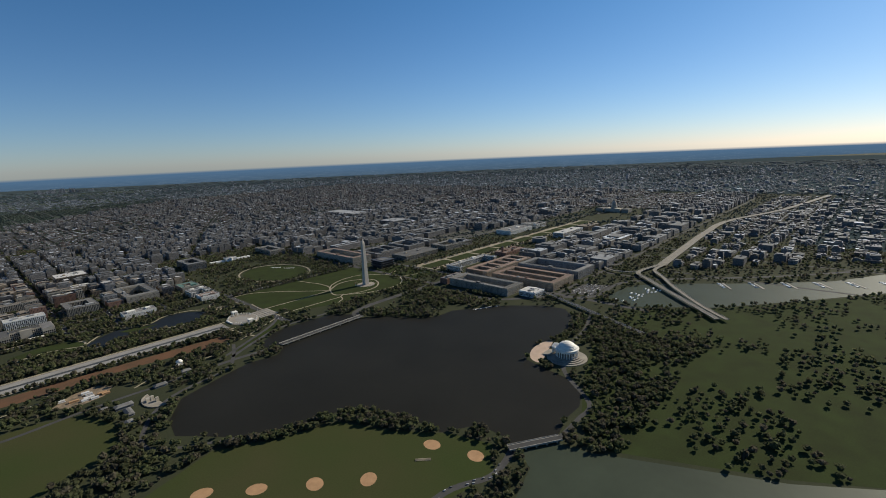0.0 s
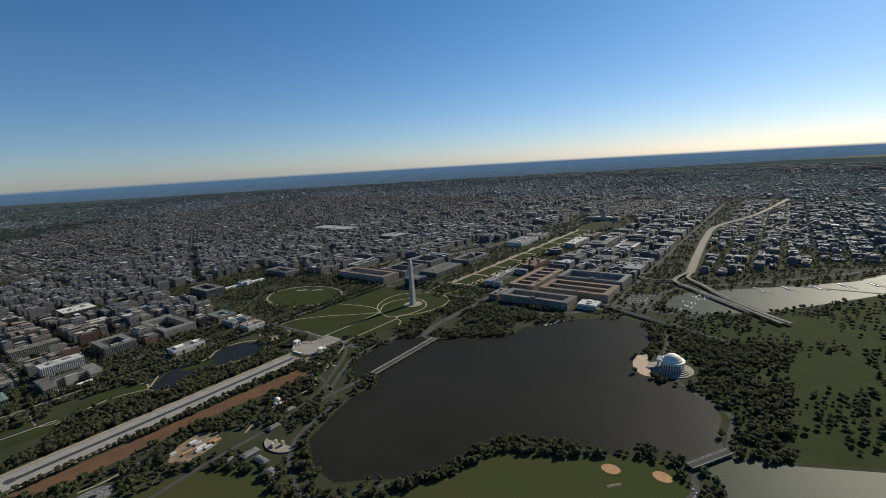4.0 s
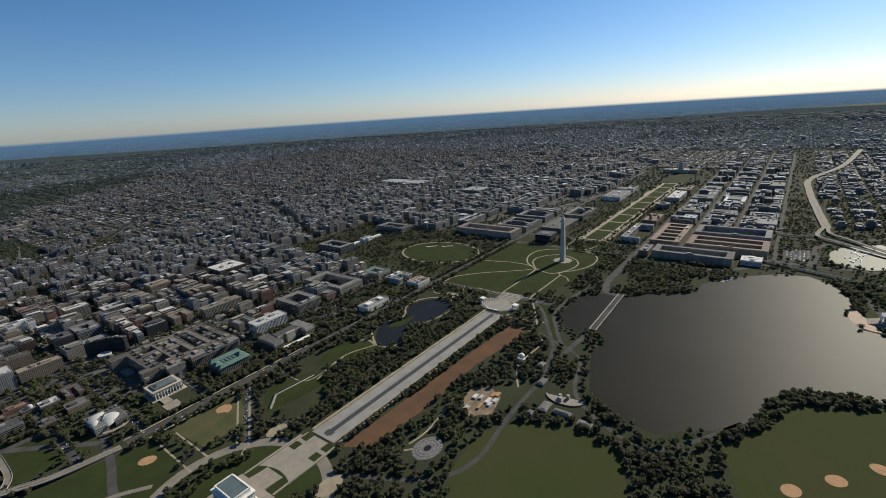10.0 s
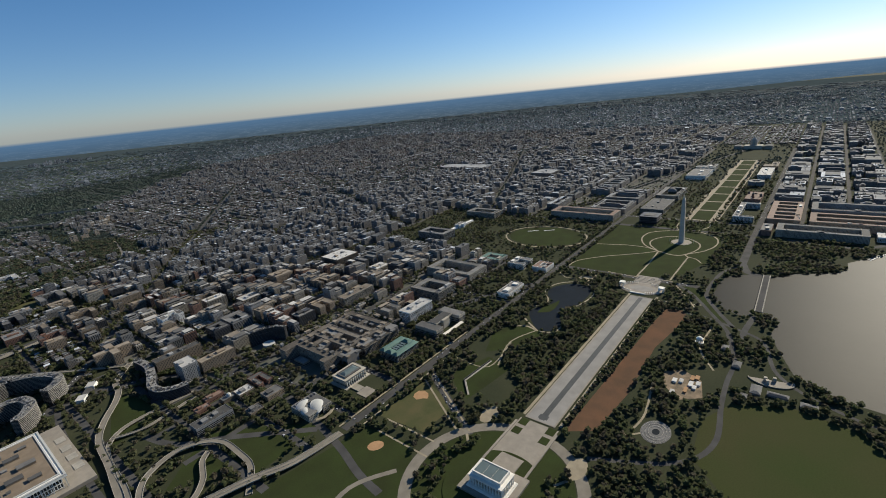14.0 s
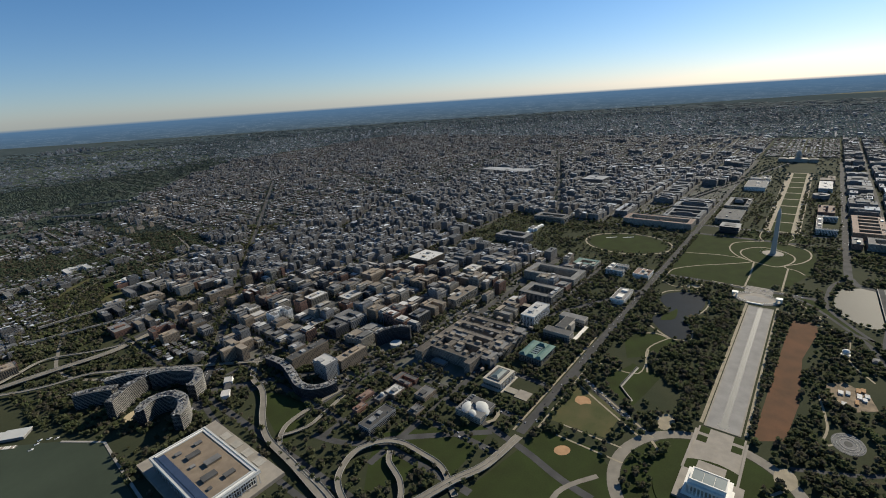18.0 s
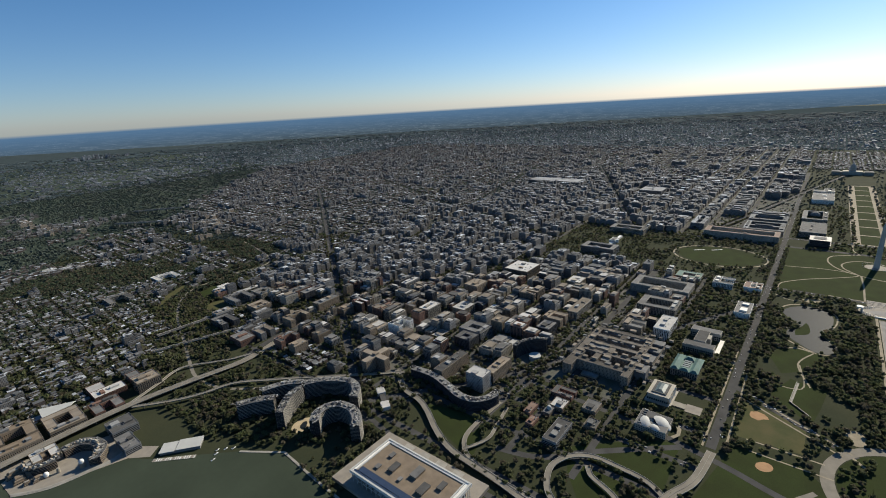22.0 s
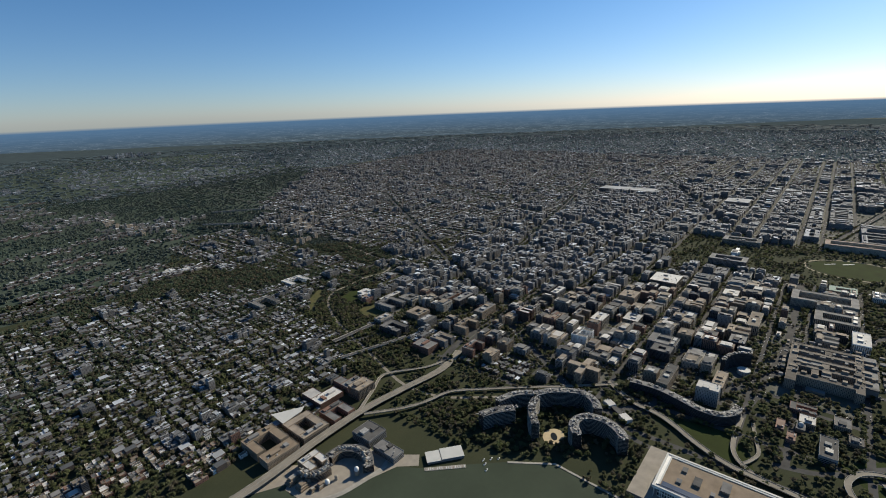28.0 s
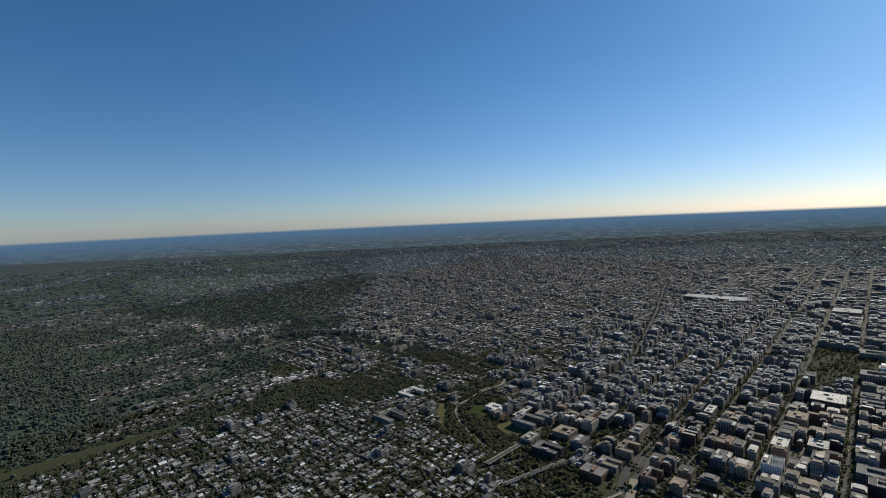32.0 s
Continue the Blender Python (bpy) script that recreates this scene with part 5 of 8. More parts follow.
def apartment_house(x, y, w, d, h):
    """A cream brick apartment house among trees: body with a cornice, roof deck and lift house."""
    top = empty("apartment_house", x, y, 0, "cream brick apartment house beside wooded hills", "building", "apartment houses of the hills")
    body = Shape().box(-w, w, -d, d, 0, h).put("body", "cream_front", top)
    Shape().box(-w - 0.4, w + 0.4, -d - 0.4, d + 0.4, h, h + 0.8).put("roof", random.choice(("roof_grey", "roof_tan", "roof_white")), body)
    Shape().box(-w * 0.3, w * 0.3, -d * 0.4, d * 0.4, h + 0.8, h + 4).put("lift_house", "tan", top)
    taken(x - w, x + w, y - d, y + d)


# along the ridge east of the creek, and about the avenue beyond its bridges
for k in range(17):
    s = (k + random.uniform(0.1, 0.9)) / 17
    apartment_house(-1130 + 470 * s + random.uniform(-70, 70), 2890 + 600 * s + random.uniform(-90, 90), random.uniform(9, 19), random.uniform(9, 15), random.uniform(20, 34))
for k in range(12):
    s = (k + random.uniform(0.1, 0.9)) / 12
    apartment_house(-1460 - 130 * s + random.uniform(-90, 60), 3700 + 1000 * s + random.uniform(-60, 60), random.uniform(11, 22), random.uniform(10, 16), random.uniform(18, 30))
cross = empty("hospital_block", -1480, 1045, 0, "tan cross-shaped hospital block with four wings", "building")
for a, b, c, d, h in ((-42, 42, -9, 9, 34), (-9, 9, -42, 42, 34.2)):
    Shape().box(a, b, c, d, 0, h).put("wing", "tan", cross)
    Shape().box(a + 0.6, b - 0.6, c + 0.6, d - 0.6, h, h + 0.1).put("roof", "roof_tan", cross)
    panes(cross, [(a, b, c, d)], 0.5, h, "punched")
Shape().box(-6, 6, -6, 6, 34, 39).put("penthouse", "tan", cross)
taken(-1525, -1435, 1000, 1090)

# green-roofed academy, marble pharmacists' hall, the bank board's palace
academy = block_building("academy_building", [(-1107, -1033, 358, 373), (-1107, -1033, 400, 415), (-1107, -1091, 373, 400), (-1049, -1033, 373, 400)], 17, "limestone", "roof_green", "fin", "pale stone academy with green copper roofs", "building", False)
for a, b, c, d in ((-1109, -1031, 356, 375), (-1109, -1031, 398, 417), (-1109, -1089, 375, 398), (-1051, -1031, 375, 398)):
    ox, oy = academy.location.x, academy.location.y
    hip_roof(academy, a - ox, b - ox, c - oy, d - oy, 18, 4.5, "roof_green", 7)
Shape().box(-20, 20, -13, 13, 8, 16).put("court_roof", "roof_green", academy)
for k in range(4):
    Shape().box(-17 + 9 * k, -11 + 9 * k, -8, 8, 16, 18.5).put("roof_light", "skylight", academy)
taken(-1111, -1029, 354, 419)
pharm = empty("marble_hall", -1210, 408, 0, "white marble institute with columns and low grey roof", "building")
Shape().box(-36, 36, -28, 26, 0, 2).put("terrace", "limestone", pharm)
Shape().box(-30, 0, -84, -54, 0, 0.9).put("forecourt", "plaza", pharm)
Shape().box(-30, 30, -22, 22, 2, 18).put("body", "limestone", pharm)
panes(pharm, [(-30, 30, -22, 22)], 3, 16, "fin", 6)
Shape().box(-31, 31, -23, 23, 18, 19.2).put("cornice", "limestone", pharm)
Shape().box(-23, 23, -15, 15, 19.2, 21.5).put("attic", "roof_grey", pharm)
hip_roof(pharm, -20, 20, -10, 10, 21.5, 3, "skylight")
for i in range(10):
    column(pharm, -27 + 6 * i, -23.5, 2, 16, 0.9)
Shape().box(-24, -6, -54, -28, 0, 2).put("stair_block", "limestone", pharm)
taken(-1247, -1173, 322, 436)
board = empty("marble_palace", -910, 384, 0, "white marble palace on an H plan above the avenue", "building")
for a, b, c, d, h in ((-62, -34, -36, 36, 20), (34, 62, -36, 36, 20.05), (-34, 34, -12, 16, 22)):
    Shape().box(a, b, c, d, 0, h).put("wing", "limestone", board)
    Shape().box(a + 1, b - 1, c + 1, d - 1, h, h + 0.4).put("roof", "roof_grey", board)
    panes(board, [(a, b, c, d)], 1, h - 2, "fin", 5.5)
Shape().box(-13, 13, -20, -12, 0, 23.5).put("portico", "limestone", board)
Shape().box(-40, 40, -46, -36, 0, 2.2).put("terrace", "marble", board)
taken(-974, -846, 336, 424)

# the institute with white shells for roofs
inst = empty("shell_roof_institute", -1326, 390, 0, "modern pale institute under curved white shell roofs", "building")
for a, b, c, d, h in ((-28, -6, -28, 32, 15), (6, 28, -28, 32, 15.05), (-6, 6, 12, 32, 15.1)):
    wing = Shape().box(a, b, c, d, 0, h).put("wing", "limestone", inst)
    Shape().box(a + 0.6, b - 0.6, c + 0.6, d - 0.6, h, h + 0.25).put("roof", "roof_grey", wing)
    panes(inst, [(a, b, c, d)], 1, h, "punched", 4.0)
Shape().box(-6, 6, -26, 12, 0, 14).put("atrium", "glass", inst)
for k in range(7):
    Shape().box(-22 + 8 * k - 1.4, -22 + 8 * k + 1.4, 20, 27, 15.2, 17.0).put("roof_plant", ("unit", "roof_grey", "dark")[k % 3], inst)
# each shell is a wind-filled sail: four corners, low in front, bellied upwards
for (p00, p10, p11, p01), belly in ((((-18, -34, 9), (12, -30, 14), (26, 2, 16), (-6, 6, 20)), 4.5), (((-32, 2, 13), (-6, 4, 17), (10, 24, 17), (-24, 26, 17)), 3.6), (((-30, -20, 12), (-16, -14, 16), (-12, 4, 17), (-30, 2, 16)), 3.0)):
    vs, fs, n = [], [], 10
    for j in range(n + 1):
        for i in range(n + 1):
            u, w = i / n, j / n
            pull = 1.0 - 0.28 * (2 * u - 1) ** 2 * (2 * w - 1) ** 2
            x, y, z = ((1 - u) * (1 - w) * a + u * (1 - w) * b + u * w * c + (1 - u) * w * d for a, b, c, d in zip(p00, p10, p11, p01))
            cx, cy = (p00[0] + p10[0] + p11[0] + p01[0]) / 4, (p00[1] + p10[1] + p11[1] + p01[1]) / 4
            k = 1.0 + 0.16 * (math.sin(math.pi * u) + math.sin(math.pi * w) - 1.0)
            vs.append((cx + (x - cx) * k * pull, cy + (y - cy) * k * pull, z + belly * math.sin(math.pi * u) * math.sin(math.pi * w)))
    for j in range(n):
        for i in range(n):
            fs.append([j * (n + 1) + i, j * (n + 1) + i + 1, (j + 1) * (n + 1) + i + 1, (j + 1) * (n + 1) + i])
    Shape().add(vs, fs).put("shell_roof", "shell", inst)
Shape().band([(-20, -38), (-6, -46), (12, -44), (24, -36)], 7, 6.0, 0.8).put("canopy", "path", inst)
taken(-1358, -1294, 340, 426)
obs = empty("observatory", -1402, 585, 0, "old domed observatory on a wooded hill", "building")
Shape().box(-16, 16, -8, 8, 0, 9).put("body", "tan", obs)
Shape().box(-16.5, 16.5, -8.5, 8.5, 9, 9.6).put("roof", "roof_grey", obs)
Shape().lathe(0, 0, [(5, 9), (5, 12), (4.6, 14.5), (3, 16.4), (0.1, 17)], 20).put("dome", "shell", obs)
taken(-1420, -1384, 575, 597)

# dark three-tiered museum
dark_museum = empty("tiered_museum", 222, 168, 0, "dark bronze museum of three flaring tiers", "museum")
for k in range(3):
    z = 4 + 9 * k
    a, b = 31, 36
    v = [(-a, -a, z), (a, -a, z), (a, a, z), (-a, a, z), (-b, -b, z + 9), (b, -b, z + 9), (b, b, z + 9), (-b, b, z + 9)]
    Shape().add(v, [[0, 1, 5, 4], [1, 2, 6, 5], [2, 3, 7, 6], [3, 0, 4, 7], [4, 5, 6, 7], [3, 2, 1, 0]]).put("tier", "dark", dark_museum)
Shape().box(-29, 29, -29, 29, 0, 4).put("base", "glass", dark_museum)
Shape().box(-20, 20, -20, 20, 31, 32.5).put("roof", "roof_grey", dark_museum)
taken(185, 262, 130, 206)
# ring-shaped museum, domed museum roof, turreted castle
ringm = empty("drum_museum", 1010, -115, 0, "ring-shaped concrete museum on piers", "museum")
Shape().lathe(0, 0, [(18, 5), (35, 5), (35, 25), (18, 25), (18, 5)], 36).put("drum", "precast", ringm)
for a in (45, 135, 225, 315):
    x, y = 27 * math.cos(radians(a)), 27 * math.sin(radians(a))
    Shape().box(x - 4, x + 4, y - 4, y + 4, 0, 5).put("pier", "precast", ringm)
dome_m = empty("museum_dome", 700, 200, 23, "grey dome over a stone museum", "dome")
Shape().lathe(0, 0, [(19, 0), (19, 6), (17, 10), (12, 14), (5, 16.5), (0.1, 17)], 28).put("dome", "roof_grey", dome_m)
for x, y, h in ((660, -140, 44), (700, -165, 32), (745, -115, 30)):
    tower = empty("castle_tower", x, y, 0, "red sandstone tower of a museum castle", "tower")
    Shape().box(-4, 4, -4, 4, 0, h - 6).put("shaft", "brick", tower)
    Shape().add([(-4.5, -4.5, h - 6), (4.5, -4.5, h - 6), (4.5, 4.5, h - 6), (-4.5, 4.5, h - 6), (0, 0, h)], [[0, 1, 4], [1, 2, 4], [2, 3, 4], [3, 0, 4]]).put("spire", "roof_grey", tower)
# the legislature's great dome at the mall's end
capitol = empty("domed_legislature", 2271, 39, 0, "white legislature with a high tiered dome", "building")
Shape().box(-30, 30, -55, 55, 0, 26).put("centre_block", "limestone", capitol)
for s in (-1, 1):
    Shape().box(-36, 36, s * 92 - 24, s * 92 + 24, 0, 24).put("side_wing", "limestone", capitol)
    Shape().box(-14, 14, s * 62 - 7, s * 62 + 7, 0, 20).put("corridor", "limestone", capitol)
    hip_roof(capitol, -36, 36, s * 92 - 24, s * 92 + 24, 24, 4, "roof_grey")
Shape().lathe(0, 0, [(21, 26), (21, 36), (19, 37), (19, 52), (17.5, 53), (17.5, 60), (16, 63), (13, 71), (8, 77), (4, 79), (4, 86), (1, 89), (0.6, 93)], 32).put("dome", "limestone", capitol)
# the president's house is a plain white mansion among trees
mansion = empty("white_mansion", -112, 905, 0, "white mansion with a rounded portico among trees", "house")
Shape().box(-26, 26, -13, 13, 0, 17).put("body", "white", mansion)
Shape().lathe(0, -13, [(8, 0), (8, 15), (8.5, 15.5), (0.1, 16)], 18).put("portico", "white", mansion)
for s in (-1, 1):
    Shape().box(s * 62 - 32, s * 62 + 32, -7, 7, 0, 8).put("side_wing", "white", mansion)
panes(mansion, [(-26, 26, -13, 13)], 2, 15, "punched", 5)
hip_roof(mansion, -24, 24, -11, 11, 17, 3, "roof_grey")
taken(-215, -10, 880, 930)

# ---- the boathouse and its pontoon ----
boats = empty("boathouse", -1932, 1152, 0, "low boathouse with a bright white roof by the river", "boathouse")
Shape().beam((-30, 26), (30, -22), 30, 0, 5).put("walls", "precast", boats)
Shape().beam((-31, 27), (-8, 8), 32, 5, 6).put("roof", "shell", boats)
Shape().beam((-6, 8), (31, -22), 33, 6, 7).put("roof", "shell", boats)
taken(-1975, -1890, 1105, 1195)
dock = empty("pontoon", -1957, 1132, 0, "long floating pontoon with racks of small boats", "pontoon")
Shape().beam((-29, 31), (29, -30), 9, 0.1, 0.7).put("deck", "concrete", dock)
for k in range(18):
    t = -1 + 2 * k / 17
    x, y = 27 * t, -28.5 * t
    Shape().prism([(x - 3.4, y - 3.6), (x - 1.2, y - 0.6), (x + 3.4, y + 3.4), (x + 1.0, y + 0.4)], 0.7, 1.5).put("rowing_boat", "boat" if k % 4 else "roof_tile", dock)
for x, y in ((-1893, 1083), (-1880, 1072), (-1900, 1074), (-1870, 1060), (-1912, 1062)):
    yacht = empty("motor_boat", x, y, 0.1, "small white motor boat moored on the river", "boat", "boats on the river")
    Shape().prism([(-4, -1.3), (2, -1.4), (5, 0), (2, 1.4), (-4, 1.3)], 0, 1.2).put("hull", "boat", yacht)
    Shape().box(-2.5, 1, -0.9, 0.9, 1.2, 2.3).put("cabin", "glass", yacht)

# the crescent of shops on the waterfront
curved_block([(-2092, 1334), (-2062, 1332), (-2042, 1308), (-2040, 1276), (-2060, 1248)], 23, 17, 5, "tan crescent of waterfront shops and terraces", "waterfront_block", "tan")
curved_block([(-2150, 1345), (-2135, 1318), (-2108, 1312)], 18, 16, 5, "tan curved waterfront block with terraces", "waterfront_block", "tan")
sheet("quay", [(-2250, 1395), (-2128, 1327), (-2066, 1232), (-2014, 1214), (-1985, 1180), (-1960, 1200), (-1990, 1240), (-2030, 1260), (-2090, 1330), (-2150, 1400)], 0.3, "plaza", "tan brick quay along the river", "quay", 4)

# ---- elevated roads ----
def viaduct(pts, w, heights, label, every=5, mat="road_light", piers=True):
    line = smooth([(x, y, h) for (x, y), h in zip(pts, heights)], 6)
    x0, y0 = line[0][0], line[0][1]
    top = empty("elevated_road", x0, y0, 0, label, "road")
    loc, hs = [(p[0] - x0, p[1] - y0) for p in line], [p[2] for p in line]
    Shape().band(loc, w, 0, 1.3, hs).put("deck", mat, top)
    for s in (-1, 1):
        side = []
        for i, p in enumerate(loc):
            a, b = loc[max(i - 1, 0)], loc[min(i + 1, len(loc) - 1)]
            d = Vector((b[0] - a[0], b[1] - a[1])).normalized() * (w / 2 - 0.3) * s
            side.append((p[0] - d.y, p[1] + d.x))
        Shape().band(side, 0.6, 0, 1.0, [h + 0.95 for h in hs]).put("parapet", "concrete", top)
    if w > 13:
        Shape().band(loc, 0.5, 0, 0.8, [h + 0.75 for h in hs]).put("median", "concrete", top)
    if piers:
        for i in range(2, len(loc) - 1, every):
            if hs[i] > 3:
                Shape().lathe(loc[i][0], loc[i][1], [(1.2, 0), (1.0, hs[i] - 1.2)], 8).put("pier", "concrete", top)
    mark_line([(p[0], p[1]) for p in line], w + 22, 4)
    mark_line([(p[0], p[1]) for p in line], w + 2, 2)
    return top


viaduct([(-2500, 1420), (-2260, 1392), (-2064, 1404), (-1935, 1405), (-1815, 1391), (-1678, 1373), (-1560, 1400)], 21, [11, 11, 11, 10, 8, 5, 1], "long raised freeway of pale concrete along the waterfront", 4)
viaduct([(-1940, 1412), (-1861, 1451), (-1812, 1478), (-1773, 1474), (-1700, 1420), (-1640, 1400)], 8, [10, 9, 8, 6, 4, 1], "curving slip road of pale concrete")
viaduct([(-1945, 1392), (-1874, 1335), (-1817, 1306), (-1748, 1285), (-1691, 1224), (-1634, 1158), (-1542, 1045), (-1463, 960)], 9, [9, 8, 7, 6, 6, 6, 5, 2], "long curving slip road past the riverside blocks")
viaduct([(-1463, 985), (-1520, 906), (-1534, 847), (-1555, 803), (-1594, 743), (-1621, 680), (-1633, 582), (-1644, 510), (-1660, 400)], 13, [2, 5, 6, 6, 6, 6, 6, 5, 3], "raised ribbed road curving past the concert hall")
viaduct([(-1640, 420), (-1622, 465), (-1597, 492), (-1550, 507), (-1507, 490), (-1483, 455), (-1480, 405), (-1485, 354), (-1520, 300)], 11, [8, 8, 8, 8, 8, 7, 5, 3, 1], "wide loop of pale concrete slip road")
viaduct([(-1510, 455), (-1529, 440), (-1540, 415), (-1552, 391), (-1580, 365), (-1640, 340)], 10, [7, 6, 6, 6, 6, 6], "short curved slip road on piers")
viaduct([(-1431, 690), (-1513, 692), (-1569, 686), (-1601, 667), (-1618, 638), (-1629, 587), (-1636, 491), (-1655, 400)], 9, [1, 3, 5, 5, 5, 5, 5, 4], "curving slip road of pale concrete beside lawns")
viaduct([(-1439, 668), (-1495, 656), (-1545, 645), (-1575, 653), (-1604, 668)], 7, [0.6, 2, 4, 4, 5], "narrow looping slip road")
viaduct([(-1700, 380), (-1526, 327), (-1487, 313), (-1435, 293), (-1340, 284)], 16, [9, 8, 7, 5, 1], "wide bridge approach of pale concrete")
road([(-1460, 713), (-1394, 690), (-1196, 662), (-953, 640), (-400, 640)], 20, 0.24, "asphalt", "sunken expressway between grassy banks")
road([(-1660, 1400), (-1500, 1434), (-1200, 1434)], 22, 0.24)
road([(-1560, 1400), (-1300, 1434)], 14, 0.23)
bridge("creek_bridge", [(-1806, 1650), (-1597, 1583)], 15, 9.0, 6, "pale concrete street bridge over a wooded creek")
bridge("creek_bridge", [(-1755, 1752), (-1500, 1735)], 17, 9.0, 6, "pale stone street bridge over a wooded creek")
bridge("valley_bridge", [(-1254, 3770), (-1030, 3480)], 18, 30.0, 7, "high arched bridge over a wooded valley")
bridge("valley_bridge", [(-1020, 4120), (-760, 3900)], 18, 30.0, 7, "high arched bridge over a wooded valley")
PARKWAY = [(-1000, 2600), (-1060, 2300), (-1120, 2150), (-1202, 2112), (-1286, 2132), (-1395, 2119), (-1467, 2112), (-1540, 2062), (-1601, 1970), (-1645, 1875), (-1681, 1770), (-1720, 1640), (-1760, 1520), (-1790, 1400), (-1770, 1290), (-1690, 1180)]
road(PARKWAY, 9, 0.25, "road_light", "pale parkway winding through a wooded valley")
sheet("lawn", [(-1565, 1820), (-1550, 1870), (-1519, 1890), (-1446, 1874), (-1470, 1800), (-1519, 1762)], 0.06, "dry_grass", "worn sports field beside a wooded valley", "lawn", 4)
sheet("lawn", [(-1520, 1960), (-1490, 2040), (-1420, 2060), (-1400, 2010), (-1440, 1960)], 0.06, "grass", "green bank below a school", "lawn", 4)
sheet("lawn", [(-1640, 2010), (-1600, 2060), (-1520, 2120), (-1470, 2170), (-1490, 2190), (-1580, 2130), (-1650, 2040)], 0.06, "dry_grass", "rough meadow along a parkway", "lawn", 4)
# the southern freeway and its bridges
viaduct([(300, -1075), (354, -1023), (502, -878), (591, -794), (664, -738), (812, -760)], 15, [8, 8, 8, 8, 8, 7], "long concrete bridge crossing a harbour channel", 5)
viaduct([(310, -1095), (395, -1010), (548, -890), (640, -830), (720, -775), (830, -775)], 13, [8, 8, 8, 8, 8, 7], "second concrete bridge crossing a harbour channel", 5)
viaduct([(664, -735), (640, -660), (690, -600), (760, -640)], 9, [7, 7, 6, 5], "curving slip road above the waterfront")
viaduct([(812, -768), (1200, -740), (1644, -715), (2095, -721), (2756, -905), (3821, -1064)], 32, [6, 5, 5, 6, 8, 8], "broad pale freeway running through the city", 3)
bridge("rail_bridge", [(277, -560), (100, -960)], 11, 6.0, 10, "dark railway viaduct beside the water")
for k in range(26):
    x, y = random.uniform(330, 520), 0
    y = -775 - (x - 330) * 0.28 - random.uniform(6, 60)
    yacht = empty("moored_boat", x, y, 0.12, "white yacht moored in a marina", "boat", "boats in the marina")
    s = random.uniform(0.8, 1.7)
    Shape().prism([(-5 * s, -1.6 * s), (2 * s, -1.8 * s), (6 * s, 0), (2 * s, 1.8 * s), (-5 * s, 1.6 * s)], 0, 1.4).put("hull", "boat", yacht)
    Shape().box(-3 * s, 1 * s, -1.1 * s, 1.1 * s, 1.4, 3.2).put("cabin", "white", yacht)
for k in range(7):
    x = 690 + 55 * k
    pier = empty("harbour_pier", x, -1000 - 78 * k, 0.1, "long white pier in a harbour channel", "pier", "harbour piers")
    Shape().beam((0, 0), (-60, -38), 6, 0, 1.0).put("deck", "concrete", pier)
    for j in range(4):
        Shape().prism([(-12 - 13 * j, 2 - 8 * j), (-9 - 13 * j, 8 - 8 * j), (-12 - 13 * j, 14 - 8 * j), (-15 - 13 * j, 8 - 8 * j)], 0, 2.2).put("boat", "boat", pier)
road([(140, -300), (120, -480), (240, -610), (330, -730), (560, -760), (900, -1150), (1300, -1500)], 18, 0.2, "asphalt", "waterfront avenue")
sheet("car_park", [(300, -640), (430, -640), (470, -720), (330, -720)], 0.2, "asphalt", "asphalt car park beside the marina", "car park", 2)

# white canopy over the waterfront offices
canopy = empty("roof_canopy", -2056, 1520, 0, "white wedge-shaped roof canopy on an office block", "canopy")
Shape().prism([(-32, 40), (34, 3), (20, -8), (-34, -14)], 17, 18.5).put("canopy_slab", "shell", canopy)
Shape().box(-30, 18, -8, 20, 0, 17).put("block", "tan", canopy)
taken(-2092, -2020, 1505, 1565)
# hire boats at their jetty, and stands beside the ball fields
jetty = empty("boat_jetty", 45, -521, 0, "blue pedal boats moored in a row at a jetty", "jetty")
Shape().beam((-36, 21), (36, -14), 4, 0.1, 0.8).put("deck", "concrete", jetty)
for k in range(14):
    t = -1 + 2 * k / 13
    Shape().box(34 * t - 1.6, 34 * t + 1.6, -17 * t - 5.5, -17 * t - 2.0, 0.1, 1.2).put("pedal_boat", "solar" if k % 3 else "white", jetty)
stand = empty("bleachers", -579, -882, 0, "low tan stand beside ball fields", "stand")
for k in range(3):
    Shape().beam((-9 + k, 8 + k), (8 + k, -9 + k), 1.2, 0.1, 0.7 + 0.5 * k).put("bench", "path", stand)

# ---- roof houses of the huge office complex, all sizes, over its wings ----
complex_top = [o for o in bpy.data.objects if o.name == "office_complex"][0]
ox, oy = complex_top.location.x, complex_top.location.y
for x0, x1, y0, y1 in [(-1245, -985, 432, 450), (-1240, -1002, 630, 648)] + [(x, x + 16, 450, 630) for x in (-1195, -1140, -1085, -1045, -1001)]:
    long_x = x1 - x0 > y1 - y0
    for k in range(7):
        t = (k + random.uniform(0.25, 0.75)) / 7
        cx, cy = (x0 + (x1 - x0) * t, (y0 + y1) / 2) if long_x else ((x0 + x1) / 2, y0 + (y1 - y0) * t)
        a, b = random.uniform(3, 8), random.uniform(2.5, 5.5)
        if not long_x:
            a, b = b, a
        Shape().box(cx - ox - a, cx - ox + a, cy - oy - b, cy - oy + b, 27.8, 28 + random.uniform(2, 6)).put("roof_house", random.choice(("roof_tan", "roof_tan", "roof_grey", "roof_grey")), complex_top)

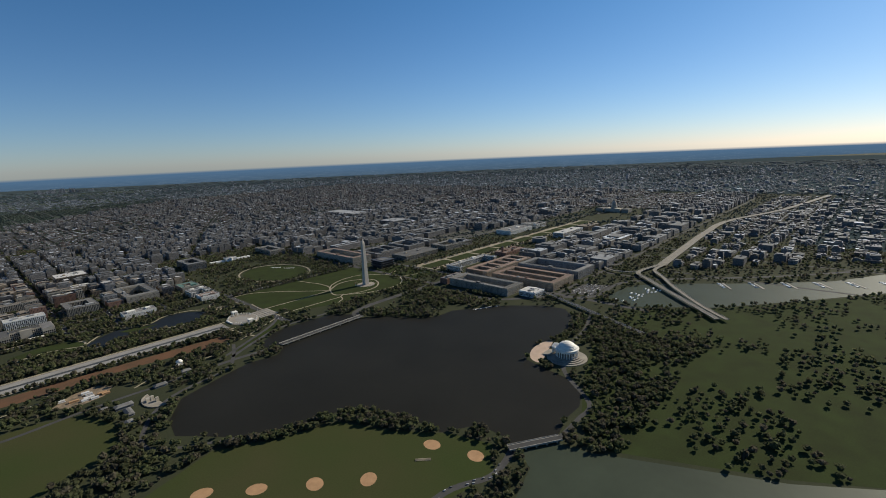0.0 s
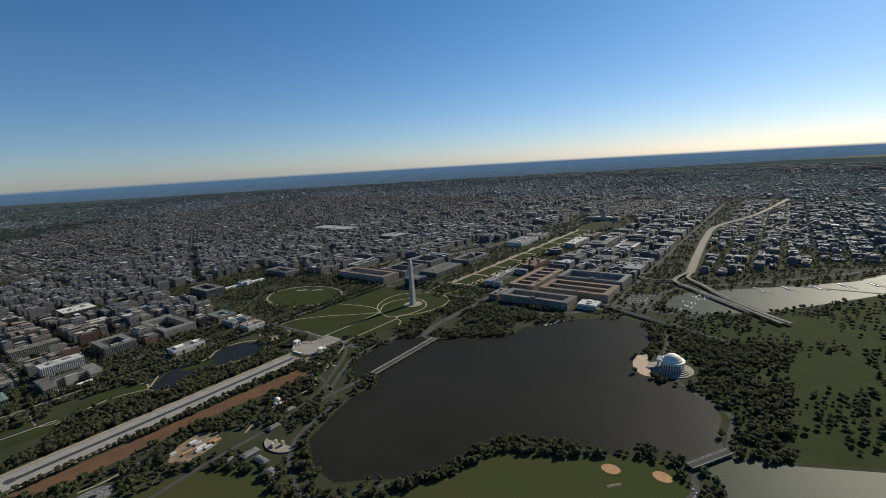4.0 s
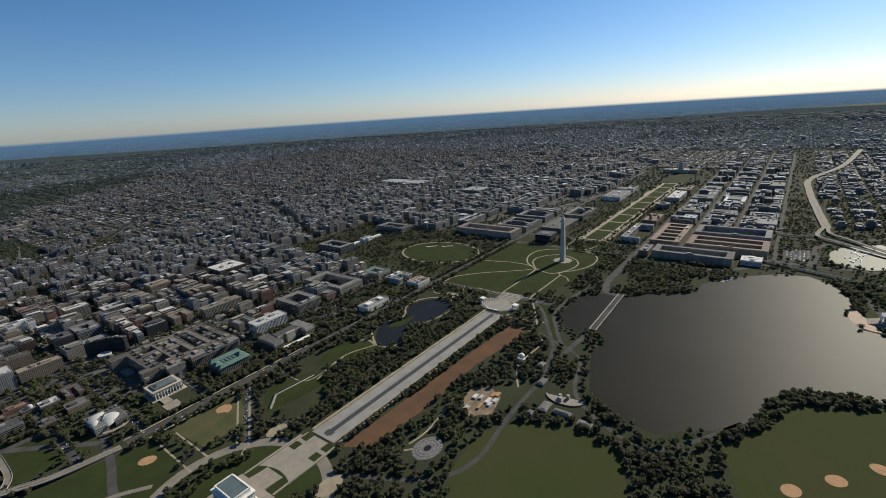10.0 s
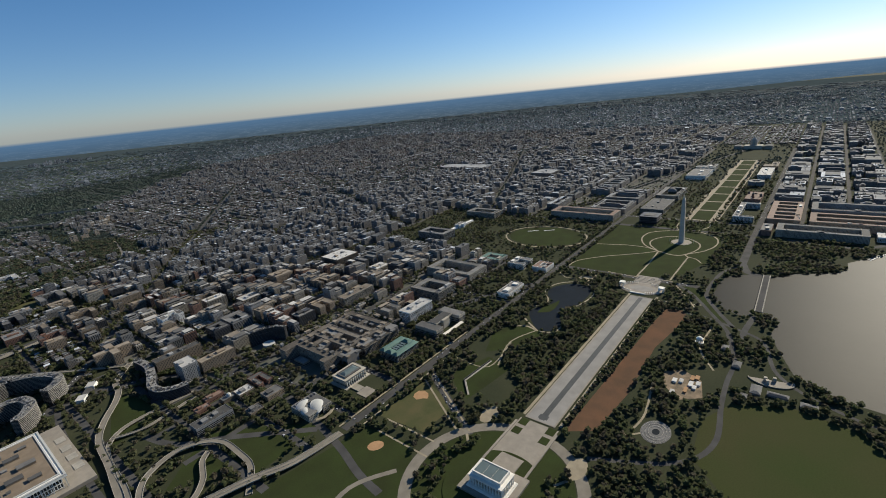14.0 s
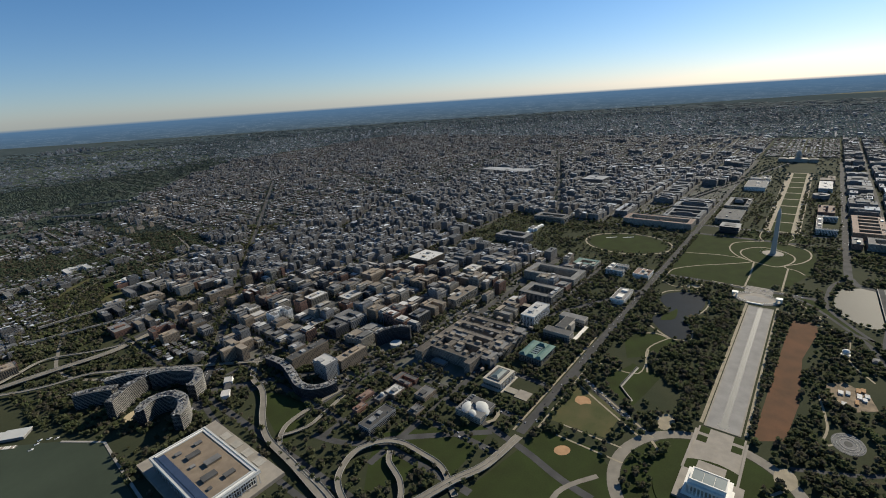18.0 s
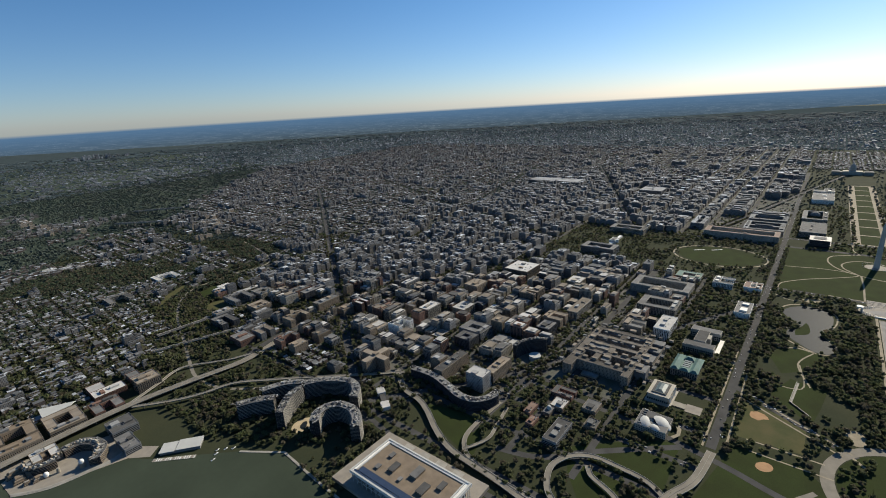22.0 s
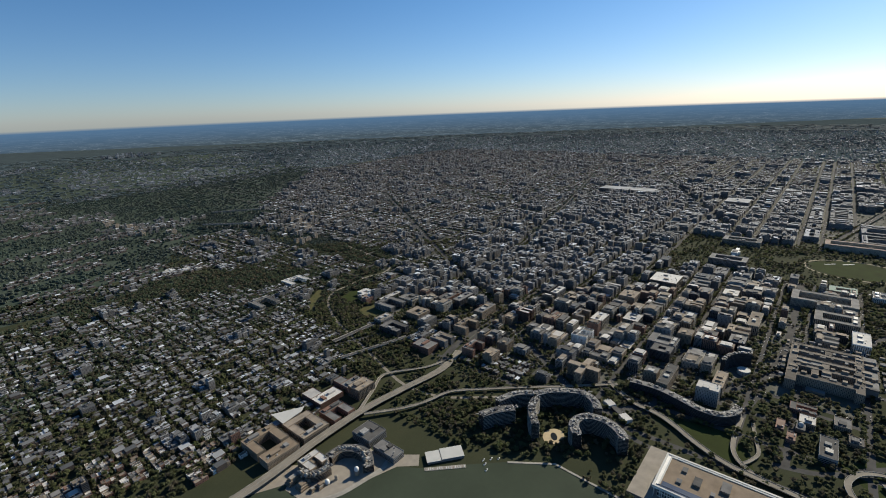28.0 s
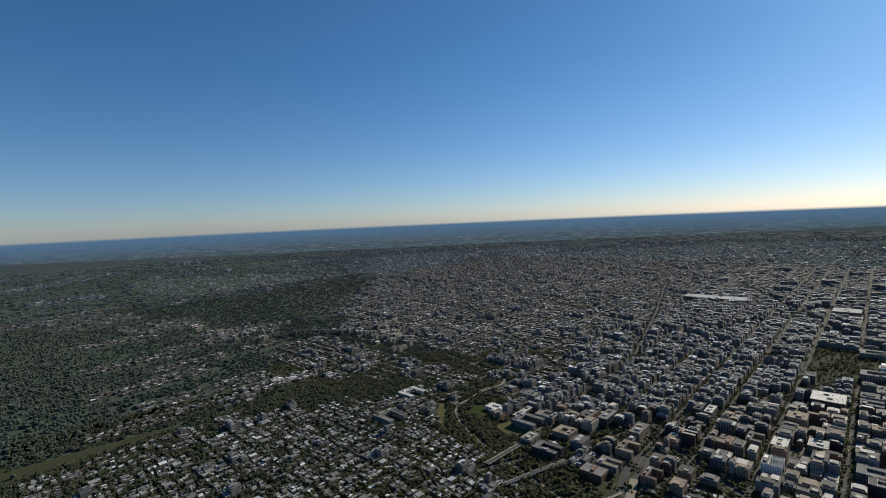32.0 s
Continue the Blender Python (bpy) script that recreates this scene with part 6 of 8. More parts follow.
# ---- terraces, domes and turrets of the waterfront crescent ----
def small_dome(x, y, r, z, parent, mat="white"):
    prof = [(r, z - 4), (r, z)] + [(r * math.cos(a * 0.26), z + r * math.sin(a * 0.26)) for a in range(1, 6)] + [(0.1, z + r * 1.02)]
    return Shape().lathe(x, y, prof, 16).put("dome", mat, parent)


terraces = empty("harbour_terraces", -2080, 1310, 0, "stepped tan terraces, gables and small domes of a waterfront crescent", "building")
for line, n in ((oval(-2072, 1293, 31, 38, 16, -60, 110), 16), (oval(-2126, 1338, 28, 26, 10, 150, 330), 10)):
    for k, (x, y) in enumerate(line):
        s = random.uniform(2.6, 3.8)
        h = (17, 16)[n == 10] + random.uniform(1.5, 4)
        x, y = x + 2080, y - 1310
        v = [(x - s, y - s, 15), (x + s, y - s, 15), (x + s, y + s, 15), (x - s, y + s, 15), (x - s, y - s, h), (x + s, y - s, h), (x + s, y + s, h), (x - s, y + s, h), (x, y - s, h + 2.4), (x, y + s, h + 2.4)]
        Shape().add(v, [[0, 1, 5, 8, 4], [1, 2, 6, 5], [2, 3, 7, 9, 6], [3, 0, 4, 7], [5, 6, 9, 8], [7, 4, 8, 9]]).put("gable", random.choice(("tan", "limestone", "concrete")), terraces)
for x, y, r, z in ((2, -47, 4.5, 15), (-50, -19, 4.5, 7), (40, -32, 3, 12), (-74, 30, 3, 12)):
    Shape().lathe(x, y, [(r + 0.4, 0), (r + 0.4, z - 4), (r, z - 4)], 14).put("turret", "tan", terraces)
    small_dome(x, y, r, z, terraces)
for k in range(10):
    x, y = -84 + random.uniform(0, 42), 8 + random.uniform(0, 34)
    a, b, h = random.uniform(3, 6), random.uniform(2.5, 5), random.uniform(4, 11)
    Shape().box(x - a, x + a, y - b, y + b, 0, h).put("terrace_step", random.choice(("tan", "concrete", "limestone")), terraces)
Shape().lathe(-32, -24, [(3.2, 0), (3.2, 9), (2.6, 11), (0.1, 11.5)], 14).put("clock_turret", "limestone", terraces)

steps = empty("quay_steps", -2100, 1240, 0, "broad stone steps down to the river", "steps")
edge = smooth([(-2011, 1238), (-2040, 1231), (-2075, 1236), (-2137, 1250), (-2185, 1285)], 5)
for k in range(3):
    Shape().band([(x + 2100, y - 1240 + 3 * k) for x, y in edge], 4, 0.7 + 0.35 * k, 0.35).put("step", "concrete", steps)
for x, y, a, b, h in ((-2168, 1350, 14, 9, 14), (-2165, 1322, 11, 10, 12), (-2142, 1296, 9, 8, 9), (-2120, 1352, 9, 12, 15), (-2158, 1300, 7, 6, 7)):
    block = empty("terrace_block", x, y, 0, "stepped tan brick terrace block on a quay", "building", "terrace blocks of the quay")
    for k in range(3):
        f = 1 - 0.24 * k
        tier = Shape().box(-a * f, a * f, -b * f, b * f, h * k / 3, h * (k + 1) / 3).put("tier", "tan", block)
        Shape().box(-a * f + 0.4, a * f - 0.4, -b * f + 0.4, b * f - 0.4, h * (k + 1) / 3, h * (k + 1) / 3 + 0.15).put("terrace", random.choice(("roof_tan", "roof_brown", "concrete")), tier)
    panes(block, [(-a, a, -b, b)], 0.3, h / 3 + 0.9, "punched", 3.4)

# ---- walks and a bare patch beside the avenue and the ball field ----
for pts, w in [([(-1121, 265), (-1223, 95)], 4), ([(-1098, 258), (-1208, 81)], 4), ([(-1300, 266), (-1010, 268)], 4), ([(-1297, 229), (-1299, 106)], 3.5), ([(-1264, 238), (-1264, 119)], 3.5), ([(-1330, 302), (-900, 302)], 4)]:
    road(pts, w, 0.24, "path", "pale straight walk beside a road", False, "path")
sheet("bare_patch", [(-1189, 227), (-1185, 240), (-1176, 244), (-1164, 243), (-1157, 232), (-1160, 220), (-1168, 213), (-1175, 210), (-1179, 219)], 0.14, "sand", "bare orange patch at the edge of a ball field", "field", 4)
sheet("lawn", oval(-1293, -22, 126, 126, 56), 0.045, "grass", "round green lawn about a marble temple", "lawn", 4)
# low roofs that fill some of the complex's courts
for x0, x1, y0, y1, h in ((-1178, -1141, 452, 494, 26), (-1178, -1141, 540, 560, 27), (-1178, -1141, 606, 629, 26), (-1123, -1086, 553, 629, 26), (-1123, -1086, 452, 494, 26.5), (-1068, -1046, 451, 484, 26), (-1068, -1046, 518, 629, 25), (-1028, -1003, 452, 534, 26), (-1028, -1003, 553, 629, 24)):
    Shape().box(x0 - ox + 0.3, x1 - ox - 0.3, y0 - oy + 0.3, y1 - oy - 0.3, 0, h).put("court_roof", "roof_grey", complex_top)
    Shape().box((x0 + x1) / 2 - ox - 5, (x0 + x1) / 2 - ox + 5, (y0 + y1) / 2 - oy - 9, (y0 + y1) / 2 - oy + 9, h, h + 4).put("roof_house", "roof_tan", complex_top)
# the paved quay below the crescent
tagged(Shape().prism([(-2011, 1238), (-2075, 1236), (-2137, 1250), (-2185, 1285), (-2190, 1345), (-2150, 1378), (-2010, 1330)], 0, 0.6).put("quay", "plaza"), "paved stone quay curving along the river", "quay", kind="structure")

# ---- the city's blocks ----
NS = [-1620, -1500, -1400, -1294, -1164, -974, -827, -706, -567, -385, -240, -107, 20, 150, 285, 481, 620, 715, 802, 975, 1070, 1158, 1314, 1450, 1600, 1755, 1900, 2050, 2271] + list(range(2420, 4100, 150))
EW = [284, 470, 600, 690, 868, 979, 1156, 1312, 1434, 1589, 1778, 1967, 2100, 2233, 2389, 2566, 2715, 2890, 3055] + list(range(3180, 5900, 130))
CREEK = [(-1790, 1120), (-1800, 1330), (-1745, 1560), (-1690, 1720), (-1625, 1880), (-1560, 2010), (-1440, 2085), (-1300, 2110), (-1180, 2150), (-1110, 2300), (-1060, 2500), (-1000, 2750), (-990, 3050), (-1060, 3350), (-1160, 3600), (-1180, 3800), (-1000, 4300), (-800, 4900), (-650, 5600)]
WEST_PARK = [(-2046, 2720), (-1948, 2660), (-1803, 2560), (-1672, 2445), (-1564, 2400), (-1436, 2345), (-1306, 2297), (-1237, 2336), (-1399, 2513), (-1595, 2728), (-1692, 2807), (-1853, 2960), (-1984, 3010), (-2200, 3080), (-2700, 3150), (-2700, 2900), (-2300, 2850)]
DARK_WOODS = [(-3500, 2950), (-2600, 3000), (-2000, 3060), (-1780, 3020), (-1721, 3180), (-1500, 3500), (-1420, 3600), (-1240, 3575), (-1043, 3512), (-684, 3956), (-530, 4316), (-74, 4650), (500, 5250), (1233, 6014), (1233, 6400), (-3600, 6400)]
sheet("forest_floor", DARK_WOODS[:-2] + [(1800, 9000), (2200, 12500), (-6000, 12500), (-6000, 3000)], 0.03, "forest_floor", "shaded leafy ground of wide woods", "woods")
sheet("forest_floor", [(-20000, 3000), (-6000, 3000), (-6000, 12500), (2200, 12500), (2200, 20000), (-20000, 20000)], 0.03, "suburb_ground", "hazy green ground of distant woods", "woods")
sheet("forest_floor", WEST_PARK, 0.03, "forest_floor", "shaded leafy ground of a wooded hillside park", "woods")
AVENUES = [
    ([(-350, 1010), (-1440, 1590), (-1800, 1760)], 30), ([(-300, 1160), (-710, 2240), (-1010, 3060), (-1150, 3700)], 30), ([(1900, 900), (430, 1540), (-710, 2240), (-1230, 2640)], 30),
    ([(-1660, 900), (-710, 2240), (285, 3650)], 34), ([(-1640, 980), (-1380, 760), (-560, 290)], 34), ([(-200, 1160), (285, 2240), (900, 3500)], 26), ([(-600, 1780), (560, 2060), (2200, 2500)], 26),
    ([(150, 900), (2300, 1900)], 30), ([(150, 600), (2271, 60)], 34),
]
for pts, w in AVENUES:
    road(pts, w * 0.75, 0.20, "asphalt", "broad diagonal avenue between office blocks", False)
    mark_line(pts, w, 2)
for x in NS:
    y0, y1 = 284, 5900
    if x < -1294:
        y1 = 1500
    elif x < -900:
        y1 = 2300
    elif x < -600:
        y1 = 3300
    if x in (-240, -107, 20):
        y0 = 1156
    road([(x, y0), (x, y1)], 15, 0.17, "asphalt", "straight asphalt city street", False)
for y in EW[1:]:
    x0 = -1550 if y < 1500 else -1350 if y < 2000 else -1200 if y < 2400 else -850
    if y < 1156:
        road([(x0, y), (-385, y)], 14, 0.19, "asphalt", "straight asphalt city street", False)
        x0 = 150
    road([(x0, y), (3900, y)], 14, 0.19, "asphalt", "straight asphalt city street", False)
for x in (620, 975, 1158, 1600, 1755, 1900, 2271):  # south of the mall
    road([(x, -200), (x, -780 if x > 600 else -620)], 14, 0.17, "asphalt", "straight asphalt city street", False)
for y in (-330, -470, -620):
    road([(300, y), (3600, y)], 14, 0.19, "asphalt", "straight asphalt city street", False)

pads = Shape()
lots = []  # x0, x1, y0, y1, use


def free_lot(x0, x1, y0, y1, most=0.12):
    i0, i1 = int((x0 - GX0) / CELL), int((x1 - GX0) / CELL) + 1
    j0, j1 = int((y0 - GY0) / CELL), int((y1 - GY0) / CELL) + 1
    part = cover[i0:i1, j0:j1]
    return part.size > 0 and (part > 0).mean() < most


def seen_side(x, y):
    """Whether a place lies on the side of the flight line that is in view, and near enough."""
    (ax, ay), (bx, by) = FLIGHT
    side = ((bx - ax) * (y - ay) - (by - ay) * (x - ax)) / math.hypot(bx - ax, by - ay)
    return -side > 250


def city_use(x, y):
    if -330 < x < 140 and y < 1160:
        return "park"
    if y < 290 or (x < -385 and y < 470) or (x < -1420 and y < 1000) or (x < -1290 and y < 690):
        return "none"
    if float(line_distance(np.array([x]), np.array([y]), CREEK)[0]) < 80 or in_poly(np.array([x]), np.array([y]), WEST_PARK)[0]:
        return "none"
    if x > 150 and x < 1200 and y < 690:
        return "federal"
    if x > -1550 and y < 1990 and x < 1700:
        return "office"
    if x > -1000 and y < 2400 and x < 200:
        return "office" if random.random() < 0.45 else "rows"
    if in_poly(np.array([x]), np.array([y]), DARK_WOODS)[0]:
        return "none"
    if x < -900 and y > 2200:
        return "rows"
    return "rows" if random.random() < 0.86 else "office"


def split(x0, x1, y0, y1, sizes):
    """Cuts a block into lots along its longer side."""
    out = []
    if x1 - x0 > y1 - y0:
        x = x0
        while x < x1 - 8:
            w = random.uniform(*sizes)
            e = x1 if x1 - x - w < sizes[0] else x + w
            out.append((x, e - random.choice((0.5, 1, 4)), y0, y1))
            x = e
    else:
        out = [(c, d, a, b) for a, b, c, d in split(y0, y1, x0, x1, sizes)]
    return out


def parcels(x0, x1, y0, y1, most, gap=(0.4, 1, 3, 7)):
    """Cuts a block again and again, now across and now along, into uneven lots with yards between."""
    w, d = x1 - x0, y1 - y0
    if max(w, d) < most * random.uniform(0.8, 1.5):
        g = random.choice(gap)
        return [(x0 + g * random.random(), x1 - g * random.random(), y0 + g * random.random(), y1 - g * random.random())] if min(w, d) > 9 else []
    c = random.uniform(0.34, 0.66)
    if w > d * random.uniform(0.8, 1.25):
        m = x0 + c * w
        return parcels(x0, m, y0, y1, most, gap) + parcels(m, x1, y0, y1, most, gap)
    m = y0 + c * d
    return parcels(x0, x1, y0, m, most, gap) + parcels(x0, x1, m, y1, most, gap)


row_cols = []  # rows that run north and south


def house_block(x0, x1, y0, y1):
    """A block of small houses: rows round its edge, along one pair of streets or the other, with yards inside."""
    if random.random() < 0.5:
        row_lines.extend([(x0 + 2, x1 - 2, y0 + 2, 1), (x0 + 2, x1 - 2, y1 - 2, -1)])
        if y1 - y0 > 84:
            row_lines.extend([(x0 + 2, x1 - 2, (y0 + y1) / 2 + 4, 1), (x0 + 2, x1 - 2, (y0 + y1) / 2 - 4, -1)])
    else:
        row_cols.extend([(x0 + 2, y0 + 2, y1 - 2, 1), (x1 - 2, y0 + 2, y1 - 2, -1)])
        if x1 - x0 > 84:
            row_cols.extend([((x0 + x1) / 2 + 4, y0 + 2, y1 - 2, 1), ((x0 + x1) / 2 - 4, y0 + 2, y1 - 2, -1)])


row_lines = []
for xa, xb in zip(NS, NS[1:]):
    for ya, yb in zip(EW, EW[1:]):
        x0, x1, y0, y1 = xa + 12, xb - 12, ya + 12, yb - 12
        cx, cy = (x0 + x1) / 2, (y0 + y1) / 2
        if x1 - x0 < 20 or y1 - y0 < 20 or not seen_side(cx, cy):
            continue
        use = city_use(cx, cy)
        if use == "park" or use == "none":
            continue
        if use == "federal":
            if xa in (150,) :
                continue
            lots.append((x0 + 3, x1 - 3, y0 + 3, y1 - 3, "federal"))
        elif use == "office":
            for a, b, c, d in parcels(x0, x1, y0, y1, 50 if y0 < 1300 else 38 if y0 < 2000 else 27, (1, 2, 4, 8)):
                lots.append((a, b, c, d, "office"))
        else:
            for a, b, c, d in parcels(x0, x1, y0, y1, 95, (2, 4)):
                if random.random() < 0.18:
                    lots.extend((*q, "flats") for q in parcels(a, b, c, d, 30))
                else:
                    house_block(a, b, c, d)
        if use != "rows":
            pads.add([(x0 - 4, y0 - 4, 0.02), (x1 + 4, y0 - 4, 0.02), (x1 + 4, y1 + 4, 0.02), (x0 - 4, y1 + 4, 0.02)], [[0, 1, 2, 3]])
tagged(pads.put("pavement", "city_ground"), "grey paving under the city's blocks", "pavement", kind="structure")
# south of the mall: big office slabs, then housing
SX, SY = [300, 620, 975, 1158, 1600, 1755, 1900, 2271, 2600, 2950, 3300, 3650], [-620, -470, -330, -205]
for xa, xb in zip(SX, SX[1:]):
    for ya, yb in zip(SY, SY[1:]):
        if xa < 600 and ya > -700:
            continue
        for a, b, c, d in parcels(xa + 14, xb - 14, ya + 12, yb - 12, 95 if xa < 2000 else 46, (4, 10, 22)):
            if random.random() < 0.86:
                lots.append((a, b, c, d, "slab" if xa < 2000 else "office"))
for x in range(700, 3400, 130):  # the southern waterfront quarter
    for y in range(-1500, -800, 110):
        if y > -1.22 * (x - 640) - 760 + 40:
            for a, b, c, d in parcels(x + 8, x + 118, y + 10, y + 92, 48, (3, 8, 20)):
                if random.random() < 0.75:
                    lots.append((a, b, c, d, "flats"))
for x in (760, 1090, 1420, 1750, 2080):
    road([(x, -780), (x, -1400)], 13, 0.17, "asphalt", "straight asphalt city street", False)
for x in range(1700, 3600, 110):
    for y in (-1080, -960, -850):
        house_block(x, x + 96, y, y + 96)
for x in range(2500, 3700, 110):
    for y in (-200, -80, 40, 160):
        house_block(x, x + 96, y, y + 106)

for y in range(1490, 2760, 106):  # the old town west of the creek
    for x in range(-2700 if y > 1560 else -2300, -1870 if y < 1640 else -1790 - int(0.36 * (1640 - y)), 92):
        if in_poly(np.array([x + 46.0]), np.array([y + 53.0]), WEST_PARK)[0] or y > 2000 - 0.9 * (x + 1400) + 140:
            continue
        for q in parcels(x + 4, x + 88, y + 4, y + 102, 66, (0.5, 1.5)):
            if random.random() < (0.4 if y < 1640 else 0.06):
                lots.extend((*r, "flats") for r in parcels(*q, 28, (0.5, 2)))
            elif random.random() < 0.94:
                house_block(*q)


def near_flight(x, y):
    return float(line_distance(np.array([x]), np.array([y]), FLIGHT)[0])


lots = [l for l in lots if free_lot(*l[:4])]
lots.sort(key=lambda l: near_flight((l[0] + l[1]) / 2, (l[2] + l[3]) / 2) + (800 if l[4] == "flats" else 0))
far_v, far_f, far_m = [], [], []


def far_box(x0, x1, y0, y1, z0, z1, side=0, top=1):
    k = len(far_v)
    far_v.extend([(x0, y0, z0), (x1, y0, z0), (x1, y1, z0), (x0, y1, z0), (x0, y0, z1), (x1, y0, z1), (x1, y1, z1), (x0, y1, z1)])
    far_f.extend([(k, k + 1, k + 5, k + 4), (k + 1, k + 2, k + 6, k + 5), (k + 2, k + 3, k + 7, k + 6), (k + 3, k, k + 4, k + 7), (k + 4, k + 5, k + 6, k + 7)])
    far_m.extend([side] * 4 + [top])


for n, (x0, x1, y0, y1, use) in enumerate(lots):
    h = random.triangular(15, 44, 36) if use == "office" else random.uniform(18, 36) if use == "slab" else random.uniform(24, 32)
    if use == "office" and y0 > 2000:
        h = random.uniform(14, 32)
    if use == "flats":
        h = random.choice((9, 10, 12, 14, 20, 28))
    if random.random() < 0.16 and use == "office":
        h *= 0.5
    plan = random.choice(("bar", "bar", "u", "ring", "l")) if use in ("office", "flats", "slab") else random.choice(("ring", "comb", "ring"))
    wings = wings_of(x0, x1, y0, y1, plan)
    mark_poly([(x0, y0), (x1, y0), (x1, y1), (x0, y1)], 1)
    wall, roof = random.choice(WALLS), random.choice(ROOFS)
    if use == "federal":
        wall, roof = random.choice(("limestone", "limestone", "precast")), random.choice(("roof_tile", "roof_grey", "roof_tan"))
    if n < 256:
        block_building("office_building", wings, h, wall, roof, random.choice(("punched", "ribbon", "fin", "punched")),
                       f"{WORDS[wall]} office block with {WORDS[roof]}", "building", True, "office blocks of the city", 6 if n < 150 else 4)
    else:
        for w in wings:
            far_box(*w, 0, h)
        px, py = (x0 + x1) / 2, (y0 + y1) / 2
        w = wings[0]
        px, py = random.uniform(w[0] + 4, max(w[0] + 5, w[1] - 16)), random.uniform(w[2] + 2, max(w[2] + 3, w[3] - 10))
        far_box(px, px + random.uniform(6, 12), py, py + random.uniform(4, 8), h, h + random.uniform(2.5, 5))
        if n < 2600:
            # a set-back storey and plant of all sizes on each wing
            for w in wings:
                a, b = w[1] - w[0], w[3] - w[2]
                if min(a, b) > 11 and random.random() < 0.6:
                    i, j = a * random.uniform(0.12, 0.3), b * random.uniform(0.12, 0.3)
                    far_box(w[0] + i, w[1] - i * random.uniform(0.4, 1), w[2] + j, w[3] - j * random.uniform(0.4, 1), h, h + random.uniform(2.5, 5.5))
                for _ in range(3 if n < 1200 else 1):
                    px, py = random.uniform(w[0] + 1, max(w[0] + 1.5, w[1] - 6)), random.uniform(w[2] + 1, max(w[2] + 1.5, w[3] - 5))
                    far_box(px, px + random.uniform(2, 5), py, py + random.uniform(2, 4), h, h + random.uniform(1.5, 6.5))

# ---- rows of houses ----
row_v, row_f, row_m = [], [], []
scattered = []  # villas among the woods
CLEARINGS = [(-2500, 2890, 860), (-2300, 3060, 560), (-2400, 3380, 500), (-2100, 3600, 360), (-1820, 2880, 240), (-2300, 4560, 460), (-2350, 3880, 420), (-1900, 4000, 400), (-1650, 3620, 260), (-2200, 6200, 600)]
for x, y, w in CLEARINGS:
    for k in range(int(w / 5)):
        scattered.append((x + random.uniform(0, w), y + random.uniform(0, 130), random.uniform(9, 20), random.uniform(8, 14), random.uniform(8, 14)))
GROVES = [(-1480, 4150, 230, 210), (-1700, 4900, 260, 200), (-2000, 5600, 300, 240), (-880, 3280, 190, 300), (-1350, 4120, 260, 90), (-1950, 2900, 130, 60), (-1480, 2820, 150, 50), (-2350, 6000, 500, 150)]


houses = []


def house_box(x0, x1, y0, y1, h, tilt):
    k = len(row_v)
    a = h - 1.2
    row_v.extend([(x0, y0, 0), (x1, y0, 0), (x1, y1, 0), (x0, y1, 0), (x0, y0, h if tilt > 0 else a), (x1, y0, h if tilt > 0 else a), (x1, y1, a if tilt > 0 else h), (x0, y1, a if tilt > 0 else h)])
    row_f.extend([(k, k + 1, k + 5, k + 4), (k + 1, k + 2, k + 6, k + 5), (k + 2, k + 3, k + 7, k + 6), (k + 3, k, k + 4, k + 7), (k + 4, k + 5, k + 6, k + 7)])
    row_m.extend([0] * 4 + [1])


def town_house(x0, x1, y0, y1, h, tilt):
    """One house of a row: brick walls, sloping roof in its parapet, chimney and rear wing."""
    cx, cy = (x0 + x1) / 2, (y0 + y1) / 2
    wall = random.choice(("brick", "brick", "tan", "white", "precast"))
    roof = random.choice(("roof_grey", "roof_grey", "roof_white", "roof_tan"))
    top = empty("town_house", cx, cy, 0, f"{WORDS[wall]} town house in a row with {WORDS[roof]}", "house", "town houses of the old quarter")
    w, d = (x1 - x0) / 2, (y1 - y0) / 2
    o, i = [(-w, -d), (w, -d), (w, d), (-w, d)], [(-w + 0.3, -d + 0.3), (w - 0.3, -d + 0.3), (w - 0.3, d - 0.3), (-w + 0.3, d - 0.3)]
    v = [(x, y, 0) for x, y in o] + [(x, y, h) for x, y in o] + [(x, y, h) for x, y in i] + [(x, y, h - 0.9) for x, y in i]
    f = []
    for k in range(4):
        m = (k + 1) % 4
        f += [[k, m, m + 4, k + 4], [k + 4, m + 4, m + 8, k + 8], [k + 8, m + 8, m + 12, k + 12]]
    walls = Shape().add(v, f).put("outer_wall", wall, top)
    fall = 0.5 * tilt
    Shape().add([(x, y, h - 0.6 - fall * y / d) for x, y in i], [[0, 1, 2, 3]]).put("roof", roof, walls)
    Shape().box(w - 1.2, w - 0.1, -0.8, 0.8, h - 0.6, h + 1.6).put("chimney", "brick", top)
    panes(top, [(-w, w, -d, d)], 0.4, h - 0.8, "punched", 3.2)


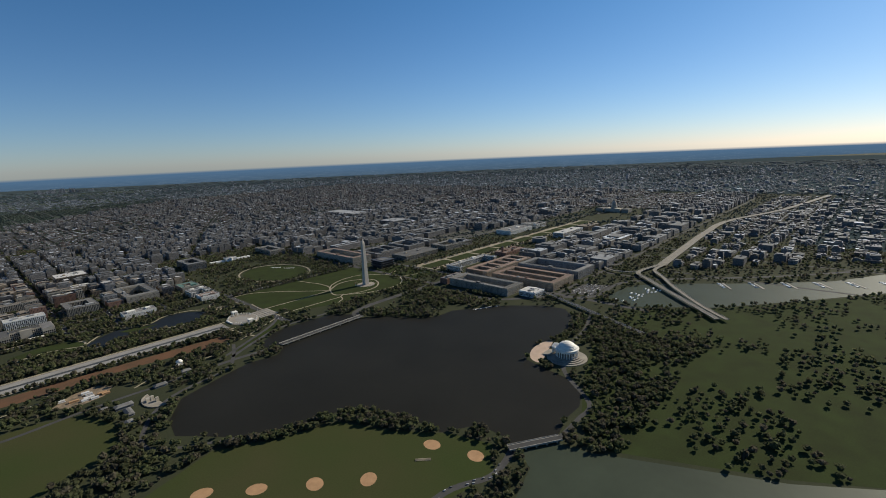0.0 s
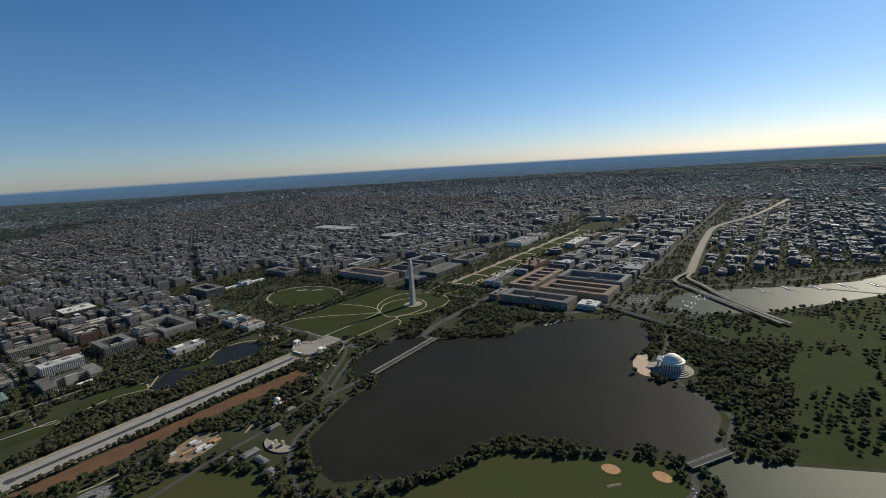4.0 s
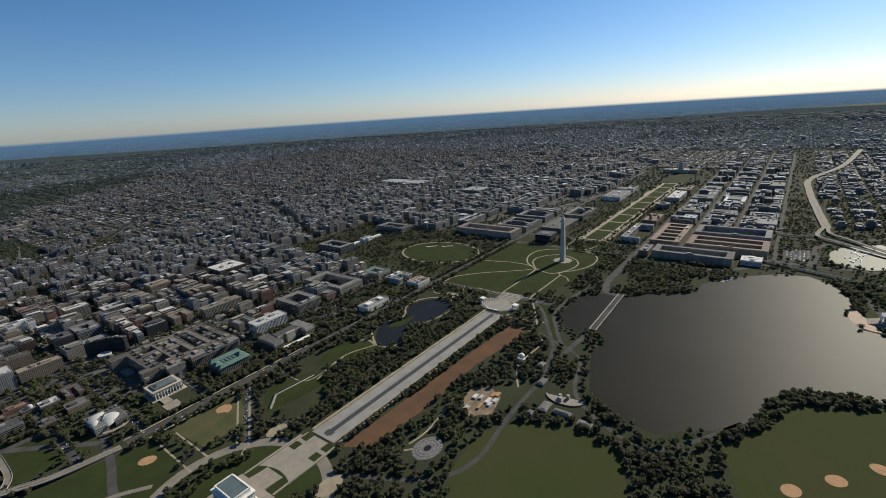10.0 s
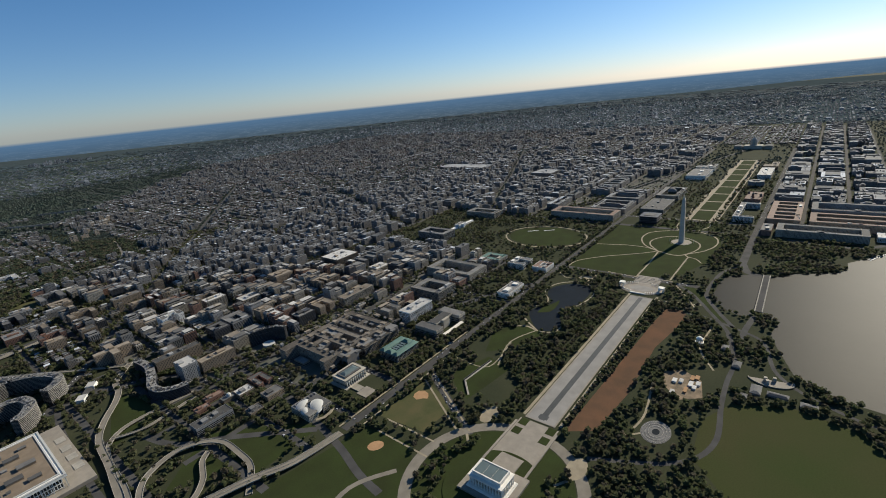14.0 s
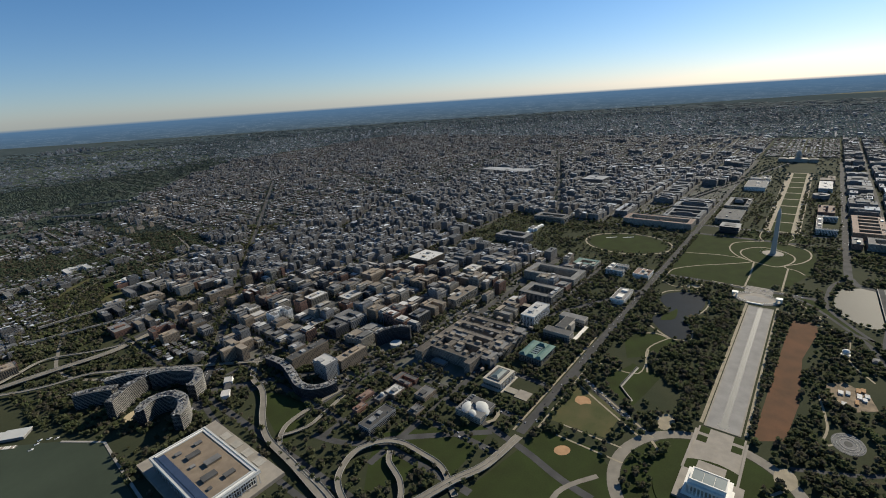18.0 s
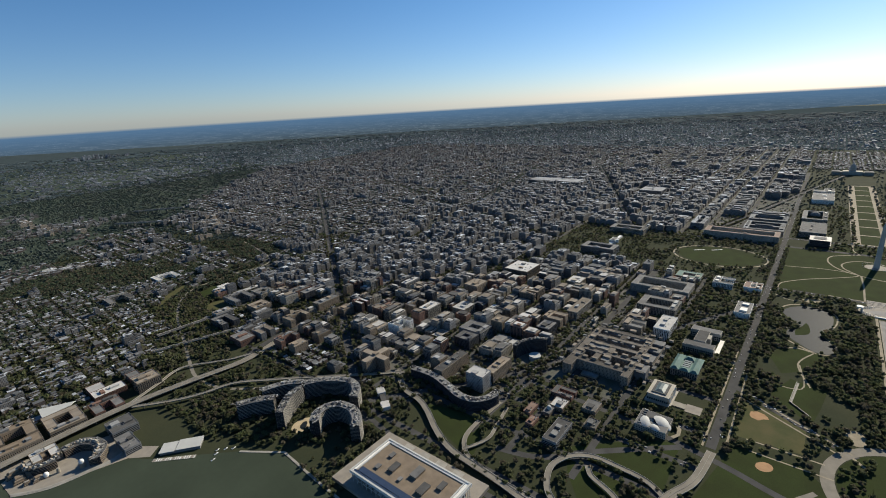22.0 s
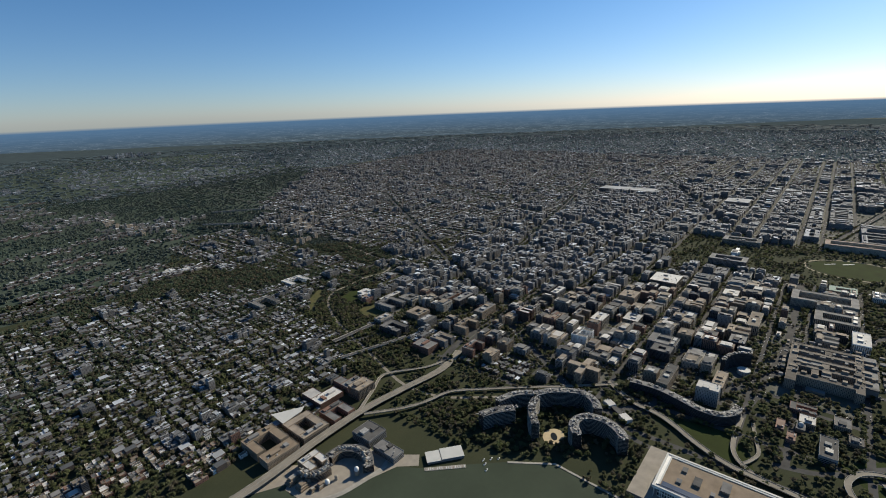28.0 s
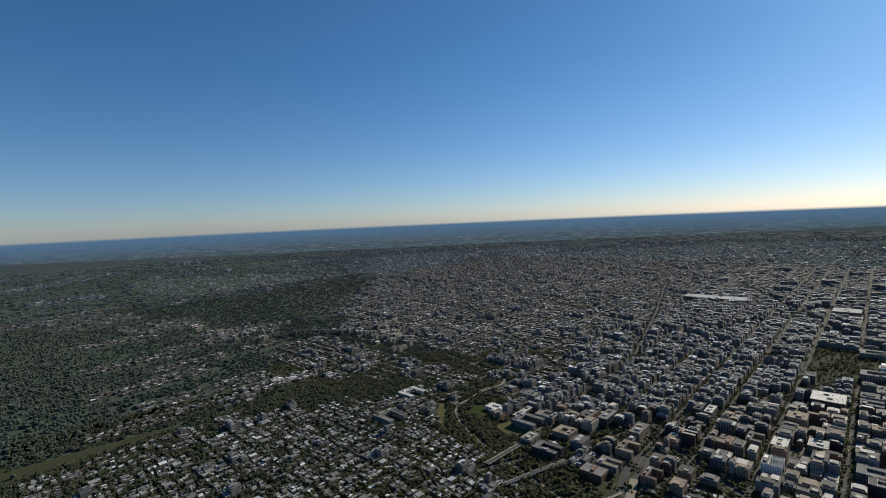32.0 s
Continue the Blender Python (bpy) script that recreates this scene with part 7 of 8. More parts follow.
for x, y, w, d, h in scattered:
    if covered(x, y) == 0:
        houses.append((x - w / 2, x + w / 2, y - d / 2, y + d / 2, h, random.choice((-1, 1))))
for x, y0, y1, way in row_cols:
    y = y0
    while y < y1 - 6:
        far = near_flight(x, y) > 3000
        w, d, h = random.uniform(12, 20) if far else random.uniform(6, 10), random.uniform(10, 16), random.uniform(6.5, 10.5)
        xj = x + random.uniform(-3, 3)
        xa, xb = (xj, xj + d) if way > 0 else (xj - d, xj)
        if random.random() < 0.92 and covered((xa + xb) / 2, y + w / 2) == 0 and covered(xa, y + w / 2) != 2 and covered(xb, y + w / 2) != 2 and seen_side(x, y):
            houses.append((xa, xb, y, y + w - 0.1, h, random.choice((-1, 1))))
        y += w * random.choice((1, 1, 1, 1, 1.6))
for x0, x1, y, way in row_lines:
    x = x0
    while x < x1 - 6:
        w, d, h = random.uniform(6, 9) if near_flight(x, y) < 3000 else random.uniform(13, 24), random.uniform(10, 15), random.uniform(6.5, 10.5)
        if random.random() < 0.05:
            w, d, h = 22, 18, random.uniform(12, 22) if x > -1400 else random.uniform(10, 14)
        yj = y + random.uniform(-2.5, 2.5)
        ya, yb = (yj, yj + d) if way > 0 else (yj - d, yj)
        if random.random() < 0.92 and covered(x + w / 2, (ya + yb) / 2) == 0 and covered(x + w / 2, ya) != 2 and covered(x + w / 2, yb) != 2 and seen_side(x, y):
            houses.append((x, x + w - 0.1, ya, yb, h, way))
            if random.random() < 0.5:
                house_box(x + 0.5, x + w * 0.5, yb if way > 0 else ya - 6, yb + 6 if way > 0 else ya, h * 0.7, way)
        x += w if y < 2800 or x > -1200 else w * random.choice((1, 1, 2.5))

# apartment houses on the hills beyond the woods
for gx, gy, gw, gd in GROVES:
    for k in range(int(gw * gd / 520)):
        x, y = gx + random.uniform(-gw, gw), gy + random.uniform(-gd, gd)
        a, b, h = random.uniform(6, 15), random.uniform(6, 11), random.uniform(9, 26) * (1.5 if gx > -1000 else 1)
        if covered(x, y) == 0:
            far_box(x - a, x + a, y - b, y + b, 0, h)
            mark_poly([(x - a - 6, y - b - 6), (x + a + 6, y - b - 6), (x + a + 6, y + b + 6), (x - a - 6, y + b + 6)], 1)

houses.sort(key=lambda r: near_flight((r[0] + r[1]) / 2, (r[2] + r[3]) / 2))
for n, r in enumerate(houses):
    (town_house if n < 200 and r[1] - r[0] < 19 else house_box)(*r)
    if n < 200:
        mark_poly([(r[0], r[2]), (r[1], r[2]), (r[1], r[3]), (r[0], r[3])], 1)
# keep trees off the houses
mark = np.array(row_v, np.float32)
ii = np.clip(((mark[:, 0] - GX0) / CELL).astype(int), 0, GNX - 1)
jj = np.clip(((mark[:, 1] - GY0) / CELL).astype(int), 0, GNY - 1)
cover[ii, jj] = 1
row_ob = new("row_houses", mesh_from("row_houses", row_v, row_f, ["row_wall", "far_roof"], row_m))
tagged(row_ob, "endless rows of brick town houses with flat roofs", "houses", kind="stuff")
far_ob = new("city_blocks", mesh_from("city_blocks", far_v, far_f, ["far_wall", "far_roof"], far_m))
tagged(far_ob, "dense far city blocks of brick and stone with flat roofs", "buildings", kind="stuff")

# ---- trees ----
def scatter(n, x0, x1, y0, y1, keep):
    x, y = np.random.uniform(x0, x1, n), np.random.uniform(y0, y1, n)
    ok = keep(x, y) & np.isin(covered(x, y), (0,))
    return x[ok], y[ok]


def right_side(x, y, least=300):
    (ax, ay), (bx, by) = FLIGHT
    return -((bx - ax) * (y - ay) - (by - ay) * (x - ax)) / math.hypot(bx - ax, by - ay) > least


def crowns(x, y, size, k, flat=0.75):
    """Crowns of many small leaf clumps round a ragged core: arrays of corners and quads."""
    n = len(x)
    h = size * np.random.uniform(0.9, 1.25, n)
    u = np.random.normal(size=(n, k, 3))
    u /= np.linalg.norm(u, axis=2, keepdims=True)
    u[:, :, 2] = np.abs(u[:, :, 2]) * 1.0 - 0.25
    r = np.random.uniform(0.80, 1.06, (n, k, 1))
    c = u * r * (size * 0.5)[:, None, None]
    c[:, :, 2] *= flat
    c += np.stack([x, y, h * 0.62], 1)[:, None]
    a = np.random.normal(size=(n, k, 3))
    a /= np.linalg.norm(a, axis=2, keepdims=True)
    b = np.cross(a, u + 0.4 * np.random.normal(size=(n, k, 3)))
    b /= np.linalg.norm(b, axis=2, keepdims=True) + 1e-6
    s = (size[:, None, None] * np.random.uniform(0.08, 0.15, (n, k, 1))) * (40 / k) ** 0.36
    q = np.stack([c - a * s - b * s * 0.6, c + a * s * 0.7 - b * s, c + a * s + b * s * 0.7, c - a * s * 0.6 + b * s], 2)
    return q.reshape(-1, 3)


def cores(x, y, size, sides=6, rings=((0.30, 0.34), (0.60, 0.47), (0.90, 0.25))):
    """The dense inside of each crown, an uneven many-sided lump."""
    n = len(x)
    ring = []
    for z, rr in rings:
        for i in range(sides):
            t = i * math.tau / sides + z * 3
            g = np.random.uniform(0.8, 1.15, n)
            ring.append(np.stack([x + size * rr * g * math.cos(t), y + size * rr * g * math.sin(t), size * z * np.random.uniform(0.9, 1.1, n)], 1))
    v = np.stack(ring, 1)
    f = []
    for j in range(len(rings) - 1):
        for i in range(sides):
            f.append([j * sides + i, j * sides + (i + 1) % sides, (j + 1) * sides + (i + 1) % sides, (j + 1) * sides + i])
    top = sides * (len(rings) - 1)
    f += [[top, top + 1, top + 2, top + 3], [top, top + 3, top + 4, top + 5]] if sides == 6 else [[top, top + 1, top + 2, top + 3]]
    f = (np.array(f)[None] + (np.arange(n) * len(rings) * sides)[:, None, None]).reshape(-1, 4)
    return v.reshape(-1, 3), f


FAR_RINGS = ((0.2, 0.46), (0.66, 0.34))


def wood(name, x, y, size, k, mat, label, kind="stuff"):
    if len(x) == 0:
        return
    q = crowns(x, y, size, k) if k else np.zeros((0, 3))
    v, f = cores(x, y, size * 0.95, 6) if k >= 10 else cores(x, y, size * 0.95, 4) if k else cores(x, y, size * 0.95, 4, FAR_RINGS)
    verts = np.concatenate([v, q])
    faces = np.concatenate([f, (np.arange(len(q)) + len(v)).reshape(-1, 4)])
    ob = new(name, mesh_from(name, verts, faces, [mat]))
    tagged(ob, label, "trees", kind=kind)
    return ob


def clumpy(x, y, scale, cut):
    """Thins points into groves and gaps."""
    v = np.sin(x / scale + 1.3 * np.sin(y / scale * 0.7)) + np.sin(y / scale * 1.1 + 1.7 * np.sin(x / scale * 0.6)) + np.random.uniform(-0.9, 0.9, len(x))
    return v > cut


def area_trees(x0, x1, y0, y1, per_ha, keep, cut=-9.0, scale=60.0):
    n = int((x1 - x0) * (y1 - y0) / 1e4 * per_ha)
    x, y = scatter(n, x0, x1, y0, y1, lambda a, b: right_side(a, b) & keep(a, b))
    if cut > -9:
        m = clumpy(x, y, scale, cut)
        x, y = x[m], y[m]
    return x, y


everywhere = lambda x, y: np.ones(len(x), bool)
woods_poly = lambda x, y: in_poly(x + 70 * np.sin(y / 90) + np.random.normal(0, 70, len(x)), y + 60 * np.sin(x / 110) + np.random.normal(0, 60, len(x)), DARK_WOODS)
sets = []
# the parks round the pools, basin and memorials
sets.append(area_trees(-1500, 160, -1100, 284, 105, lambda x, y: (x < 150), -0.6, 38))
sets.append(area_trees(145, 300, -200, 130, 45, everywhere))
sets.append(area_trees(-1860, -1290, 290, 1390, 80, everywhere, -0.9, 35))
sets.append(area_trees(-400, 1000, -1780, -850, 30, lambda x, y: in_poly(x, y, EAST_PARK), 0.1, 60))
sets.append(area_trees(-330, 140, 284, 1150, 40, lambda x, y: ((x + 107) / 140) ** 2 + ((y - 480) / 172) ** 2 > 1, -0.2, 40))
sets.append(area_trees(-60, 420, -1000, -480, 50, everywhere, -0.3, 40))
sets.append(area_trees(-1300, -390, 290, 800, 60, everywhere, -0.8, 25))
# trees before the palaces of the avenue, and a second row across it
for yy, a, b in ((310, -1345, -880), (258, -1250, -1040), (313, -860, -700)):
    ex = np.arange(a, b, 8.5) + np.random.uniform(-2.5, 2.5, len(np.arange(a, b, 8.5)))
    ex = ex[np.random.random(len(ex)) < 0.8]
    sets.append((ex, yy + np.random.uniform(-3.5, 3.5, len(ex))))
# street trees along the avenues and the straight streets near the parks
def kerb_trees(a, b, off, gap, share):
    d = math.hypot(b[0] - a[0], b[1] - a[1])
    n = int(d / gap)
    t = (np.arange(n) + np.random.uniform(0, 0.6, n)) / max(n, 1)
    for s in (-1, 1):
        x = a[0] + (b[0] - a[0]) * t - (b[1] - a[1]) / d * off * s
        y = a[1] + (b[1] - a[1]) * t + (b[0] - a[0]) / d * off * s
        ok = (np.random.random(n) < share) & (covered(x, y) != 1) & (covered(x, y) != 3) & right_side(x, y)
        sets.append((x[ok], y[ok]))


for pts, w in AVENUES:
    for a, b in zip(pts, pts[1:]):
        kerb_trees(a, b, w / 2 - 1, 8.5, 0.75)
for x in NS[:14]:
    kerb_trees((x, 1160 if -300 < x < 100 else 300), (x, 1700), 9.5, 9, 0.55)
for y in EW[1:12]:
    kerb_trees((-1400, y), (-390, y), 9.0, 9, 0.55)
# a loose ring of trees on the temple's round lawn
ra, rr = np.random.uniform(0.75, 5.5, 90), np.random.uniform(84, 122, 90)
sets.append((-1293 + rr * np.cos(ra), -22 + rr * np.sin(ra)))
sets.append(area_trees(-2480, -2190, 1290, 1390, 70, everywhere))
# elm rows beside the long pool and along the avenue
for yy in (34, 48, 62, -58, -70, 268, 302):
    ex = np.arange(-1105 if abs(yy) < 100 else -1040, -520 if abs(yy) < 100 else 140, 11.0)
    ey = yy + np.random.uniform(-2, 2, len(ex))
    ok = np.isin(covered(ex, ey), (0,))
    sets.append((ex[ok], ey[ok]))
# along the mall
sets.append(area_trees(300, 1800, -62, 62, 75, lambda x, y: np.abs(y) > 40))
# creek valley, gardens and the western woods
sets.append(area_trees(-2300, -700, 1100, 4300, 70, lambda x, y: (line_distance(x, y, CREEK) < 95) & (line_distance(x, y, PARKWAY) > 19)))
sets.append(area_trees(-2700, -1230, 2280, 3160, 75, lambda x, y: in_poly(x, y, WEST_PARK)))
sets.append(area_trees(-1750, -850, 2300, 3520, 36, lambda x, y: ~in_poly(x, y, WEST_PARK)))
sets.append(area_trees(-2800, -1300, 1420, 2800, 100, lambda x, y: y > 1500))
# street and garden trees of the city
sets.append(area_trees(-1600, 2400, 284, 2000, 20, everywhere))
sets.append(area_trees(-1000, -450, -900, -500, 110, lambda x, y: in_poly(x, y, [(-772, -547), (-692, -609), (-620, -630), (-528, -686), (-497, -824), (-458, -922), (-481, -955), (-529, -818), (-652, -700), (-758, -651)])))
sets.append(area_trees(-1350, -850, 300, 480, 34, lambda x, y: y == y))
sets.append(area_trees(-1200, 4000, 1990, 5800, 27, lambda x, y: ~in_poly(x, y, DARK_WOODS)))
sets.append(area_trees(300, 4000, -1500, 284, 26, lambda x, y: (np.abs(y) > 70) & ~in_poly(x, y, EAST_PARK)))
tx, ty = np.concatenate([s[0] for s in sets]), np.concatenate([s[1] for s in sets])
td = line_distance(tx, ty, FLIGHT)
order = np.argsort(td)
tx, ty, td = tx[order], ty[order], td[order]
tsize = np.random.uniform(6.0, 12.5, len(tx))
thin = (td < 2700) | (np.random.random(len(tx)) < 0.42)
tx, ty, td, tsize = tx[thin], ty[thin], td[thin], np.where(td > 2700, tsize * 1.4, tsize)[thin]
dark = np.random.choice(3, len(tx), p=(0.32, 0.40, 0.28))
for lo, hi, k, nm in ((0, 1150, 12, "near"), (1150, 2500, 3, "mid"), (2500, 9000, 0, "far")):
    for dk, mt in ((0, "leaf"), (1, "leaf_dark"), (2, "leaf_brown")):
        m = (td >= lo) & (td < hi) & (dark == dk)
        if nm == "near":
            m[:220] = False
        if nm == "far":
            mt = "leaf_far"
        hill = m & (ty > 2050) & (tx < -950)
        if nm == "mid" and dk != 2:
            wood("trees", tx[hill], ty[hill], tsize[hill], k, "leaf_west", "deep green trees on a wooded hillside")
            m &= ~hill
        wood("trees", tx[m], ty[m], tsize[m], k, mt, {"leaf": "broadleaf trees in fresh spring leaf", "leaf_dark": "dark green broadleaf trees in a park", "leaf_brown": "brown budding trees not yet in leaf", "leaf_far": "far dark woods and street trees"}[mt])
# the closed canopy of the western woods
wx, wy = area_trees(-3500, 1250, 2600, 6400, 27, woods_poly)
open_ground = np.zeros(len(wx), bool)
for x, y, w in CLEARINGS:
    open_ground |= (wx > x - 30) & (wx < x + w + 30) & (wy > y - 60) & (wy < y + 150)
for x, y, w, d in GROVES:
    open_ground |= (np.abs(wx - x) < w) & (np.abs(wy - y + 30) < d + 40)
stays = (~open_ground | (np.random.random(len(wx)) < 0.3)) & ((wy < 4000) | (np.random.random(len(wx)) < 0.62))
wx, wy = wx[stays], wy[stays]
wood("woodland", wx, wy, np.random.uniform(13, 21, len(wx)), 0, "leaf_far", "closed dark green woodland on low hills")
# the nearest trees one by one
kinds = []
for i in range(6):
    s = np.array([random.uniform(10, 15)])
    z = np.array([0.0])
    top = empty("tree", 0, 0, 0, "broadleaf tree with a ragged spring-green crown", "tree", "park trees")
    trunk = Shape().lathe(0, 0, [(0.45, 0), (0.32, s[0] * 0.25), (0.2, s[0] * 0.5)], 7)
    for j in range(4):
        a = j * 1.57 + i
        trunk.add([(0.15 * math.cos(a + 1.5), 0.15 * math.sin(a + 1.5), s[0] * 0.28), (0.15 * math.cos(a - 1.5), 0.15 * math.sin(a - 1.5), s[0] * 0.28), (s[0] * 0.26 * math.cos(a), s[0] * 0.26 * math.sin(a), s[0] * 0.56)], [[0, 1, 2]])
    trunk.put("trunk", "bark", top)
    q = crowns(z, z, s, 90)
    v, f = cores(z, z, s * 0.85)
    cr = new("crown", mesh_from("crown", np.concatenate([v, q]), np.concatenate([f, (np.arange(len(q)) + len(v)).reshape(-1, 4)]), [("leaf", "leaf_dark", "leaf_brown")[i % 3]]))
    under(cr, top)
    kinds.append(top)
for i in range(min(220, len(tx))):
    m = pose(tx[i], ty[i], 0, 0, 0, random.uniform(0, 360))
    if i < 6:
        kinds[i].matrix_basis = m
    else:
        copy_thing(kinds[i % 6], m)

# ---- the outer city and its suburbs, to the edge of sight ----
rng = np.random.default_rng(7)
n = 165000
ox, oy = rng.uniform(-6000, 13000, n), rng.uniform(-4500, 13500, n)
inner = (ox > -3400) & (ox < 3900) & (oy > -1100) & (oy < 5850)
inner |= in_poly(ox, oy, [(3400, 5900), (3400, -1200), (3900, -1200), (3900, 5900)])
wooded = (ox < -300 - 0.12 * (oy - 5500) + 700 * np.sin(oy / 1500)) & (oy > 2800)
keep = right_side(ox, oy, 900) & ~inner & (np.hypot(ox + 2000, oy) < 12900) & ((oy > -1100) | (ox > 1500 - 0.8 * (oy + 1100)))
cluster = np.sin(ox / 430 + 2 * np.sin(oy / 610)) + np.sin(oy / 380 + 1.5 * np.sin(ox / 530))
keep &= np.where(wooded, cluster > 1.25, rng.random(n) < np.clip(1.45 - np.hypot(ox, oy) / 8200, 0.10, 1) * 0.75)
ox, oy = ox[keep], oy[keep]
# houses keep to the lines of the street grid
along = np.sin(np.round(ox / 420) * 12.9 + np.round(oy / 360) * 7.7) > 0
gx, gy = np.round(ox / 34) * 34 + rng.uniform(-5, 5, len(ox)), np.round(oy / 62) * 62 + rng.choice([-16, 16], len(oy))
hx, hy = np.round(ox / 62) * 62 + rng.choice([-16, 16], len(ox)), np.round(oy / 34) * 34 + rng.uniform(-5, 5, len(oy))
ox, oy = np.where(along, gx, hx), np.where(along, gy, hy)
ow, od, oh = rng.uniform(9, 16, len(ox)), rng.uniform(6, 10, len(ox)), rng.uniform(7, 12, len(ox))
big = rng.random(len(ox)) < 0.05
ow[big] *= 2.2
od[big] *= 2.0
oh[big] *= rng.uniform(1.2, 3.0, big.sum())
# a cluster of pale towers far out among the woods
ox, oy = np.append(ox, rng.uniform(350, 1350, 46)), np.append(oy, rng.uniform(11300, 11900, 46))
ow, od, oh = np.append(ow, rng.uniform(9, 22, 46)), np.append(od, rng.uniform(9, 16, 46)), np.append(oh, rng.uniform(35, 105, 46))
c = np.array([(-1, -1), (1, -1), (1, 1), (-1, 1)])
bv = np.zeros((len(ox), 8, 3))
for i in range(8):
    bv[:, i, 0] = ox + c[i % 4][0] * ow
    bv[:, i, 1] = oy + c[i % 4][1] * od
    bv[:, i, 2] = 0 if i < 4 else oh
bf = np.array([[0, 1, 5, 4], [1, 2, 6, 5], [2, 3, 7, 6], [3, 0, 4, 7], [4, 5, 6, 7]])
bf = (bf[None] + (np.arange(len(ox)) * 8)[:, None, None]).reshape(-1, 4)
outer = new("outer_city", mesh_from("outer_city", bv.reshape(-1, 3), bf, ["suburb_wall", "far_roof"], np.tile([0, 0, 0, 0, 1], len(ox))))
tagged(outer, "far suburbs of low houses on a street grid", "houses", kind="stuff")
# their woods and garden trees
n = 62000
fx, fy = rng.uniform(-6000, 12500, n), rng.uniform(-4500, 13500, n)
inner = (fx > -3400) & (fx < 3900) & (fy > -1100) & (fy < 5850)
wooded = (fx < -300 - 0.12 * (fy - 5500) + 700 * np.sin(fy / 1500)) & (fy > 2800)
keep = right_side(fx, fy, 900) & ~inner & (np.hypot(fx + 2000, fy) < 12900) & ((fy > -1100) | (fx > 1400 - 0.8 * (fy + 1100)))
grove = np.sin(fx / 510 + 2 * np.sin(fy / 700)) + np.sin(fy / 620 + 1.5 * np.sin(fx / 830)) > 1.0 - np.clip((np.hypot(fx, fy) - 4500) / 4500, 0, 1.4) * 1.1
keep &= wooded | grove | (rng.random(n) < 0.10)
fx, fy = fx[keep], fy[keep]
fs = rng.uniform(30, 64, len(fx))
v, f = cores(fx, fy, fs, 4, FAR_RINGS)
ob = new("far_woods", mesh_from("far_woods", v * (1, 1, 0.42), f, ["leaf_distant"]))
tagged(ob, "far dark woods and garden trees in haze", "trees", kind="stuff")
# at the edge of sight only patches of wood and roofs are left
n = 2400
fr, fa = rng.uniform(11000, 13200, n), rng.uniform(-0.3, 1.75, n)
fx, fy = -1700 + fr * np.cos(fa), fr * np.sin(fa)
fs = rng.uniform(110, 240, n)
v, f = cores(fx, fy, fs, 4, FAR_RINGS)
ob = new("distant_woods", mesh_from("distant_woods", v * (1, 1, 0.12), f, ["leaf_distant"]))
tagged(ob, "distant dark woods along the skyline", "trees", kind="stuff")

# ---- cars on the roads and in the car parks ----
CAR = np.array([(-2.2, -0.9, 0.3), (2.2, -0.9, 0.3), (2.2, 0.9, 0.3), (-2.2, 0.9, 0.3), (-2.2, -0.9, 0.95), (2.2, -0.9, 0.9), (2.2, 0.9, 0.9), (-2.2, 0.9, 0.95),
                (-1.5, -0.75, 1.5), (0.7, -0.75, 1.5), (0.7, 0.75, 1.5), (-1.5, 0.75, 1.5), (1.4, -0.85, 0.92), (1.4, 0.85, 0.92)])
CAR_F = np.array([[0, 1, 5, 4], [1, 2, 6, 5], [2, 3, 7, 6], [3, 0, 4, 7], [4, 12, 9, 8], [5, 6, 13, 12], [12, 13, 10, 9], [13, 7, 11, 10], [7, 4, 8, 11], [8, 9, 10, 11]])
cx, cy, ca, cz = [], [], [], []


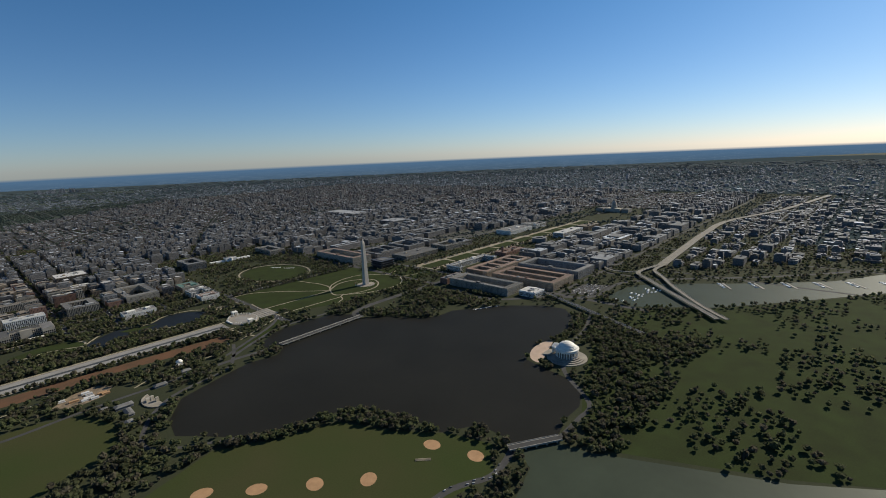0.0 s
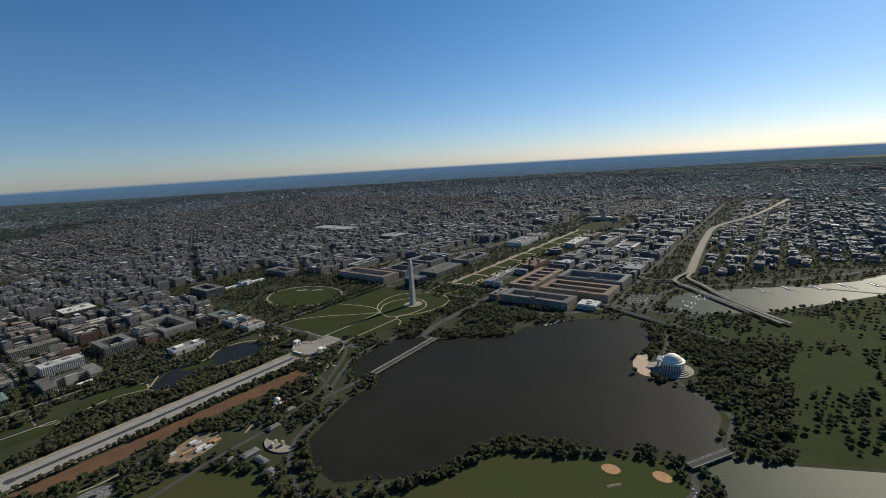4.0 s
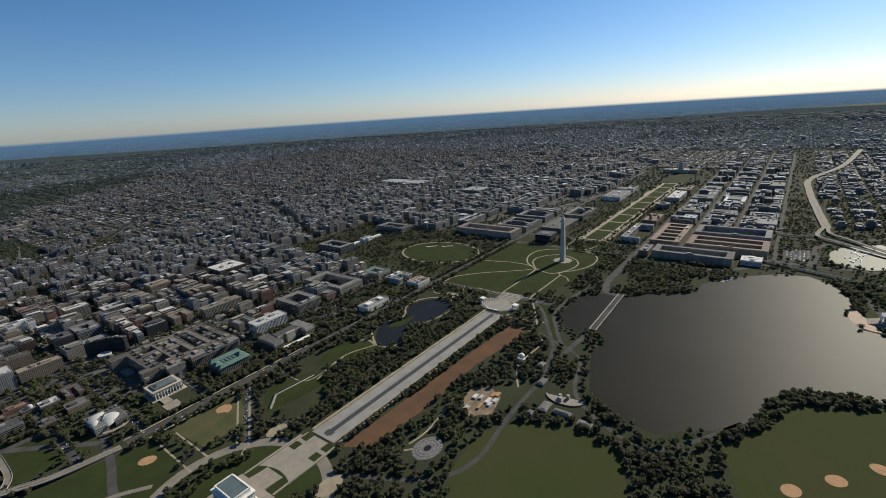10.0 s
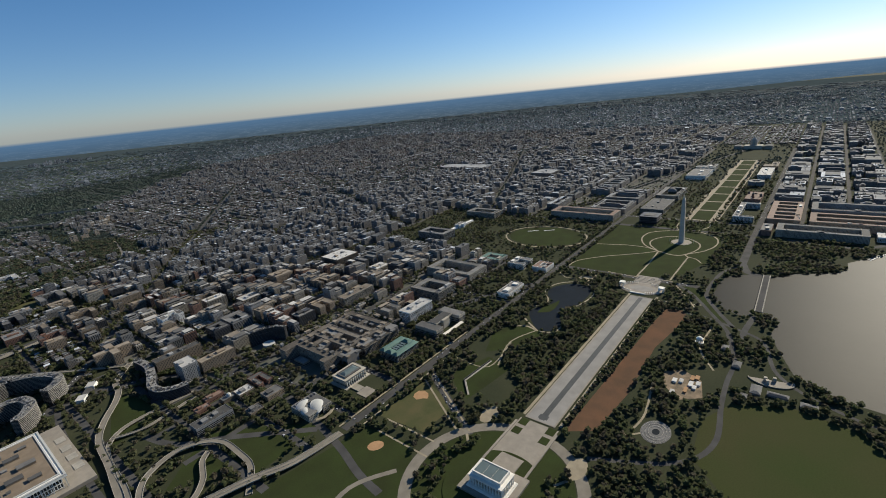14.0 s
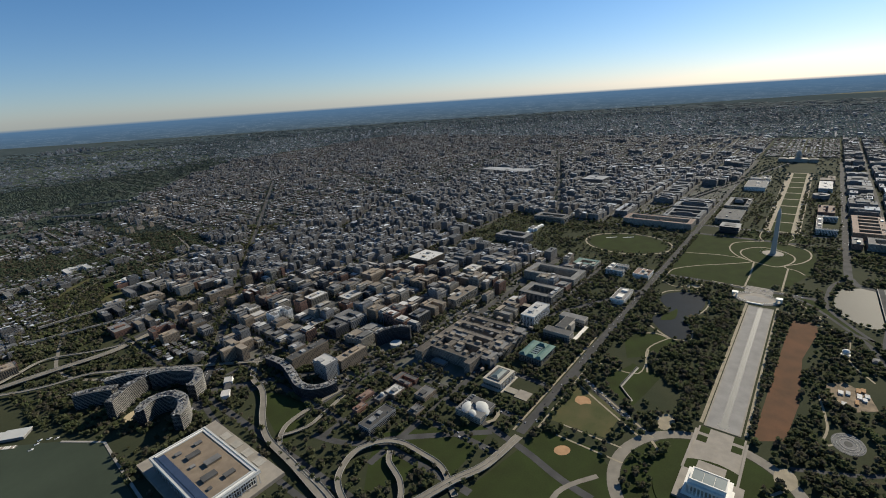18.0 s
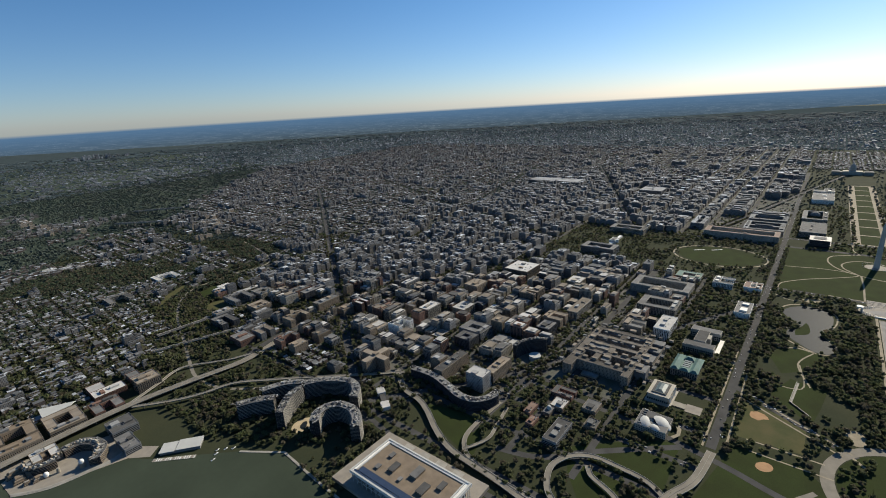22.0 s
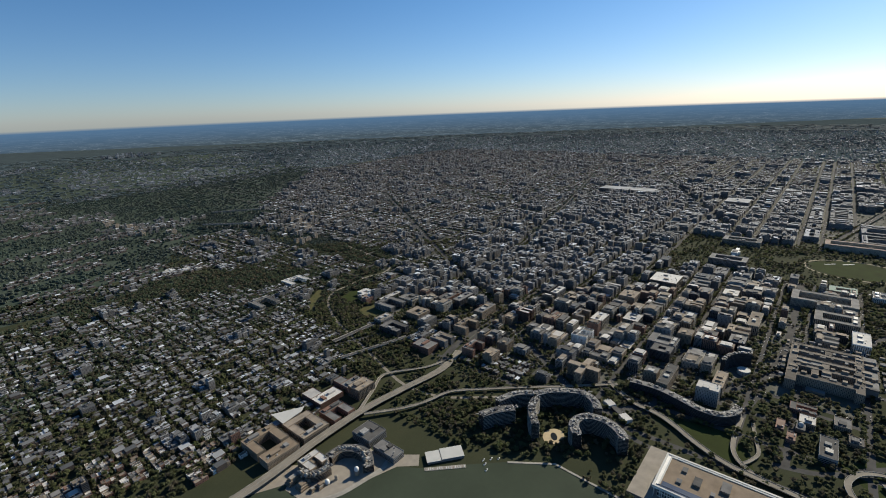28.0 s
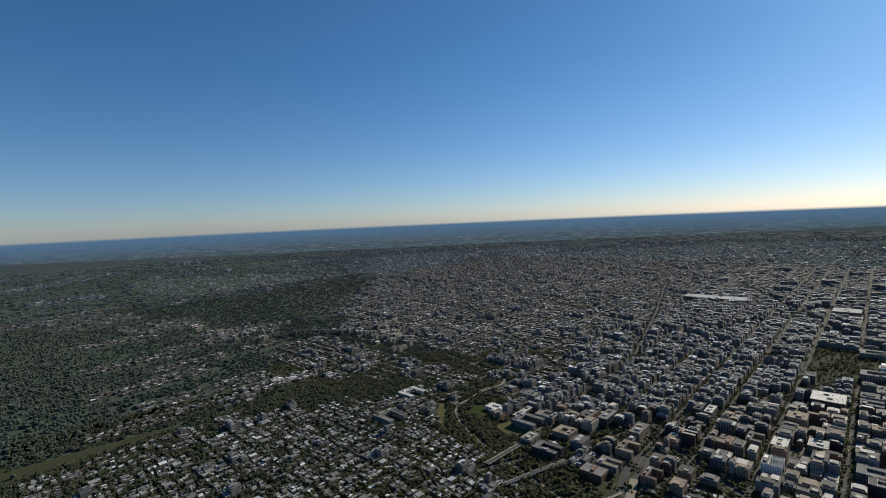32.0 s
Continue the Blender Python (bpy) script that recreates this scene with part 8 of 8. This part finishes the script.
def traffic(pts, w, gap, z=0.25, heights=None, curve=True):
    line = smooth(pts, 6) if curve and len(pts) > 2 else pts
    for a, b in zip(line, line[1:]):
        d = Vector((b[0] - a[0], b[1] - a[1]))
        n = int(d.length / gap + random.random())
        for _ in range(n):
            t, s = random.random(), random.choice((-1, 1)) * random.uniform(0.15, 0.42) * w
            u = d.normalized()
            cx.append(a[0] + d.x * t - u.y * s)
            cy.append(a[1] + d.y * t + u.x * s)
            ca.append(math.atan2(d.y, d.x))
            cz.append(z)


for x in NS:
    if -1400 <= x <= 800:
        traffic([(x, 300 if x < -300 or x > 140 else 1160), (x, 2000)], 15, 16)
for y in EW[1:]:
    if y < 2400:
        traffic([(-1300, y), (-390, y)], 14, 16)
        traffic([(160, y), (900, y)], 14, 18)
traffic([(-1330, 284), (1500, 284)], 24, 16)
traffic([(-385, -135), (-385, 1150)], 18, 18)
traffic([(150, -205), (1500, -205)], 20, 16)
traffic([(285, -600), (285, 2000)], 18, 16)
traffic([(-900, -780), (-700, -930), (-597, -957), (-545, -982), (-505, -980)], 11, 9)
traffic([(-1215, 75), (-1102, 255)], 15, 8)
traffic([(-1460, 713), (-1394, 690), (-1196, 662), (-953, 640)], 18, 20)
for pts, w in AVENUES:
    traffic(pts, w * 0.7, 16, 0.28, curve=False)
for _ in range(160):
    cx.append(random.uniform(320, 450))
    cy.append(random.choice((-652, -664, -676, -688, -700, -710)))
    ca.append(1.57)
    cz.append(0.25)
cx, cy, ca, cz = map(np.array, (cx, cy, ca, cz))
co, si = np.cos(ca)[:, None], np.sin(ca)[:, None]
cv = np.stack([cx[:, None] + CAR[:, 0] * co - CAR[:, 1] * si, cy[:, None] + CAR[:, 0] * si + CAR[:, 1] * co, cz[:, None] + CAR[:, 2] + 0 * co], 2).reshape(-1, 3)
cf = (CAR_F[None] + (np.arange(len(cx)) * 14)[:, None, None]).reshape(-1, 4)
tagged(new("cars", mesh_from("cars", cv, cf, ["car"])), "cars in many colours along the streets", "cars", kind="stuff")

# ---- everything to the one proportion ----
for ob in scene.objects:
    if ob.parent is None and ob.type in ("MESH", "EMPTY"):
        ob.location = ob.location * UNIT
        ob.scale = ob.scale * UNIT
